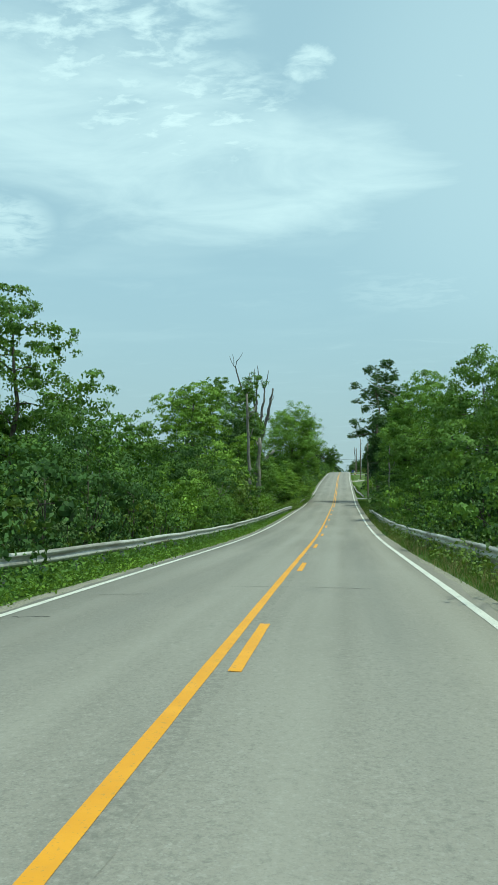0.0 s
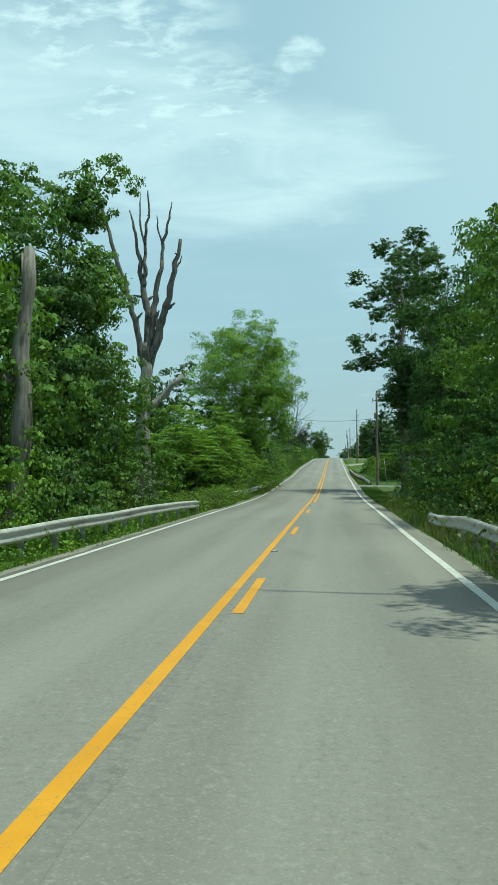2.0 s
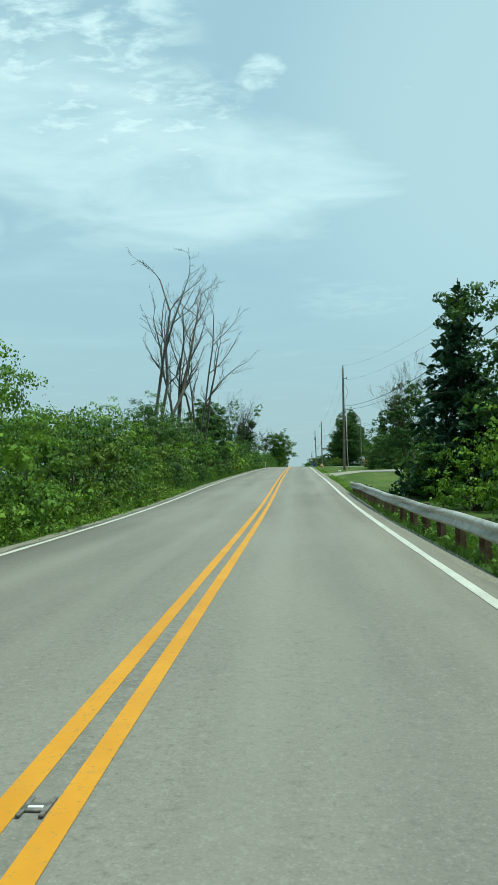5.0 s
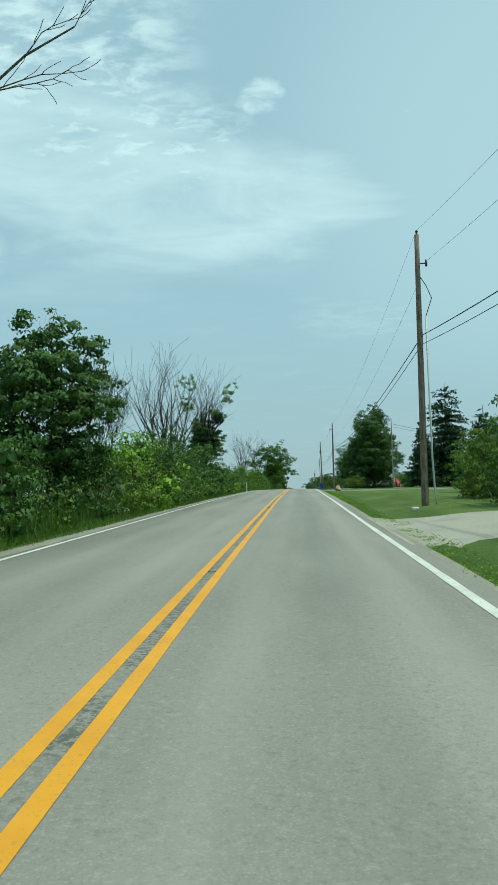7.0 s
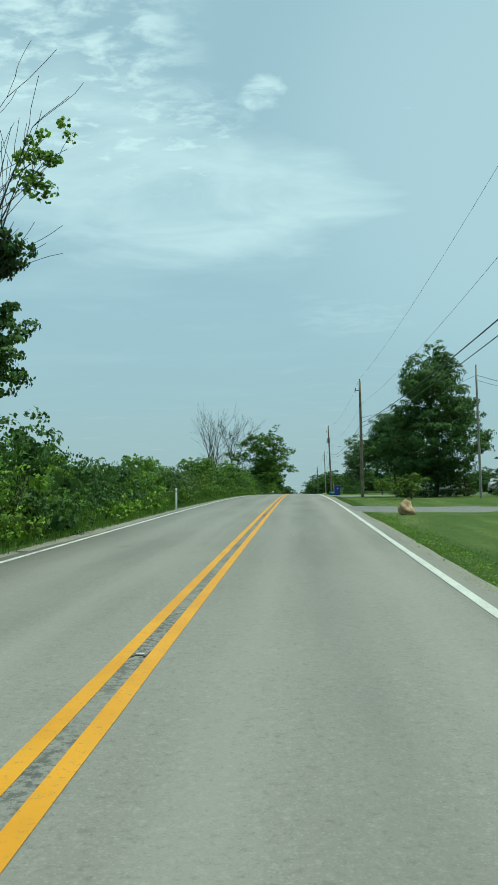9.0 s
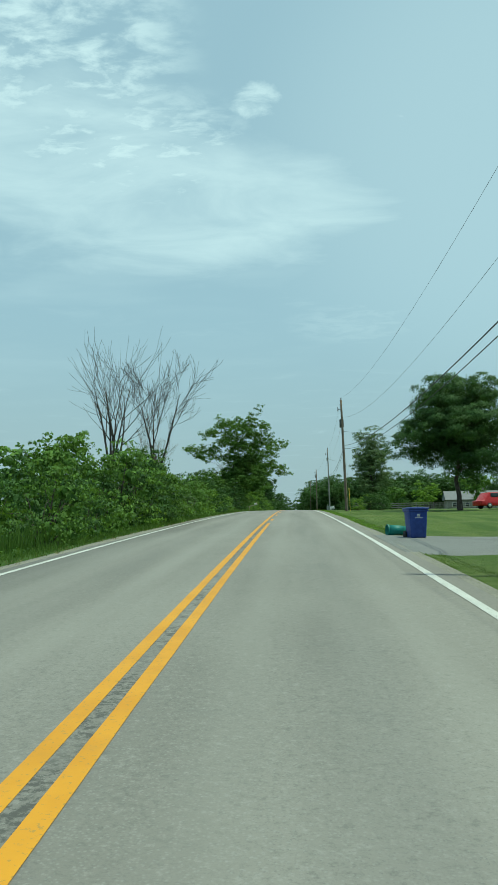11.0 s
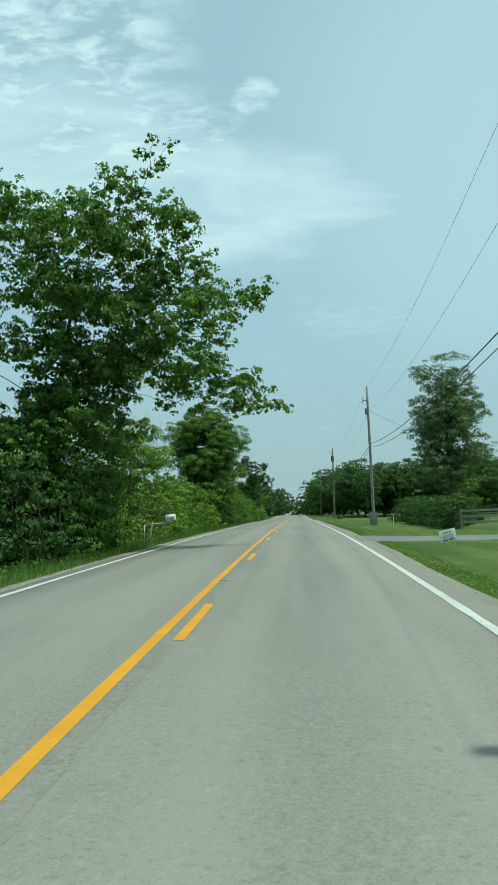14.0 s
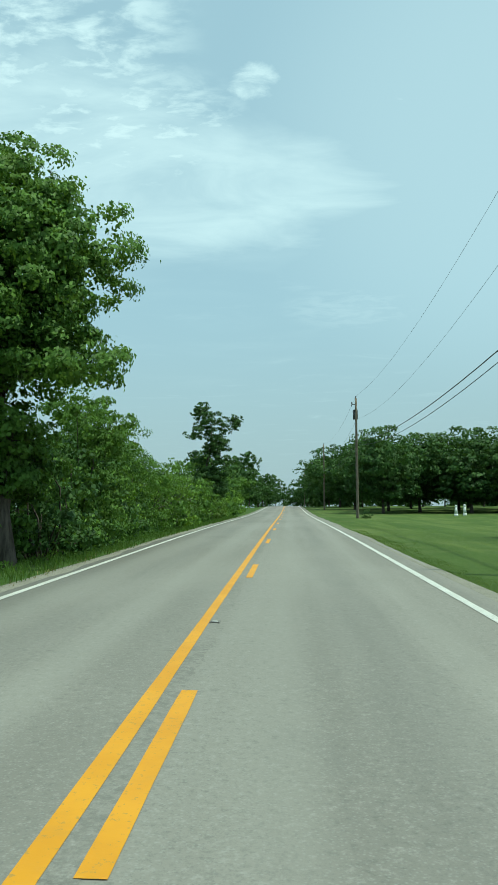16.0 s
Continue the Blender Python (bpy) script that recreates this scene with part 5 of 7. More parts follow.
# ---- trees right of the road ----
T(place(9.2, 40), 10.5, 3.6, 1.0, 41, "mid", 0.25, 1.0, 18, label="leafy roadside tree on the bank")
T(place(9.6, 54), 13.2, 3.9, 1.5, 42, "mid", 0.25, 1.0, 20, label="tall leafy tree on the bank")
T(place(9.4, 66), 14.2, 3.5, 1.0, 43, "mid", 0.19, 1.0, 20, label="tall dark leafy tree on the bank")
T(place(8.5, 78), 15.6, 3.7, 1.0, 44, "ash", 0.18, 1.0, 24, label="tall bright green tree on the bank", masses=((-1.2, 0, 12.8, 1.0, 1.2, 1.2, 7, 0.6), (-2.2, 0, 11.0, 1.0, 1.2, 1.0, 7, 0.6), (-2.7, 0, 9.2, 1.0, 1.2, 1.1, 7, 0.65), (-2.1, 0, 7.0, 1.2, 1.4, 1.2, 8, 0.75)))
T(place(9.0, 93.5), 15.8, 4.2, 1.0, 45, "mid", 0.19, 1.0, 22, label="tall green tree on the bank")
T(place(10.2, 104), 15.5, 4.2, 1.5, 46, "mid", 0.22, 1.0, 20, label="tall dark tree by the lawn")
T(place(16, 60), 14.5, 4.5, 2.0, 47, "mid", 0.34, 0.9, 16, label="broad dark green woodland tree")
T(place(17, 84), 16.0, 4.5, 2.0, 48, "dark", 0.34, 0.9, 16, label="broad dark green woodland tree")
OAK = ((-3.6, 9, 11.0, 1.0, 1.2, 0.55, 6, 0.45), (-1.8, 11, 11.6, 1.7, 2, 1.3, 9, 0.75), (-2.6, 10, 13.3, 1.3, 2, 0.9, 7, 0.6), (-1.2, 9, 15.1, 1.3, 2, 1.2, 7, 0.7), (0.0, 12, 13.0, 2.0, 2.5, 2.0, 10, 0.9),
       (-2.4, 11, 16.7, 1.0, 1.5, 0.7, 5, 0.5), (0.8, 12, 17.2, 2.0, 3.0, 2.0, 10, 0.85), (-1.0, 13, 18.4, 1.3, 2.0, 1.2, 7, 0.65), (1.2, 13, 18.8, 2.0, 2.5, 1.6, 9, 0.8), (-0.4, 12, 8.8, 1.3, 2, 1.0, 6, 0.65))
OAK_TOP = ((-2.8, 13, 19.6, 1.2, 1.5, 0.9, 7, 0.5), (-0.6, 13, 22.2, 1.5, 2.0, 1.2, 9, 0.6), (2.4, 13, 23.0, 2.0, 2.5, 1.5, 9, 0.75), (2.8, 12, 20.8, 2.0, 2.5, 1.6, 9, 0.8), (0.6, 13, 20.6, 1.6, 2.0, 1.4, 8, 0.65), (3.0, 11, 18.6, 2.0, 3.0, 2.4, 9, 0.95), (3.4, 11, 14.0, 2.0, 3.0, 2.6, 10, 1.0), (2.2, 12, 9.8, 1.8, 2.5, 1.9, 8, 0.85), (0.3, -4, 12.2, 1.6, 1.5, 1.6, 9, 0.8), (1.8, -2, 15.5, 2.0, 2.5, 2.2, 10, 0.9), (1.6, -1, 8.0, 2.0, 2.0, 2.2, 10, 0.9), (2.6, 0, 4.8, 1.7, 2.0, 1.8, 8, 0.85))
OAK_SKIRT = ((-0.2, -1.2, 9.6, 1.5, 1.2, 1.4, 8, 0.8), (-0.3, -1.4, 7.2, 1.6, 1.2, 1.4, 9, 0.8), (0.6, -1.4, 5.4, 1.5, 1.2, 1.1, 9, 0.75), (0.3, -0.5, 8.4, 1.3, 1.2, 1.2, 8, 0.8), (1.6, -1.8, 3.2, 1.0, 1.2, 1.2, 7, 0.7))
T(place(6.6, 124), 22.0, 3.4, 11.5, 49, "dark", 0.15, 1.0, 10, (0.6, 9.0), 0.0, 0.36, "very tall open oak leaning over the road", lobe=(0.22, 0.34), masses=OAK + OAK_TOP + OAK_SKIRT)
T(place(10.6, 128), 12.0, 3.2, 1.0, 53, "dark", 0.2, 0.95, 18, keep=lambda x, y, z: x > -1.2, label="dark leafy tree behind the oak trunk")
T(place(9.0, 114), 16.0, 4.2, 1.0, 50, "dark", 0.22, 1.0, 20, label="dark leafy tree beside the oak")
T(place(10.7, 161), 18.5, 3.7, 4.2, 51, "dark", 0.2, 0.95, 28, (1.4, 0), keep=lambda x, y, z: x > -1.3 - 0.04 * z, label="tall dark tree with a bare grey trunk on the lawn", trunk=0.3, bark=GREYBARK)
T(place(10.4, 132), 16.2, 5.0, 2.2, 52, "dark", 0.24, 1.0, 24, label="tall dark shade tree on the lawn", trunk=0.26)
for n, (s, y, h, r, tone) in enumerate(((14.2, 158, 11.5, 3.2, "dark"), (14.6, 168, 13.0, 3.8, "dark"), (12.5, 177, 9.0, 3.0, "dark"), (9.6, 183, 9.6, 2.8, "dark"), (17, 150, 13, 4.0, "dark"), (15, 163, 11, 4.0, "dark"), (20, 158, 14, 4.5, "dark"), (22, 176, 12, 4.5, "mid"), (14, 182, 7.5, 3.2, "mid"), (26, 148, 14, 4.5, "dark"), (18, 196, 9, 3.6, "mid"), (27, 205, 11, 4, "mid"))):
    T(place(s, y), h, r, 0.8, 60 + n, tone, 0.34, 0.9, 14, label="leafy tree in the yard's wooded edge")
conifer(place(9.2, 191), 10.6, 3.4, 70, "small dark spruce tree behind the pole")
conifer(place(12.0, 189), 9.8, 3.4, 71, "small dark spruce tree behind the pole")
T(place(11.8, 229), 8.8, 2.7, 0.8, 72, "dark", 0.2, 1.2, 22, label="dark tree with dead twigs at its top")
shrub(place(11.9, 242, -0.4), 5.0, 3.1, 74, "dark", 0.13, 1.0, 16, label="wide green ornamental bush")
shrub(place(12.0, 252, -0.3), 4.4, 2.4, 75, "olive", 0.13, 1.0, 14, label="wide reddish green ornamental bush")
shrub(place(14.8, 266, -0.4), 5.0, 2.6, 76, "mid", 0.14, 1.0, 14, label="wide green ornamental bush")
T(place(13.2, 333), 13.0, 4.2, 0.5, 77, "dark", 0.28, 1.1, 34, label="large dense dark green shade tree", pear=0.6, extra=((-4.2, 2, 4.2, 1.4), (-4.6, 3, 2.4, 1.3), (4.0, 2, 4.4, 1.6)), masses=((0, 0, 2.2, 4.2, 3.0, 1.7, 18, 1.1), (0.8, 0, 11.5, 1.6, 1.5, 1.6, 7, 0.9)), spread=(0.4, 0.74), lobe=(0.34, 0.5))
T(place(31, 497), 7.2, 3.0, 0.3, 84, "bright", 0.24, 0.9, 14, label="small pale green weeping tree by the fence", sag=0.6)
conifer(place(25, 334), 17.0, 4.9, 78, "tall dark blue-green spruce on the lawn", full=0.4)
conifer(place(20.6, 331), 10.8, 3.0, 79, "small dark spruce beside the tall one")
conifer(place(31.5, 337), 13.5, 4.4, 85, "broad dark spruce at the edge of the lawn", full=0.6)
T(place(18, 399), 13.6, 6.0, 2.6, 80, "dark", 0.18, 1.15, 44, label="broad dark maple with a clear trunk on the lawn", pear=0.2, trunk=0.26, spread=(0.4, 0.74), lobe=(0.34, 0.5))
T(place(18.2, 490), 18.4, 4.6, 1.0, 81, "grey", 0.21, 0.85, 48, label="tall airy grey-green tree on the lawn", pear=0.25, trunk=0.25, spread=(0.4, 0.74), lobe=(0.34, 0.5))
T(place(10.5, 350), 2.0, 1.4, 0.1, 82, "olive", 0.2, 1.0, 9, label="small rounded garden bush", name="shrub", category="shrub")
T(place(9.9, 324), 2.1, 1.5, 0.1, 83, "olive", 0.2, 1.0, 9, label="small rounded garden bush near the boulder", name="shrub", category="shrub")
# the grove beyond the far lawn, and far trees: one tree built, then copied
grove = T(place(14, 566), 12.0, 6.8, 1.2, 90, "dark", 0.4, 0.8, 30, label="round-topped grove tree with a dark trunk", group="grove across the lawn", pear=0.1, split=False, masses=((0, 0, 3.2, 6.2, 6.2, 1.7, 24, 1.5),))
rr = random.Random(4)
for s, y in ((20, 572), (26, 566), (32, 574), (38, 566), (45, 572), (52, 566), (60, 574), (17, 584), (29, 588), (41, 590), (55, 590), (70, 572), (80, 590), (13, 600), (24, 606), (36, 612), (12, 626), (14, 655), (13, 690), (15, 730), (13, 770)):
    q = rr.uniform(0.92, 1.1)
    copy_thing(grove, Matrix.Translation(place(s, y)) @ Matrix.Rotation(rr.uniform(0, 6.28), 4, "Z") @ Matrix.Diagonal((q * 1.18, q * 1.18, q, 1)))
hedger = T(place(-11, 560), 9.5, 3.8, 0.6, 91, "mid", 0.55, 1.0, 13, label="leafy tree in the far hedgerow", group="far hedgerow trees", split=False)
# same tree for y 640 and beyond, darker leaf colour standing in for haze
far_tree = T(place(-12, 640), 9.5, 3.8, 0.4, 92, "dark", 0.55, 1.0, 13, label="tree where the road ends, leaves darkened in place of haze", group="far hedgerow trees", split=False)
FAR_HEDGE = ((-9, 585, 0.8), (-12, 604, 1.0), (-10, 628, 0.85), (-13, 650, 1.1), (-10, 680, 0.9), (-12, 710, 1.1), (-10, 745, 1.0), (-12, 785, 1.1), (-22, 540, 1.0), (-26, 510, 1.0), (-24, 470, 1.0), (-22, 440, 1.0), (-26, 400, 1.0), (-24, 570, 1.1), (-11, 655, 1.5), (-12, 672, 1.65), (8.5, 765, 1.7), (-10, 830, 1.9), (-6, 880, 2.0))
FAR_END = ((2, 930, 1.6), (8, 915, 1.5), (14, 880, 1.6), (20, 850, 1.6), (-16, 900, 1.8), (26, 905, 1.7), (-9, 760, 1.5), (11, 800, 1.4), (12, 840, 1.6), (-30, 620, 1.2), (-28, 350, 0.8), (-30, 300, 0.7), (-34, 255, 0.8), (-28, 205, 0.9), (-20, 180, 0.9), (-16, 205, 0.7), (-30, 20, 1.1), (-28, 74, 1.2), (-34, 100, 1.2))
YARD_BELT = ((-40, 40, 1.2), (24, 40, 1.3), (24, 100, 1.4), (30, 70, 1.4), (14, 20, 1.0), (34, 130, 1.4), (40, 160, 1.3), (44, 200, 1.1), (48, 250, 1.0), (40, 300, 0.9), (52, 340, 1.0), (58, 400, 1.0), (66, 450, 1.0), (36, 470, 0.8), (30, 540, 0.9), (78, 500, 1.1), (90, 540, 1.2))
# added backdrop row that darkens the bright gaps under the grove
GROVE_BACKDROP = tuple((17 + 6.5 * n, 628 + 9 * (n % 2), 0.95 + 0.1 * (n % 3)) for n in range(14))
for s, y, q in FAR_HEDGE + FAR_END + YARD_BELT + GROVE_BACKDROP:
    copy_thing(hedger if y < 640 else far_tree, Matrix.Translation(place(s, y)) @ Matrix.Rotation(rr.uniform(0, 6.28), 4, "Z") @ Matrix.Diagonal((q * rr.uniform(0.9, 1.2), q, q * rr.uniform(0.9, 1.1), 1)))


# a wooded skyline all round, too far to count
def far_woods(name, ring, label, seed):
    rng = np.random.default_rng(seed)
    cs, ss = [], []
    for (x0, y0, x1, y1, h) in ring:
        n = int(math.hypot(x1 - x0, y1 - y0) / 5)
        for u in np.linspace(0, 1, n):
            x, y = x0 + (x1 - x0) * u + rng.normal() * 3, y0 + (y1 - y0) * u + rng.normal() * 3
            g = float(land(x, y))
            k = h * rng.uniform(0.75, 1.15)
            for _ in range(6):
                cs.append((x + rng.normal() * 2, y + rng.normal() * 2, g + k * rng.uniform(0.08, 0.85))), ss.append(k * rng.uniform(0.2, 0.3))
    q, facing = foliage(rng, np.array(cs), np.array(ss), 1.3, 1.5, 5, 0, 0.35)
    whole(name, quads_mesh(name, q, LEAF["dark"], facing), LEAF["dark"], label, "woodland", kind="stuff")


far_woods("far_woods", ((-60, 60, -62, 420, 11), (-60, 420, -70, 900, 12), (-70, 900, 120, 960, 13), (110, 960, 105, 520, 12), (95, 480, 80, 200, 12), (10, 660, 105, 690, 9), (-60, 660, -8, 700, 9), (9, 640, 105, 655, 4), (40, 600, 110, 640, 5), (60, 180, 50, -40, 14), (-55, -60, 50, -70, 13), (-60, 60, -50, -60, 13)), "distant belt of dark green woodland", 9)

# ---- dead trees ----
snag = thing("dead_tree", place(-10.15, 114.6), "tall grey dead tree with broken forked limbs", "tree")
snag.matrix_basis = snag.matrix_basis @ Matrix.Scale(1.12, 4)
G = 2.2   # the foot stands below the road
def lift_path(p):
    return [(a, b, c + G) for a, b, c in p]
rs = np.random.default_rng(8)


def gnarl(rng, pts, rad):
    """A limb's path with more joints, small crooks and swellings."""
    p, r = np.array(pts, float), np.array(rad, float)
    u, v = np.linspace(0, len(p) - 1, 4 * len(p) - 3), np.arange(len(p))
    q = np.stack([np.interp(u, v, p[:, k]) for k in range(3)], 1)
    w = np.interp(u, v, r)
    q[1:-1] = 0.25 * q[:-2] + 0.5 * q[1:-1] + 0.25 * q[2:]
    q[1:-1] += rng.normal(size=q[1:-1].shape) * np.minimum(0.05, w[1:-1, None] * 0.4)
    return [tuple(k) for k in q], list(w * rng.uniform(0.86, 1.16, len(w)))


part("trunk", tubes([gnarl(rs, *(lift_path([(0.1, 0, -2.8), (0, 0, 0), (-0.05, 0, 4), (0.1, 0, 7), (0.25, 0, 8.8)]), [0.50, 0.42, 0.37, 0.31, 0.24]))], 12), SNAGWOOD, snag)
FORKS = (
    ([(0.1, 0, 7.0), (0.05, 0, 9.4), (-0.1, 0, 10.6), (-0.45, 0.1, 12), (-0.75, 0.2, 13.4), (-1.05, 0.2, 14.9), (-1.5, 0.2, 16.3)], [0.26, 0.23, 0.2, 0.15, 0.11, 0.08, 0.04]),
    ([(-0.42, 0.1, 11.8), (-0.35, 0, 12.8), (-0.45, 0, 14.6), (-0.3, 0, 16.2), (-0.45, 0, 17.3)], [0.13, 0.11, 0.08, 0.06, 0.03]),
    ([(-0.42, 0, 14.2), (-0.72, -0.2, 15.2), (-0.8, -0.2, 16.9)], [0.07, 0.055, 0.03]),
    ([(0.15, 0, 7.4), (0.3, 0, 9.6), (0.3, 0.2, 11.5), (0.55, 0.2, 13.3)], [0.22, 0.19, 0.16, 0.12]),
    ([(0.52, 0.2, 13.0), (0.5, 0.3, 14.4), (0.75, 0.3, 15.4), (0.9, 0.3, 16.7)], [0.11, 0.09, 0.07, 0.03]),
    ([(0.5, 0.3, 14.2), (0.15, 0.4, 15.2), (0.05, 0.4, 16.0)], [0.06, 0.05, 0.025]),
)
LEANING = (
    ([(0.0, 0, 6.5), (-0.35, -0.2, 9.3), (-0.85, -0.3, 11.4), (-1.55, -0.4, 13.7), (-2.2, -0.4, 15.9), (-2.55, -0.4, 17.2)], [0.2, 0.17, 0.14, 0.11, 0.085, 0.06]),
    ([(-2.5, -0.4, 17.0), (-2.95, -0.4, 17.6), (-3.25, -0.4, 18.5)], [0.05, 0.04, 0.02]),
    ([(-2.5, -0.4, 17.0), (-2.35, -0.5, 17.8), (-1.85, -0.5, 18.4), (-1.6, -0.5, 18.9)], [0.05, 0.04, 0.03, 0.015]),
    ([(-2.7, -0.4, 17.3), (-2.75, -0.3, 18.1), (-2.9, -0.3, 18.8)], [0.035, 0.03, 0.015]),
)
SPURS = (
    ([(0.2, 0, 7.2), (0.6, 0, 9.0), (1.0, -0.1, 10.7), (1.35, -0.1, 12.6), (1.6, -0.1, 14.4)], [0.25, 0.23, 0.19, 0.15, 0.09]),
    ([(0.85, 0, 10.0), (1.2, -0.2, 10.6), (1.5, -0.2, 10.8)], [0.1, 0.09, 0.06]),
    ([(0.55, 0, 9.0), (0.5, -0.2, 9.9), (0.65, -0.2, 10.4)], [0.1, 0.08, 0.05]),
    ([(0.0, 0, 4.6), (1.0, 0.1, 5.7), (2.1, 0.1, 6.8)], [0.22, 0.19, 0.14]),
    ([(1.4, -0.1, 12.7), (1.65, -0.1, 13.1), (1.7, 0, 13.5)], [0.05, 0.04, 0.02]),
)
for pts, rad in FORKS + LEANING + SPURS:
    bent = pts if pts in [k[0] for k in LEANING] else [(a + 0.058 * max(0.0, c - 6), b, c) for a, b, c in pts]
    lift, wide_ = gnarl(rs, lift_path(bent), rad)
    stubs = []
    for k in range(2, len(lift) - 1):
        if rs.random() < 0.3:
            d = unit(np.array([rs.normal(), rs.normal(), 0.7]))
            stubs.append(([tuple(lift[k]), tuple(np.array(lift[k]) + d * wide_[k] * 1.6), tuple(np.array(lift[k]) + d * wide_[k] * rs.uniform(2.2, 4.0))], [wide_[k] * 0.5, wide_[k] * 0.4, wide_[k] * 0.22]))
    part("limb", tubes([(lift, wide_)] + stubs, 9), SNAGWOOD if pts is SPURS[3][0] else ASHWOOD, snag)
for s, y, h, r0 in ((-7.5, 85, 13.0, 0.2), (-7.2, 88.2, 8.6, 0.32), (5.9, 85, 7.2, 0.10), (-7.9, 66, 3.9, 0.16)):
    ob = thing("dead_snag", place(s, y), "broken grey dead trunk standing in the brush", "tree", "dead trunks in the brush")
    rq = np.random.default_rng(int(y))
    tilt_ = -1.8 if h > 15 else -0.3 if h > 11 else 0.25
    us = np.linspace(0.08, 1, 9)
    pts = [(0, 0, -0.5), (0, 0, 0)] + [(tilt_ * u + rq.normal() * 0.05, rq.normal() * 0.07, h * u) for u in us]
    part("trunk", tubes([(pts, [r0 * 1.35, r0 * 1.2] + [r0 * (1.08 - 0.6 * u) * rq.uniform(0.88, 1.14) for u in us])], 10), DEADWOOD, ob)
    for k in range(5 if h > 15 else 3):
        z = h * (0.86 + 0.03 * k if h > 15 else rq.uniform(0.5, 0.9))
        x0 = tilt_ * z / h
        a = rq.uniform(0, 6.28)
        part("limb", tubes([([(x0, 0, z), (x0 + math.cos(a) * 0.5, math.sin(a) * 0.5, z + 0.35), (x0 + math.cos(a) * 0.9, math.sin(a) * 0.9, z + 1.0)], [r0 * 0.35, r0 * 0.25, 0.03])], 7), DEADWOOD, ob)
B = bare_tree
B(place(-10.4, 221), 25.0, 2.4, 101, 3, "tall grey leafless dead tree", 3, ASHWOOD, 0.2, reach=0.6, blunt=0.66)
B(place(-9.0, 224), 24.0, 1.5, 102, 3, "tall grey leafless dead tree", 3, ASHWOOD, 0.17, lean=(-0.02, 0), reach=0.6, blunt=0.66)
B(place(-7.9, 226.5), 20.0, 3.6, 103, 4, "leaning grey leafless dead tree over the hedgerow", 3, ASHWOOD, 0.16, lean=(0.09, 0), reach=0.6, blunt=0.66)
B(place(-9.8, 255), 9.0, 1.8, 104, 4, "small leafless tree in the hedgerow", 3, DARKDEAD, 0.05)
B(place(-7.6, 264), 10.4, 3.4, 105, 8, "bare multi-stemmed tree in the hedgerow", 2, DARKDEAD, 0.125, low=0.2, reach=1.15)
B(place(-7.3, 284), 12.4, 2.8, 106, 7, "half dead tree wrapped in ivy", 2, DARKDEAD, 0.14, low=0.3, reach=1.1)
T(place(-7.3, 284.5), 7.4, 1.8, 3.0, 107, "dark", 0.15, 1.4, 14, label="dark ivy mass climbing dead stems", masses=((0.1, 0, 5.6, 2.1, 1.8, 2.5, 32, 0.8), (1.3, 0, 7.6, 0.9, 0.8, 0.9, 7, 0.55)), bark=DARKDEAD)
T(place(-7.4, 284.2), 8.2, 0.4, 7.4, 113, "ash", 0.13, 1.0, 3, label="few green leafy shoots high on dead stems", trunk=0.04, masses=((-1.6, 0, 11.2, 1.2, 0.5, 1.2, 18, 0.24), (-1.4, 0, 9.4, 0.8, 0.5, 1.3, 14, 0.22), (2.6, 0, 10.4, 0.8, 0.5, 1.1, 12, 0.22), (-1.7, 0, 8.8, 0.5, 0.5, 0.6, 4, 0.26), (2.5, 0, 9.6, 0.8, 0.5, 0.7, 7, 0.3), (1.2, 0, 8.2, 0.8, 0.5, 0.5, 6, 0.36)), bark=DARKDEAD)
B(place(-9.9, 369), 12.6, 2.6, 108, 6, "bare multi-stemmed tree above the hedge", 2, DARKDEAD, 0.1, low=0.33, reach=1.15)
B(place(-7.2, 369), 11.2, 2.8, 109, 3, "bare spreading tree above the hedge", 3, DARKDEAD, 0.1, low=0.34, lean=(0.04, 0), reach=1.0)
B(place(-12.5, 395), 8.0, 2.0, 110, 4, "small bare tree behind the hedge", 3, None, 0.05)
B(place(-12.0, 470), 9.0, 2.4, 111, 4, "small bare tree behind the bushes", 3, None, 0.05)
B(place(12.8, 230), 10.0, 1.8, 112, 4, "dead twigs rising from a dark tree", 3, None, 0.06)
stick = thing("dead_branch", place(6.2, 78), "bare dead branch leaning out of a treetop", "branch")
out = [([(0.6, 0, 11.0), (-0.7, 0, 11.75), (-1.6, 0.1, 12.25), (-2.45, 0.2, 12.9)], [0.06, 0.045, 0.03, 0.012]), ([(-1.3, 0.05, 12.1), (-1.45, 0, 12.45), (-1.5, 0, 12.85)], [0.025, 0.02, 0.01])]
part("limb", tubes(out, 5), DEADWOOD, stick)

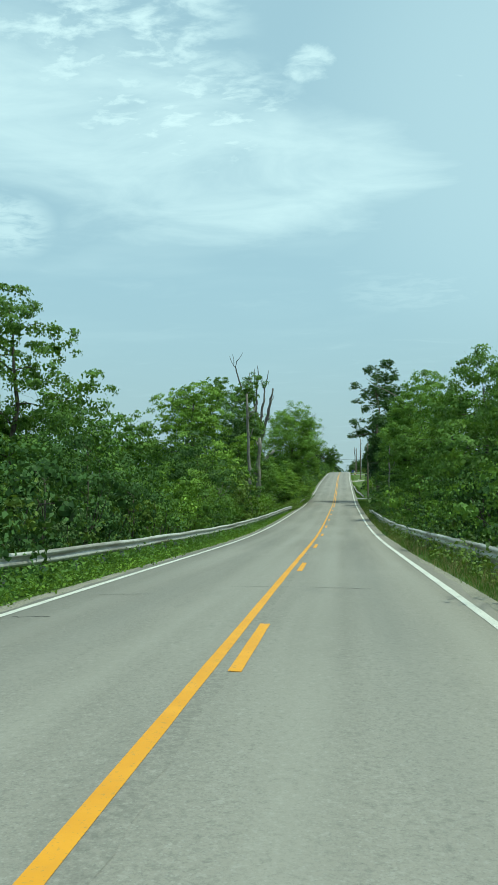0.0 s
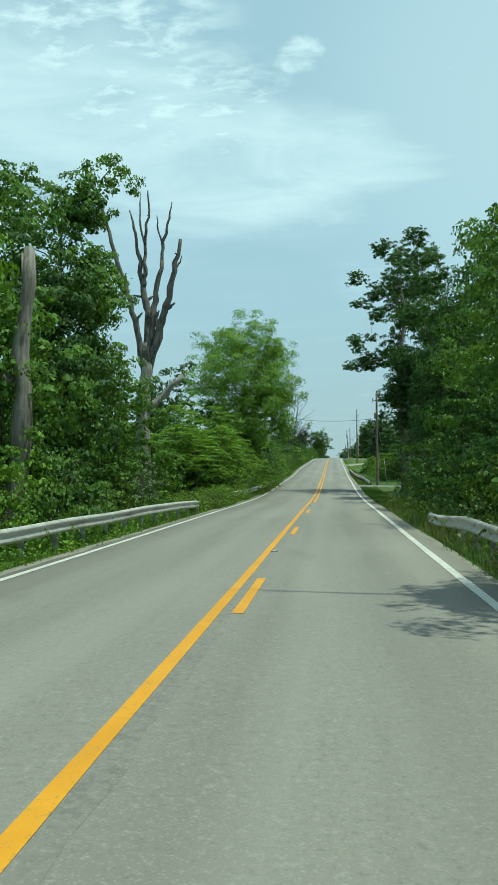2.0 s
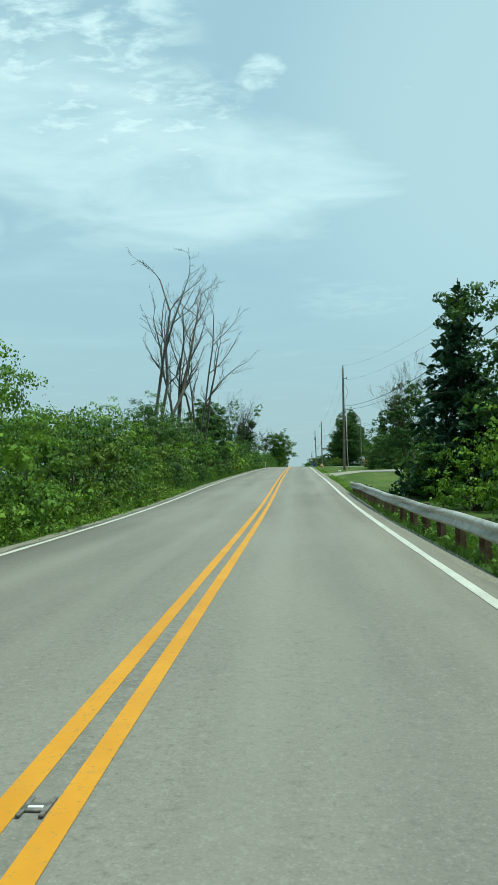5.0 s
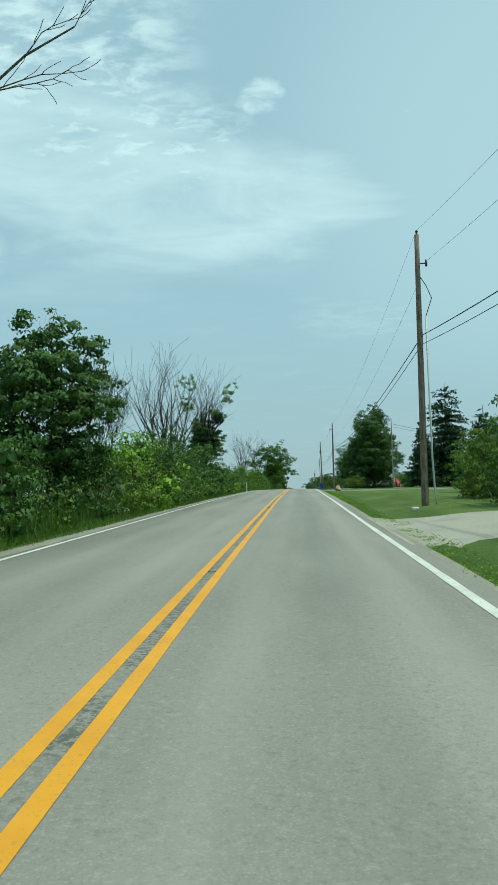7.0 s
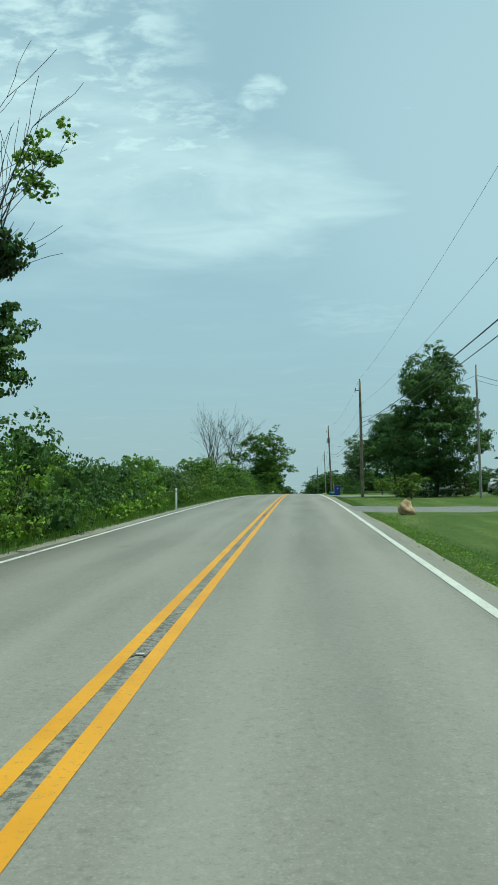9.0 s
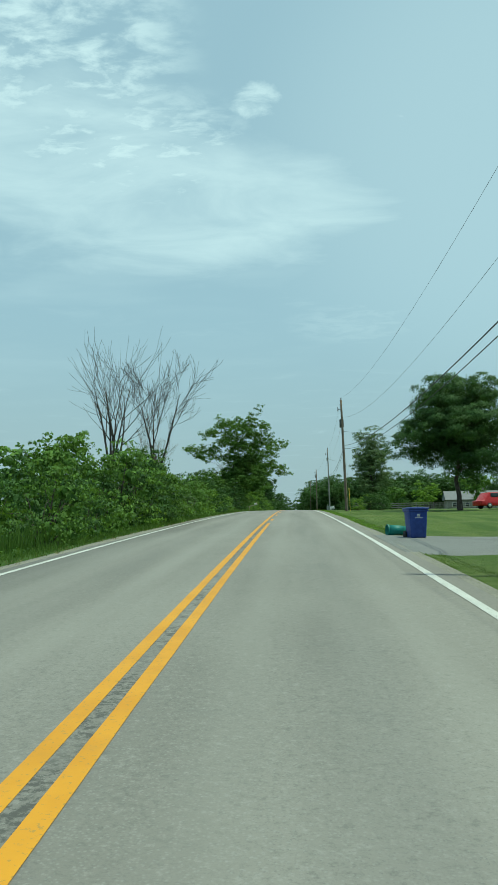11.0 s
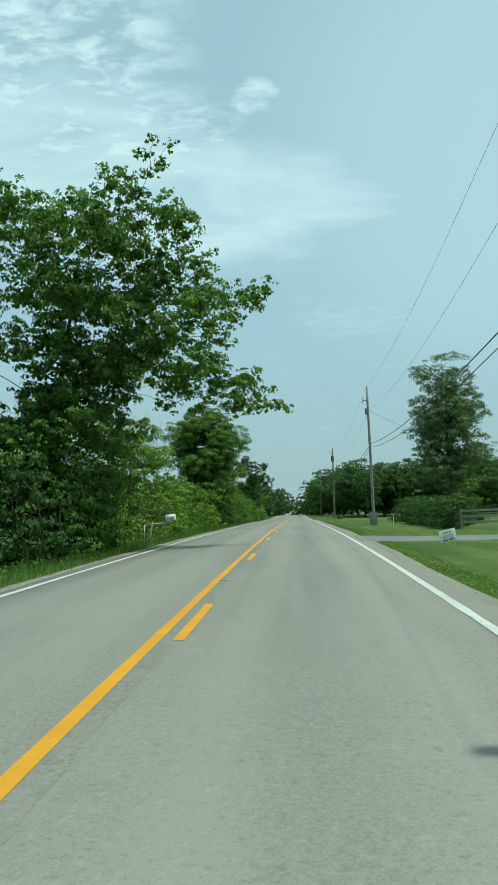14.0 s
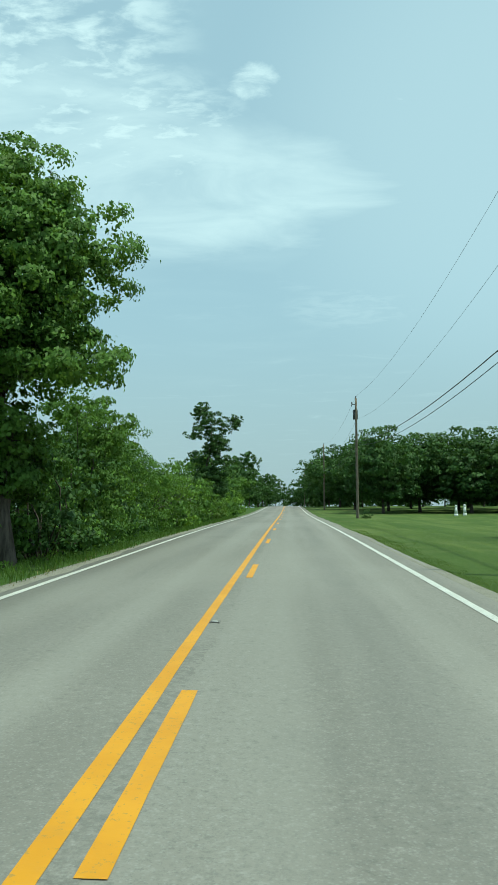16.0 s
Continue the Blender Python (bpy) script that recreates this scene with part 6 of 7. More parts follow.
# ---- hedgerow shrubs: kinds built once, copied along the verges ----
KINDS = [shrub(place(-9.0 - 0.1 * n, 118 + 0.7 * n), h, r, 200 + n, tone, leaf * 0.88, 0.66, lobes, lab, group="hedgerow shrubs") for n, (h, r, tone, leaf, lobes, lab) in enumerate((
    (3.4, 1.9, "mid", 0.14, 9, "leafy green hedgerow shrub"), (3.8, 2.0, "dark", 0.145, 9, "dense dark green hedgerow shrub"), (3.2, 2.0, "bright", 0.14, 9, "bright green hedgerow shrub"),
    (3.0, 1.8, "olive", 0.12, 9, "olive green hedgerow shrub"), (3.5, 1.8, "grey", 0.12, 9, "grey-green blossoming hedgerow shrub"), (2.2, 1.6, "mid", 0.12, 8, "low green hedgerow shrub"), (2.5, 1.5, "dark", 0.13, 14, "dense dark green clipped garden shrub"),
    (6.8, 3.2, "mid", 0.14, 13, "tall leafy green thicket shrub"), (7.4, 3.2, "dark", 0.14, 13, "tall dense dark green thicket shrub"), (6.6, 3.2, "bright", 0.14, 13, "tall bright green sumac-like shrub")))]
KINDS.append(sumac(place(-8.2, 118), 6.2, 2.9, 230, "bright green sumac thicket with drooping fronds", "sumac thickets"))
rr = random.Random(21)


def plant(s, y, q, kind=None, wide=1.0):
    kind = kind if kind is not None else rr.choices(range(6), (5, 6, 3, 1.5, 2.2, 2))[0]
    if q > 1.5 and kind in (0, 1, 2):
        kind, q = kind + 7, q * 0.5
    k = KINDS[kind]
    return copy_thing(k, Matrix.Translation(place(s, y, -0.05)) @ Matrix.Rotation(rr.uniform(0, 6.28), 4, "Z") @ Matrix.Diagonal((q * wide, q * wide, q, 1)))


def hedge_height(y):
    return float(np.interp(y, [0, 40, 70, 92, 99, 112, 119, 128, 150, 180, 215, 235, 262, 285, 305, 335, 352, 372, 400, 410, 424, 440, 470, 500, 560],
                           [4.8, 5.6, 6.4, 6.0, 3.0, 2.9, 4.0, 4.6, 5.8, 5.4, 5.0, 4.6, 4.4, 4.2, 3.4, 2.9, 3.6, 3.4, 3.2, 2.0, 1.9, 3.6, 4.4, 5.2, 4.2]))


def brush(name, spots, tone, leaf, label, seed):
    """Undergrowth behind and below the shrubs, too tangled to count: spots of (s, y, height, radius)."""
    rng = np.random.default_rng(seed)
    cs, ss = [], []
    for s, y, h, r in spots:
        p = place(s, y)
        for k in range(5):
            q = r * rng.uniform(0.42, 0.6)
            cs.append((p.x + rng.normal() * r * 0.45, p.y + rng.normal() * r * 0.5, p.z + max(q * 0.5, h * rng.uniform(0.15, 0.95) - q * 0.6))), ss.append(q)
    q, facing = foliage(rng, np.array(cs), np.array(ss), leaf, 0.5, 11)
    whole(name, quads_mesh(name, q, LEAF[tone], facing), LEAF[tone], label, "undergrowth", kind="stuff")


spots = {"mid": [], "dark": [], "olive": [], "bright": []}
y = 8.0
while y < 575:
    h = hedge_height(y)
    s = -8.3 if y < 120 else -7.2 if y < 194 else -8.3 if y < 238 else -7.3 if y < 300 else -7.4
    if 418 < y < 446:
        h *= 0.75
    if 472 < y < 482 or 390 < y < 398 or 413 < y < 427:
        y += 3
        continue
    plant(s + rr.uniform(-0.6, 0.6), y, h / 3.4 * rr.uniform(0.62, 1.18), None, 0.95)
    if rr.random() < (0.8 if y < 200 else 0.3):
        spots[rr.choice(("mid", "olive", "bright", "mid"))].append((s + 1.3 + rr.uniform(-0.3, 0.3), y + 1.4, h * rr.uniform(0.34, 0.6), 1.1))
    if rr.random() < 0.9:
        spots[rr.choice(("mid", "dark", "dark"))].append((s - 3.4 + rr.uniform(-0.6, 0.6), y + 1.0, h * rr.uniform(1.0, 1.25), 2.0))
    y += rr.uniform(2.7, 3.7)
y = 6.0
while y < 112:
    spots[rr.choice(("mid", "olive"))].append((6.4 + rr.uniform(-0.3, 0.5), y, rr.uniform(1.6, 2.6), 1.1))
    spots["dark"].append((11.5 + rr.uniform(-0.6, 0.6), y + 1.0, rr.uniform(4.5, 7), 2.2))
    y += rr.uniform(2.4, 3.2)
for n, (tone, rows_) in enumerate(spots.items()):
    brush("brush", rows_, tone, 0.2 if tone == "dark" else 0.14, {"mid": "tangled green undergrowth in the hedgerow", "dark": "dark green thicket behind the hedgerow", "olive": "olive green tangled undergrowth", "bright": "bright green creepers and saplings"}[tone], 300 + n)
plant(-8.5, 53.5, 1.75, 2)                                   # the bright bush on the bank
for s, y, q in ((-8.6, 116, 1.1), (-5.8, 120.5, 0.9), (-5.8, 136, 0.8), (-6.4, 79, 0.9), (-6.2, 84, 0.9), (-7.4, 105, 0.5), (-7.0, 109.5, 0.45)):
    plant(s, y, q, 2, 0.85)
for s, y, q in ((-7.3, 122.5, 1.22), (-9.8, 120.5, 1.4), (-6.9, 127.5, 1.0), (-6.4, 132, 0.78), (-8.6, 131, 1.15), (-9.6, 126.5, 1.4)):
    plant(s, y, q, 10, 0.9)
plant(7.7, 115.5, 0.95, 8, 0.72)
plant(6.9, 121.0, 0.8, 8, 0.6)
plant(6.4, 104.5, 0.75, 2)
plant(6.3, 108, 0.7, 0)
plant(8.0, 119.5, 0.85, 8, 0.62)                              # dark thicket before the oak
for s, y, q, k in ((-4.9, 107, 0.42, 3), (-4.8, 109.2, 0.46, 2), (-4.85, 111.4, 0.4, 3), (-4.8, 113.3, 0.38, 2), (-5.0, 120.5, 0.5, 2), (-5.1, 124, 0.5, 4), (-5.0, 122.2, 0.4, 3), (-4.75, 131, 0.42, 0), (-4.7, 134.5, 0.5, 3), (-4.75, 137, 0.42, 5), (-4.7, 142, 0.5, 2), (-4.7, 146, 0.55, 0), (-4.75, 149, 0.5, 5)):
    plant(s, y, q, k)                                        # weeds over the guardrail
for s, y, q, k in ((-6.5, 486, 0.92, 7), (-8.2, 479.5, 0.85, 8), (-7.2, 493, 0.72, 8), (-7.0, 499, 0.6, 7)):
    plant(s, y, q, k, 0.72)                                  # the tall bushes past the maple
for s, y, q, k in ((-6.4, 504, 1.15, 2), (-6.6, 510, 1.2, 0), (-6.6, 516, 1.0, 1), (-7.3, 357.5, 1.4, 0), (-7.1, 361, 1.35, 1), (-6.7, 364, 1.1, 0), (-6.9, 367.5, 1.1, 1), (-6.4, 372, 0.9, 0), (-6.4, 481, 1.1, 1), (-7.0, 484, 1.3, 1), (-6.9, 428, 1.1, 1), (-7.2, 434, 1.2, 1), (-8.8, 431, 1.3, 0), (-8.6, 426, 1.1, 1), (-9.0, 437, 1.3, 0), (-6.9, 254.5, 1.25, 1), (-7.0, 258.2, 1.3, 4), (-7.2, 262, 1.3, 1), (-8.4, 256.5, 1.5, 6), (-8.4, 261, 1.5, 1), (-7.0, 272, 1.25, 1), (-6.9, 276.8, 1.15, 1), (-7.2, 363, 1.2, 1), (-7.3, 400, 0.95, 2), (-6.9, 404, 0.9, 1), (-6.5, 410.3, 0.78, 2), (-7.9, 411.5, 0.85, 0), (-7.0, 394.5, 1.5, 6), (-8.6, 393, 1.3, 1), (-7.0, 389, 1.0, 2), (-7.4, 385, 1.1, 0)):
    plant(s, y, q, k)
y = 6.0
while y < 112:                                               # the bank on the right
    plant(7.0 + rr.uniform(-0.5, 0.6), y, rr.uniform(0.95, 1.3), None, 1.0)
    plant(9.6 + rr.uniform(-0.6, 0.6), y + 1.2, rr.uniform(1.4, 2.0), None, 0.9)
    y += rr.uniform(2.6, 3.6)
for s, y, q, k in ((8.2, 176, 1.15, 2), (7.6, 182, 0.9, 2), (9.4, 170, 1.2, 2), (7.4, 162, 0.8, 5), (12.8, 168, 1.5, 1), (15, 160, 1.8, 1), (8.0, 190, 0.9, 0), (8.4, 198, 0.8, 3), (13, 150, 1.5, 1), (15, 153, 1.8, 1), (14, 172, 1.6, 1), (9.2, 167, 1.2, 1), (11.2, 171, 1.5, 1), (7.8, 171, 0.9, 2), (9.8, 178, 1.4, 1), (12.2, 182, 1.5, 1)):
    plant(s, y, q, k)
for n in range(12):                                          # clipped dark hedge beside the lawn
    plant(11.9 - n * 0.05, 476 - n * 2.05, 0.8 + 0.06 * (n % 3), 6, 1.1)
for n in range(5):
    plant(13.0 + n * 1.1, 486 + n * 0.3, 1.05, 6, 1.1)
for s, y, q, k in ((12.5, 433.6, 0.8, 2), (13.9, 432.4, 0.9, 1), (16, 470, 0.8, 1), (8.9, 411, 0.5, 2), (10.4, 413, 0.85, 6), (11.9, 414, 0.75, 6), (27, 500, 0.9, 1), (30, 505, 0.9, 2), (24, 520, 1.0, 2), (12, 352, 0.4, 3), (18, 330, 0.5, 1), (24, 342, 0.7, 1), (8.4, 533, 0.3, 1), (21, 497, 0.7, 1), (12.0, 331, 0.8, 6), (14.2, 331.5, 0.85, 6), (10.6, 333, 0.7, 6), (15.8, 333, 0.8, 6)):
    plant(s, y, q, k)


# ---- verge plants: too many to count ----
def blades(rng, x, y, z, low, high, lean=0.35, width=0.012, per=4):
    """Narrow grass blades round the given spots, an array (n, 4, 3)."""
    n = len(x) * per
    px, py, pz = (np.repeat(v, per) for v in (x, y, z))
    p = np.stack([px + rng.normal(size=n) * 0.05, py + rng.normal(size=n) * 0.05, pz - 0.02], 1)
    a = rng.uniform(0, 6.28, n)
    h = rng.uniform(low, high, n)[:, None]
    side = np.stack([np.cos(a), np.sin(a), 0 * a], 1) * width
    tip = np.stack([rng.normal(size=n) * lean, rng.normal(size=n) * lean, np.ones(n)], 1)
    mid = p + tip * h * np.array([0.35, 0.35, 0.6])
    return np.stack([p - side, mid - side * 0.8, p + tip * h, mid + side * 0.8], 1)


def verge(rng, n, y0, y1, side, a, b):
    """Random spots between a and b metres outside the edge line."""
    y = rng.uniform(y0, y1, n)
    base = line_r(y) if side > 0 else -line_l(y)
    s = (base + a + (b - a) * rng.uniform(0, 1, n) ** 1.2) * side
    x = road_x(y) + s
    return x, y, land(x, y)


def stuff(name, corners, material, label):
    return whole(name, quads_mesh(name, corners, material), material, label, "grass", kind="stuff")


def clear(spots):
    """Spots that lie on no driveway."""
    x, y, z = spots
    ok = np.ones(len(y), bool)
    for a, b in ((143.5, 150), (225, 241), (300, 309.5), (340, 352), (434, 446), (472, 483)):
        ok &= (y < a) | (y > b)
    return x[ok], y[ok], z[ok]


rg = np.random.default_rng(77)
stuff("verge_grass", np.concatenate([
    blades(rg, *verge(rg, 11000, 0, 330, -1, 0.55, 3.4), 0.12, 0.34, 0.35, 0.012),
    blades(rg, *verge(rg, 7000, 330, 540, -1, 0.6, 3.4), 0.12, 0.34, 0.35, 0.012),
    blades(rg, *verge(rg, 5000, 0, 112, 1, 0.55, 3.4), 0.12, 0.36, 0.35, 0.012),
    blades(rg, *clear(verge(rg, 4500, 112, 200, 1, 0.6, 1.6)), 0.08, 0.2, 0.4, 0.012)]), GRASS, "uneven green verge grass beside the road")
stuff("tall_grass", blades(rg, *verge(rg, 2600, 200, 345, -1, 1.7, 3.0), 0.4, 1.1, 0.16, 0.02, 4), GRASS, "tall reedy grass along the hedgerow")
stuff("lawn_grass", np.concatenate([
    blades(rg, *verge(rg, 9000, 196, 345, 1, 0.55, 1.3), 0.02, 0.07, 0.9, 0.006, 6),
    blades(rg, *verge(rg, 9000, 345, 500, 1, 0.8, 1.5), 0.02, 0.07, 0.9, 0.006, 6),
    blades(rg, *verge(rg, 3500, 112, 145, 1, 0.7, 2.2), 0.05, 0.16, 0.7, 0.009, 5)]), LAWNBLADE, "short mown lawn grass")
stuff("lawn_tufts", np.concatenate([
    blades(rg, *clear(verge(rg, 9000, 196, 345, 1, 1.2, 5.0)), 0.02, 0.06, 0.9, 0.006, 4),
    blades(rg, *clear(verge(rg, 9000, 345, 540, 1, 1.3, 5.5)), 0.02, 0.06, 0.9, 0.006, 4)]), LAWNBLADE, "uneven tufts in the mown lawn")
stuff("dry_grass", np.concatenate([
    blades(rg, *verge(rg, 900, 5, 110, 1, 0.5, 1.8), 0.15, 0.5, 0.3, 0.008),
    blades(rg, *verge(rg, 500, 200, 500, -1, 0.45, 1.0), 0.06, 0.16, 0.5, 0.01)]), DRYGRASS, "straw-coloured dry grass stalks")


def weeds(n, y0, y1, side, a, b, high, tone, name, label, size=0.13):
    x, y, z = verge(rg, n, y0, y1, side, a, b)
    k = 12
    h = rg.uniform(0.25, 1.0, n) * high
    c = np.stack([np.repeat(x, k), np.repeat(y, k), np.repeat(z, k)], 1)
    u = rg.uniform(0, 1, n * k)
    c += np.stack([rg.normal(size=n * k) * 0.14, rg.normal(size=n * k) * 0.14, u * np.repeat(h, k)], 1)
    nn = unit(np.array([0, 0, 0.9]) + rg.normal(size=(n * k, 3)) * 0.6)
    stuff(name, leaves(rg, c, nn, size), LEAF[tone], label)


weeds(4200, 0, 112, -1, 0.9, 3.4, 0.6, "mid", "weeds", "low green roadside weeds")
weeds(2600, 0, 200, -1, 0.5, 1.7, 0.32, "bright", "weeds", "low bright ground cover along the asphalt", 0.1)
weeds(900, 101, 124, -1, 0.7, 1.6, 1.2, "olive", "weeds", "tall olive weeds over the guardrail end")
weeds(1500, 104, 200, -1, 0.9, 3.2, 0.85, "olive", "weeds", "tall olive roadside weeds")
weeds(1100, 200, 520, -1, 1.5, 2.6, 0.38, "mid", "weeds", "low green roadside weeds")
weeds(1900, 0, 112, 1, 0.9, 3.0, 0.8, "olive", "weeds", "tall olive roadside weeds on the bank")
weeds(1200, 0, 112, 1, 1.4, 3.4, 1.1, "grey", "weeds", "tall grey-green roadside weeds on the bank")
weeds(900, 196, 298, 1, 0.6, 1.3, 0.10, "bright", "weeds", "low bright clover along the lawn edge", 0.05)
weeds(900, 352, 434, 1, 0.8, 1.4, 0.10, "bright", "weeds", "low bright clover along the lawn edge", 0.05)
weeds(300, 150, 200, 1, 0.8, 2.0, 0.35, "mid", "weeds", "low weeds under the guardrail")
weeds(700, 112, 156, -1, 0.8, 1.3, 0.8, "mid", "weeds", "leafy weeds in front of the old guardrail")


# ---- things on the lawns ----
def wheeled_bin(at, turn, material, label, fallen=False, height=1.05):
    ob = thing("wheeled_bin", at, label, "bin", "", "", turn)
    if fallen:
        ob.matrix_basis = Matrix.Translation(at + Vector((0, 0, 0.30))) @ Matrix.Rotation(turn, 4, "Z") @ Matrix.Rotation(radians(90), 4, "Y")
    h = height
    bm = bmesh.new()
    box(bm, 0, 0, h * 0.47, 0.62, 0.70, h * 0.86, 0.05)
    for v in bm.verts:
        k = 0.80 + 0.20 * max(0, min(1, v.co.z / h))
        v.co.x *= k
        v.co.y *= k
    box(bm, 0, 0, h * 0.885, 0.66, 0.74, 0.06, 0.015)
    part("body", bm, material, ob)
    bm = bmesh.new()
    box(bm, 0, 0.0, h * 0.945, 0.68, 0.78, 0.06, 0.02)
    box(bm, 0, 0.02, h * 0.98, 0.5, 0.56, 0.04, 0.018)
    part("lid", bm, material, ob)
    for s in (-1, 1):
        bm = bmesh.new()
        drum(bm, (0, 0, 0), 0.14, 0.14, 0.06, 18, Matrix.Translation((s * 0.29, 0.3, 0.14)) @ Matrix.Rotation(radians(90), 4, "Y"))
        part("wheel", bm, RUBBER, ob)
    part("handle", tubes([([(-0.22, 0.36, h * 0.9), (-0.22, 0.46, h * 0.92), (0.22, 0.46, h * 0.92), (0.22, 0.36, h * 0.9)], [0.018] * 4)], 8), material, ob)
    if not fallen:
        bm = bmesh.new()
        box(bm, 0, -0.335, h * 0.74, 0.10, 0.006, 0.09, 0.0)
        box(bm, 0, -0.328, h * 0.66, 0.26, 0.006, 0.02, 0.0)
        part("emblem", bm, CARSILVER, ob, "pale printed emblem")
    return ob


wheeled_bin(place(5.52, 346.5, 0.03), radians(8), BINBLUE, "blue plastic wheeled recycling bin on the driveway")
green = thing("waste_can", place(5.12, 348.2, 0.2), "teal plastic rubbish can lying on its side", "bin")
green.matrix_basis = green.matrix_basis @ Matrix.Rotation(radians(12), 4, "Z") @ Matrix.Rotation(radians(-88), 4, "Y")
bm = bmesh.new()
drum(bm, (0, 0, 0), 0.15, 0.185, 0.72, 24)
bmesh.ops.delete(bm, geom=[f for f in bm.faces if f.normal.z > 0.9], context="FACES_ONLY")
bmesh.ops.solidify(bm, geom=bm.faces[:], thickness=0.012)
part("body", bm, BINGREEN, green)
bm = bmesh.new()
bmesh.ops.create_cone(bm, cap_ends=False, segments=24, radius1=0.198, radius2=0.198, depth=0.05, matrix=Matrix.Translation((0, 0, 0.35)))
part("rim", bm, BINGREEN, green)

bm = bmesh.new()
bmesh.ops.create_icosphere(bm, subdivisions=4, radius=0.42)
for v in bm.verts:
    n = noise.noise(v.co * 3.1) * 0.45 + noise.noise(v.co * 8) * 0.14
    v.co *= 1 + n
    v.co.z *= 0.95 if v.co.z > 0 else 0.6
    v.co.x *= 0.78 - 0.5 * v.co.z
    v.co.y *= 0.92 - 0.4 * v.co.z
whole("boulder", bm, STONE, "tan rounded boulder beside a driveway", "rock", at=place(6.05, 298.5, 0.22))

# mailbox on a leaning arm
mb = thing("mailbox", place(-5.6, 440.2), "white mailbox on a leaning wooden post and arm", "mailbox")
part("post", tubes([([(0.15, 0, -0.3), (0.35, 0, 0.95)], [0.045, 0.045])], 8), OLDWOOD, mb)
part("brace", tubes([([(-0.1, 0.05, -0.3), (-0.02, 0.03, 0.85)], [0.02, 0.02])], 6), WHITEPAINT, mb)
part("arm", tubes([([(0.02, 0, 0.80), (0.62, 0, 0.88), (1.25, 0, 0.98)], [0.045, 0.045, 0.04])], 8), OLDWOOD, mb)
bm = bmesh.new()
box(bm, 0, 0, 0, 0.46, 0.24, 0.19, 0.02)
drum(bm, (0, 0, 0), 0.12, 0.12, 0.455, 20, Matrix.Translation((0, 0, 0.075)) @ Matrix.Rotation(radians(90), 4, "Y"))
body = part("box", bm, WHITEPAINT, mb, "white metal box", Matrix.Translation((1.22, 0, 1.12)) @ Matrix.Rotation(radians(-7), 4, "Y"))
bm = bmesh.new()
for dx in (-0.12, -0.06, 0.0, 0.06, 0.12):
    box(bm, dx, -0.1225, 0.0, 0.035, 0.004, 0.08)
part("number_bars", bm, INK, body, "dark illegible marks")
bm = bmesh.new()
box(bm, 0.14, -0.13, 0.12, 0.02, 0.01, 0.16)
part("flag", bm, LAMPRED, body)


def marker_post(s, y, h, label, top=None):
    ob = thing("marker_post", place(s, y), label, "marker post")
    bm = bmesh.new()
    box(bm, 0, 0, h / 2 - 0.1, 0.09, 0.03, h + 0.2, 0.008)
    part("post", bm, WHITEPAINT, ob)
    bm = bmesh.new()
    box(bm, 0, -0.018, h - 0.12, 0.07, 0.006, 0.14)
    part("reflector", bm, top or CARSILVER, ob)
    return ob


marker_post(-4.75, 305.5, 1.15, "slim white roadside delineator post")
reflector = thing("driveway_marker", place(6.9, 447.5), "thin wire driveway marker with a round reflector", "marker post")
part("rod", tubes([([(0, 0, -0.2), (0.03, 0, 0.9)], [0.012, 0.012])], 6), CONDUIT, reflector)
bm = bmesh.new()
drum(bm, (0.03, 0, 0.94), 0.06, 0.06, 0.02, 16, Matrix())
part("disc", bm, WHITEPAINT, reflector)

ys_ = thing("yard_sign", place(7.0, 431.7), "small white lawn sign offering eggs, tilted on wire legs", "sign", turn=radians(12))
ys_.matrix_basis = ys_.matrix_basis @ Matrix.Rotation(radians(-12), 4, "Y")
bm = bmesh.new()
box(bm, 0, 0, 0.36, 0.62, 0.012, 0.42, 0.003)
board = part("board", bm, WHITEPAINT, ys_)
for x_ in (-0.2, 0.2):
    part("leg", tubes([([(x_, 0.012, -0.2), (x_, 0.012, 0.45)], [0.006, 0.006])], 6), GALV, ys_)
bm = bmesh.new()
for x_, w_ in ((-0.13, 0.17), (0.10, 0.22)):
    box(bm, x_, -0.0085, 0.215, w_, 0.004, 0.05)
part("text_bars", bm, DARKSTEEL, board, "dark illegible line")


def lettering(words, height, material, parent, at):
    cu = bpy.data.curves.new("lettering", "FONT")
    cu.body, cu.size, cu.align_x, cu.extrude = words, height * 1.38, "CENTER", 0.002
    tmp = new("lettering", cu)
    me = bpy.data.meshes.new_from_object(tmp.evaluated_get(bpy.context.evaluated_depsgraph_get()))
    bpy.data.objects.remove(tmp)
    me.materials.clear()
    me.materials.append(material)
    return part("lettering", me, material, parent, "dark printed word", at, True)


for words_, z_, size_ in (("DUCK", 0.44, 0.085), ("EGGS", 0.275, 0.12)):
    lettering(words_, size_, DARKSTEEL, board, Matrix.Translation((0, -0.009, z_)) @ Matrix.Rotation(radians(90), 4, "X"))

bx = thing("pedestal_box", place(8.0, 470.6), "grey-green metal cabinet beside the pole", "utility box")
bm = bmesh.new()
box(bm, 0, 0, 0.5, 0.62, 0.5, 1.1, 0.03)
part("body", bm, GREYBOX, bx)
bm = bmesh.new()
box(bm, 0, 0, 1.07, 0.68, 0.56, 0.06, 0.02)
part("lid", bm, GREYBOX, bx)
whole("marker_stone", box(bmesh.new(), 0, 0, 0.05, 0.3, 0.16, 0.16, 0.04), WHITEPAINT, "small white stone at the foot of a pole", "stone", at=place(6.3, 242.5))
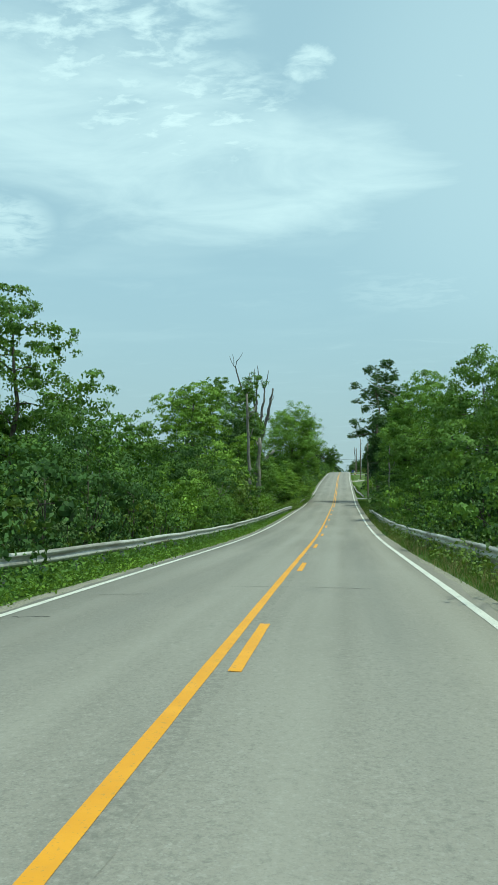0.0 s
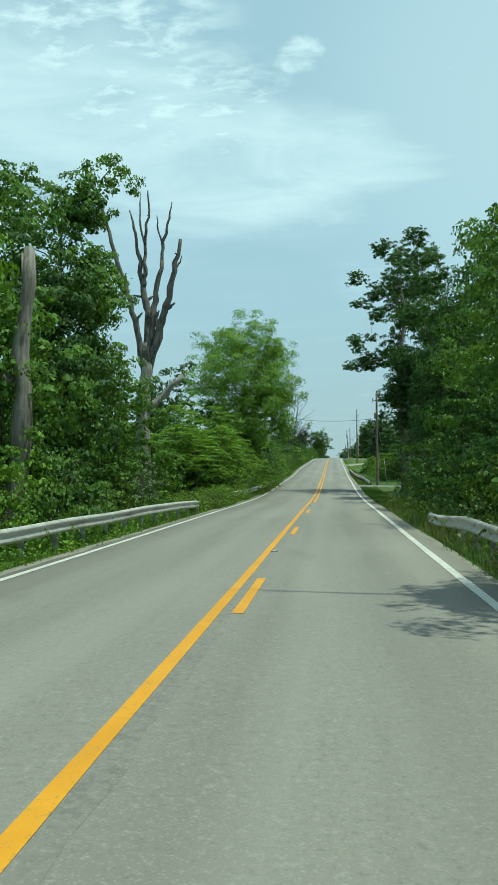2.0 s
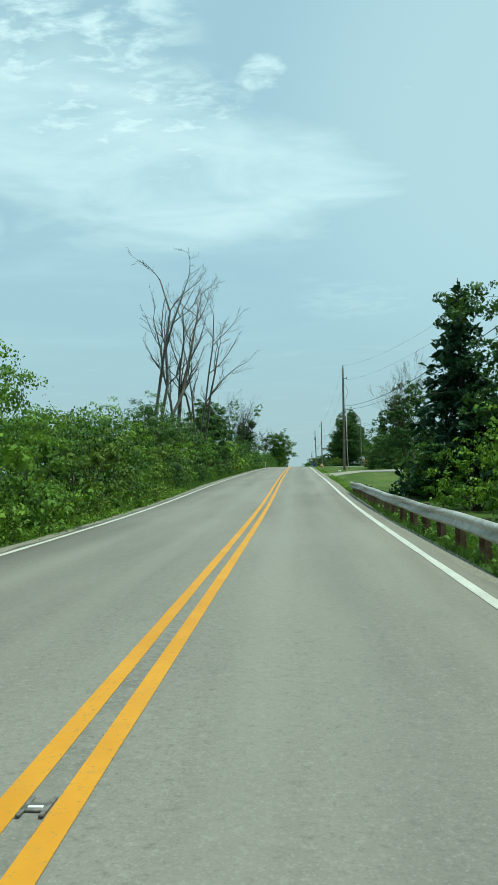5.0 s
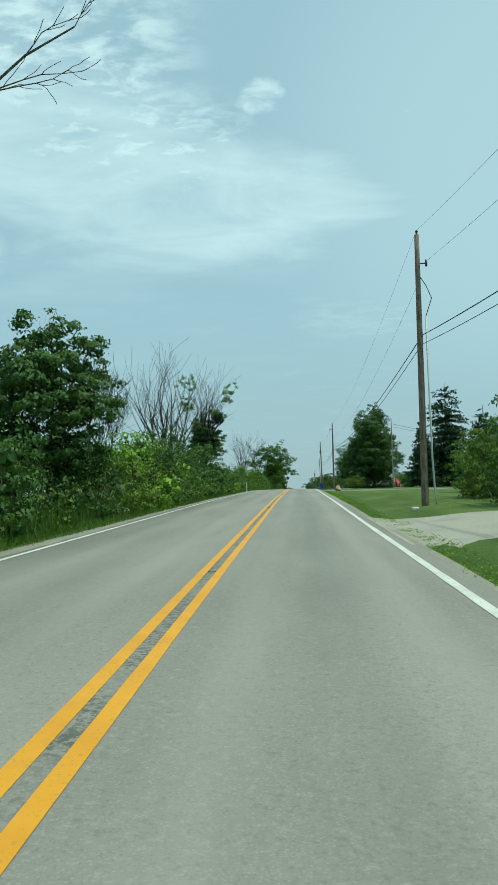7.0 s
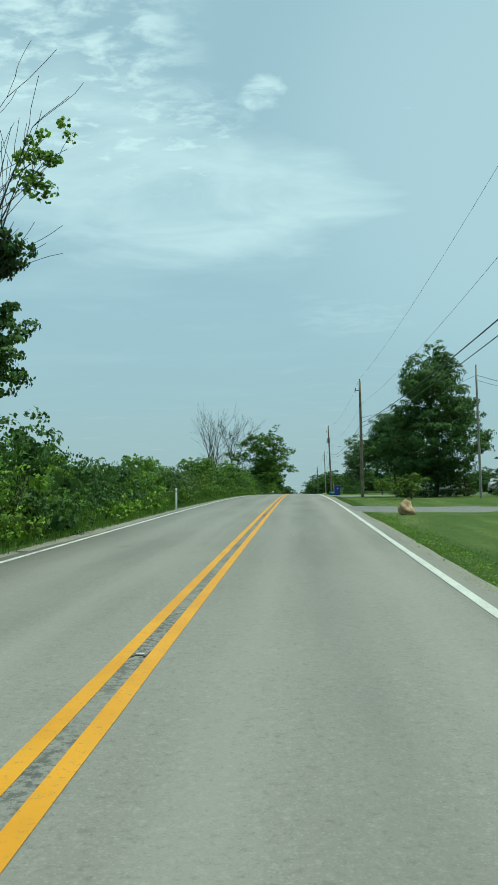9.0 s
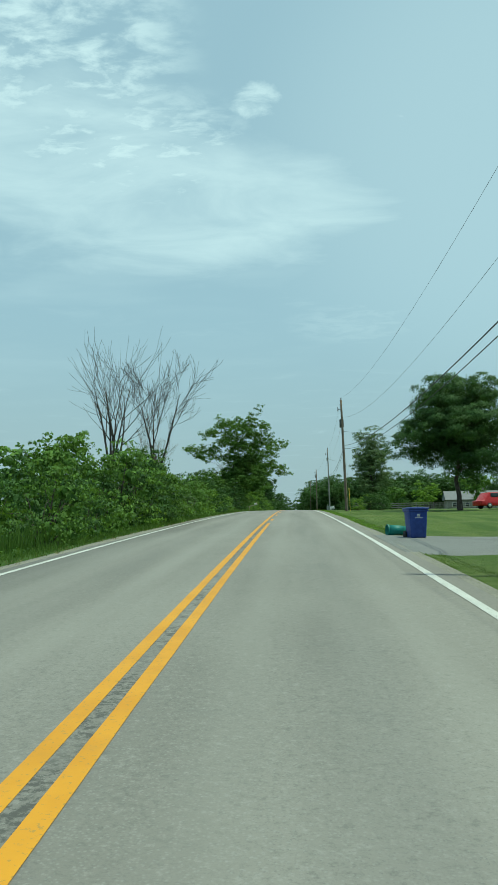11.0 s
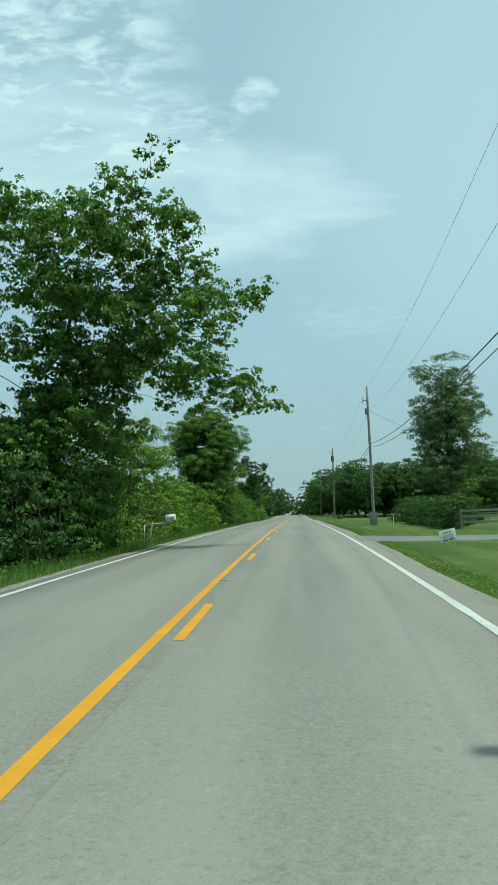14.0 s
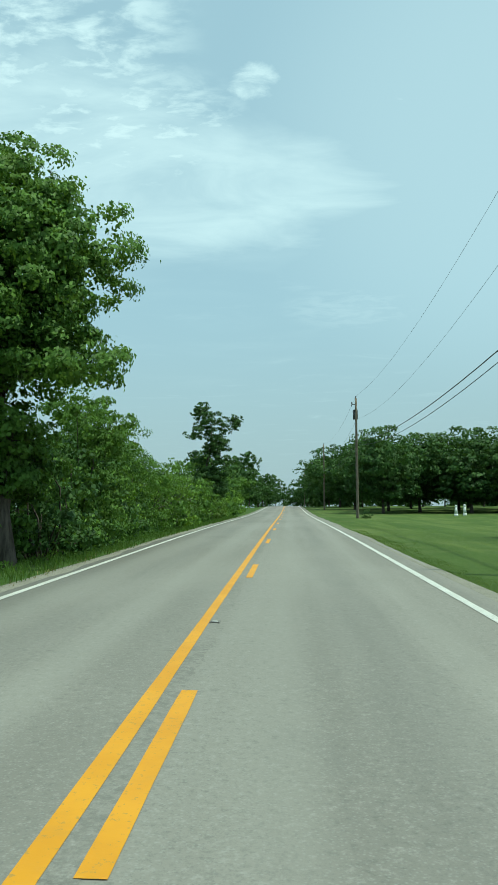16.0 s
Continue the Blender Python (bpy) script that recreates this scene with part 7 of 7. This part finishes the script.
for s, y in ((20.5, 550), (21.6, 550.4)):
    ob = thing("garden_pillar", place(s, y), "small white garden ornament on the far lawn", "ornament", "white ornaments")
    bm = bmesh.new()
    drum(bm, (0, 0, 0.1), 0.26, 0.22, 0.25, 16)
    drum(bm, (0, 0, 0.62), 0.2, 0.13, 0.85, 16)
    bmesh.ops.create_uvsphere(bm, u_segments=14, v_segments=10, radius=0.16, matrix=Matrix.Translation((0, 0, 1.15)))
    part("body", bm, WHITEPAINT, ob)


def rail_fence(points, label):
    ob = thing("rail_fence", place(*points[0]), label, "fence")
    inv = Matrix.Translation(-ob.matrix_basis.translation)
    for (s0, y0), (s1, y1) in zip(points, points[1:]):
        n = max(1, int(math.hypot(s1 - s0, y1 - y0) / 2.4))
        for k in range(n):
            a = place(s0 + (s1 - s0) * k / n, y0 + (y1 - y0) * k / n)
            b = place(s0 + (s1 - s0) * (k + 1) / n, y0 + (y1 - y0) * (k + 1) / n)
            bm = bmesh.new()
            box(bm, 0, 0, 0.5, 0.11, 0.11, 1.4, 0.01)
            part("post", bm, FENCEWOOD, ob, "", inv @ Matrix.Translation(a))
            for z in (0.4, 0.75, 1.08):
                d = b - a
                m = Matrix.Translation((a + b) / 2 + Vector((0, -0.07, z))) @ d.to_track_quat("X", "Z").to_matrix().to_4x4()
                bm = bmesh.new()
                box(bm, 0, 0, 0, d.length, 0.03, 0.13, 0.005)
                part("rail", bm, FENCEWOOD, ob, "", inv @ m)
    return ob


rail_fence([(11.4, 451.2), (19, 452.5), (28, 454), (38, 457)], "grey wooden rail fence along the garden")
rail_fence([(28, 345), (44, 352)], "white-grey rail fence behind the parked cars")


def parked_vehicle(at, turn, paint, label, length=4.7, width=1.85, height=1.5, box_back=False, name="parked_car"):
    ob = thing(name, at, label, "car", "", "", turn)
    half, w = length / 2, width / 2
    if box_back:
        side = [(-half, 0.4), (-half, height), (half * 0.45, height), (half * 0.62, height * 0.62), (half, height * 0.56), (half, 0.4)]
    else:
        side = [(-half, 0.35), (-half, 0.9), (-half * 0.85, 0.98), (-half * 0.6, height), (half * 0.15, height), (half * 0.48, 0.98), (half * 0.95, 0.85), (half, 0.7), (half, 0.35)]
    bm = bmesh.new()
    rows_ = [[bm.verts.new((x, y * (0.86 if z > 1.0 else 1.0), z)) for x, z in side] for y in (-w, w)]
    bm.faces.new(rows_[0]), bm.faces.new(list(reversed(rows_[1])))
    for i in range(len(side)):
        j = (i + 1) % len(side)
        bm.faces.new((rows_[0][i], rows_[1][i], rows_[1][j], rows_[0][j]))
    bmesh.ops.recalc_face_normals(bm, faces=bm.faces[:])
    bmesh.ops.bevel(bm, geom=bm.edges[:], offset=0.07, segments=2, affect="EDGES", profile=0.6)
    part("body", bm, paint, ob)
    for sy in (-1, 1):
        bm = bmesh.new()
        x0, x1 = (-half * 0.55, half * 0.12) if not box_back else (half * 0.05, half * 0.4)
        box(bm, (x0 + x1) / 2, sy * w * 0.925, (height + 1.0) / 2 - 0.02, x1 - x0, 0.05, height - 1.12, 0.03)
        part("window", bm, GLASS, ob)
    for sx in (-0.62, 0.62):
        for sy in (-1, 1):
            bm = bmesh.new()
            drum(bm, (0, 0, 0), 0.34, 0.34, 0.22, 22, Matrix.Translation((sx * half, sy * (w - 0.1), 0.34)) @ Matrix.Rotation(radians(90), 4, "X"))
            wheel = part("wheel", bm, RUBBER, ob)
            bm = bmesh.new()
            drum(bm, (0, 0, 0), 0.2, 0.19, 0.02, 16, Matrix.Translation((sx * half, sy * (w + 0.015), 0.34)) @ Matrix.Rotation(radians(90), 4, "X"))
            part("rim", bm, CARSILVER, wheel)
    for sy in (-0.7, 0.7):
        bm = bmesh.new()
        box(bm, -half - 0.005, sy * w, 0.8, 0.05, 0.25, 0.16, 0.02)
        part("tail_light", bm, LAMPRED, ob)
    return ob


parked_vehicle(place(18.0, 347), radians(75), CARRED, "red car parked on the far drive")
parked_vehicle(place(15.6, 352), radians(95), CARSILVER, "silver car parked on the far drive")
parked_vehicle(place(22.5, 349), radians(80), CARSILVER, "silver car parked on the far drive")
parked_vehicle(place(16.9, 345), radians(85), WHITEPAINT, "white van parked on the far drive", 5.2, 2.0, 2.1, True, "parked_van")
parked_vehicle(place(25.0, 412), radians(20), CARRED, "red pickup parked on the lawn drive", 5.4, 1.95, 1.85, False, "parked_pickup")


def house(at, turn, w, d, h, label):
    ob = thing("house", at, label, "house", "", "", turn)
    bm = bmesh.new()
    box(bm, 0, 0, h / 2 - 0.2, w, d, h + 0.4)
    part("wall", bm, SIDING, ob, "", None, True)
    bm = bmesh.new()
    e, top = 0.5, h + d * 0.28
    vs = [bm.verts.new(p) for p in ((-w / 2 - e, -d / 2 - e, h - 0.1), (w / 2 + e, -d / 2 - e, h - 0.1), (w / 2 + e, d / 2 + e, h - 0.1), (-w / 2 - e, d / 2 + e, h - 0.1), (-w / 2 - e, 0, top), (w / 2 + e, 0, top))]
    for f in ((0, 1, 5, 4), (2, 3, 4, 5), (0, 4, 3), (1, 2, 5), (3, 2, 1, 0)):
        bm.faces.new([vs[k] for k in f])
    roof = part("roof", bm, ROOF, ob, "", None, True)
    bm = bmesh.new()
    box(bm, w * 0.2, 0.2, top, 0.7, 0.7, 1.4, 0.02)
    part("chimney", bm, SIDING, roof)
    for x_ in np.linspace(-w * 0.36, w * 0.36, 4):
        bm = bmesh.new()
        box(bm, x_, -d / 2 - 0.01, h * 0.52, 1.1, 0.08, 1.3)
        win = part("window", bm, WHITEPAINT, ob)
        bm = bmesh.new()
        box(bm, x_, -d / 2 - 0.055, h * 0.52, 0.9, 0.02, 1.1)
        part("pane", bm, GLASS, win)
    bm = bmesh.new()
    box(bm, w * 0.12, -d / 2 - 0.02, 1.0, 0.95, 0.08, 2.0)
    part("door", bm, OLDWOOD, ob)
    return ob


house(place(46.5, 521), radians(-6), 13, 8, 2.9, "low pale house with a grey shingle roof")
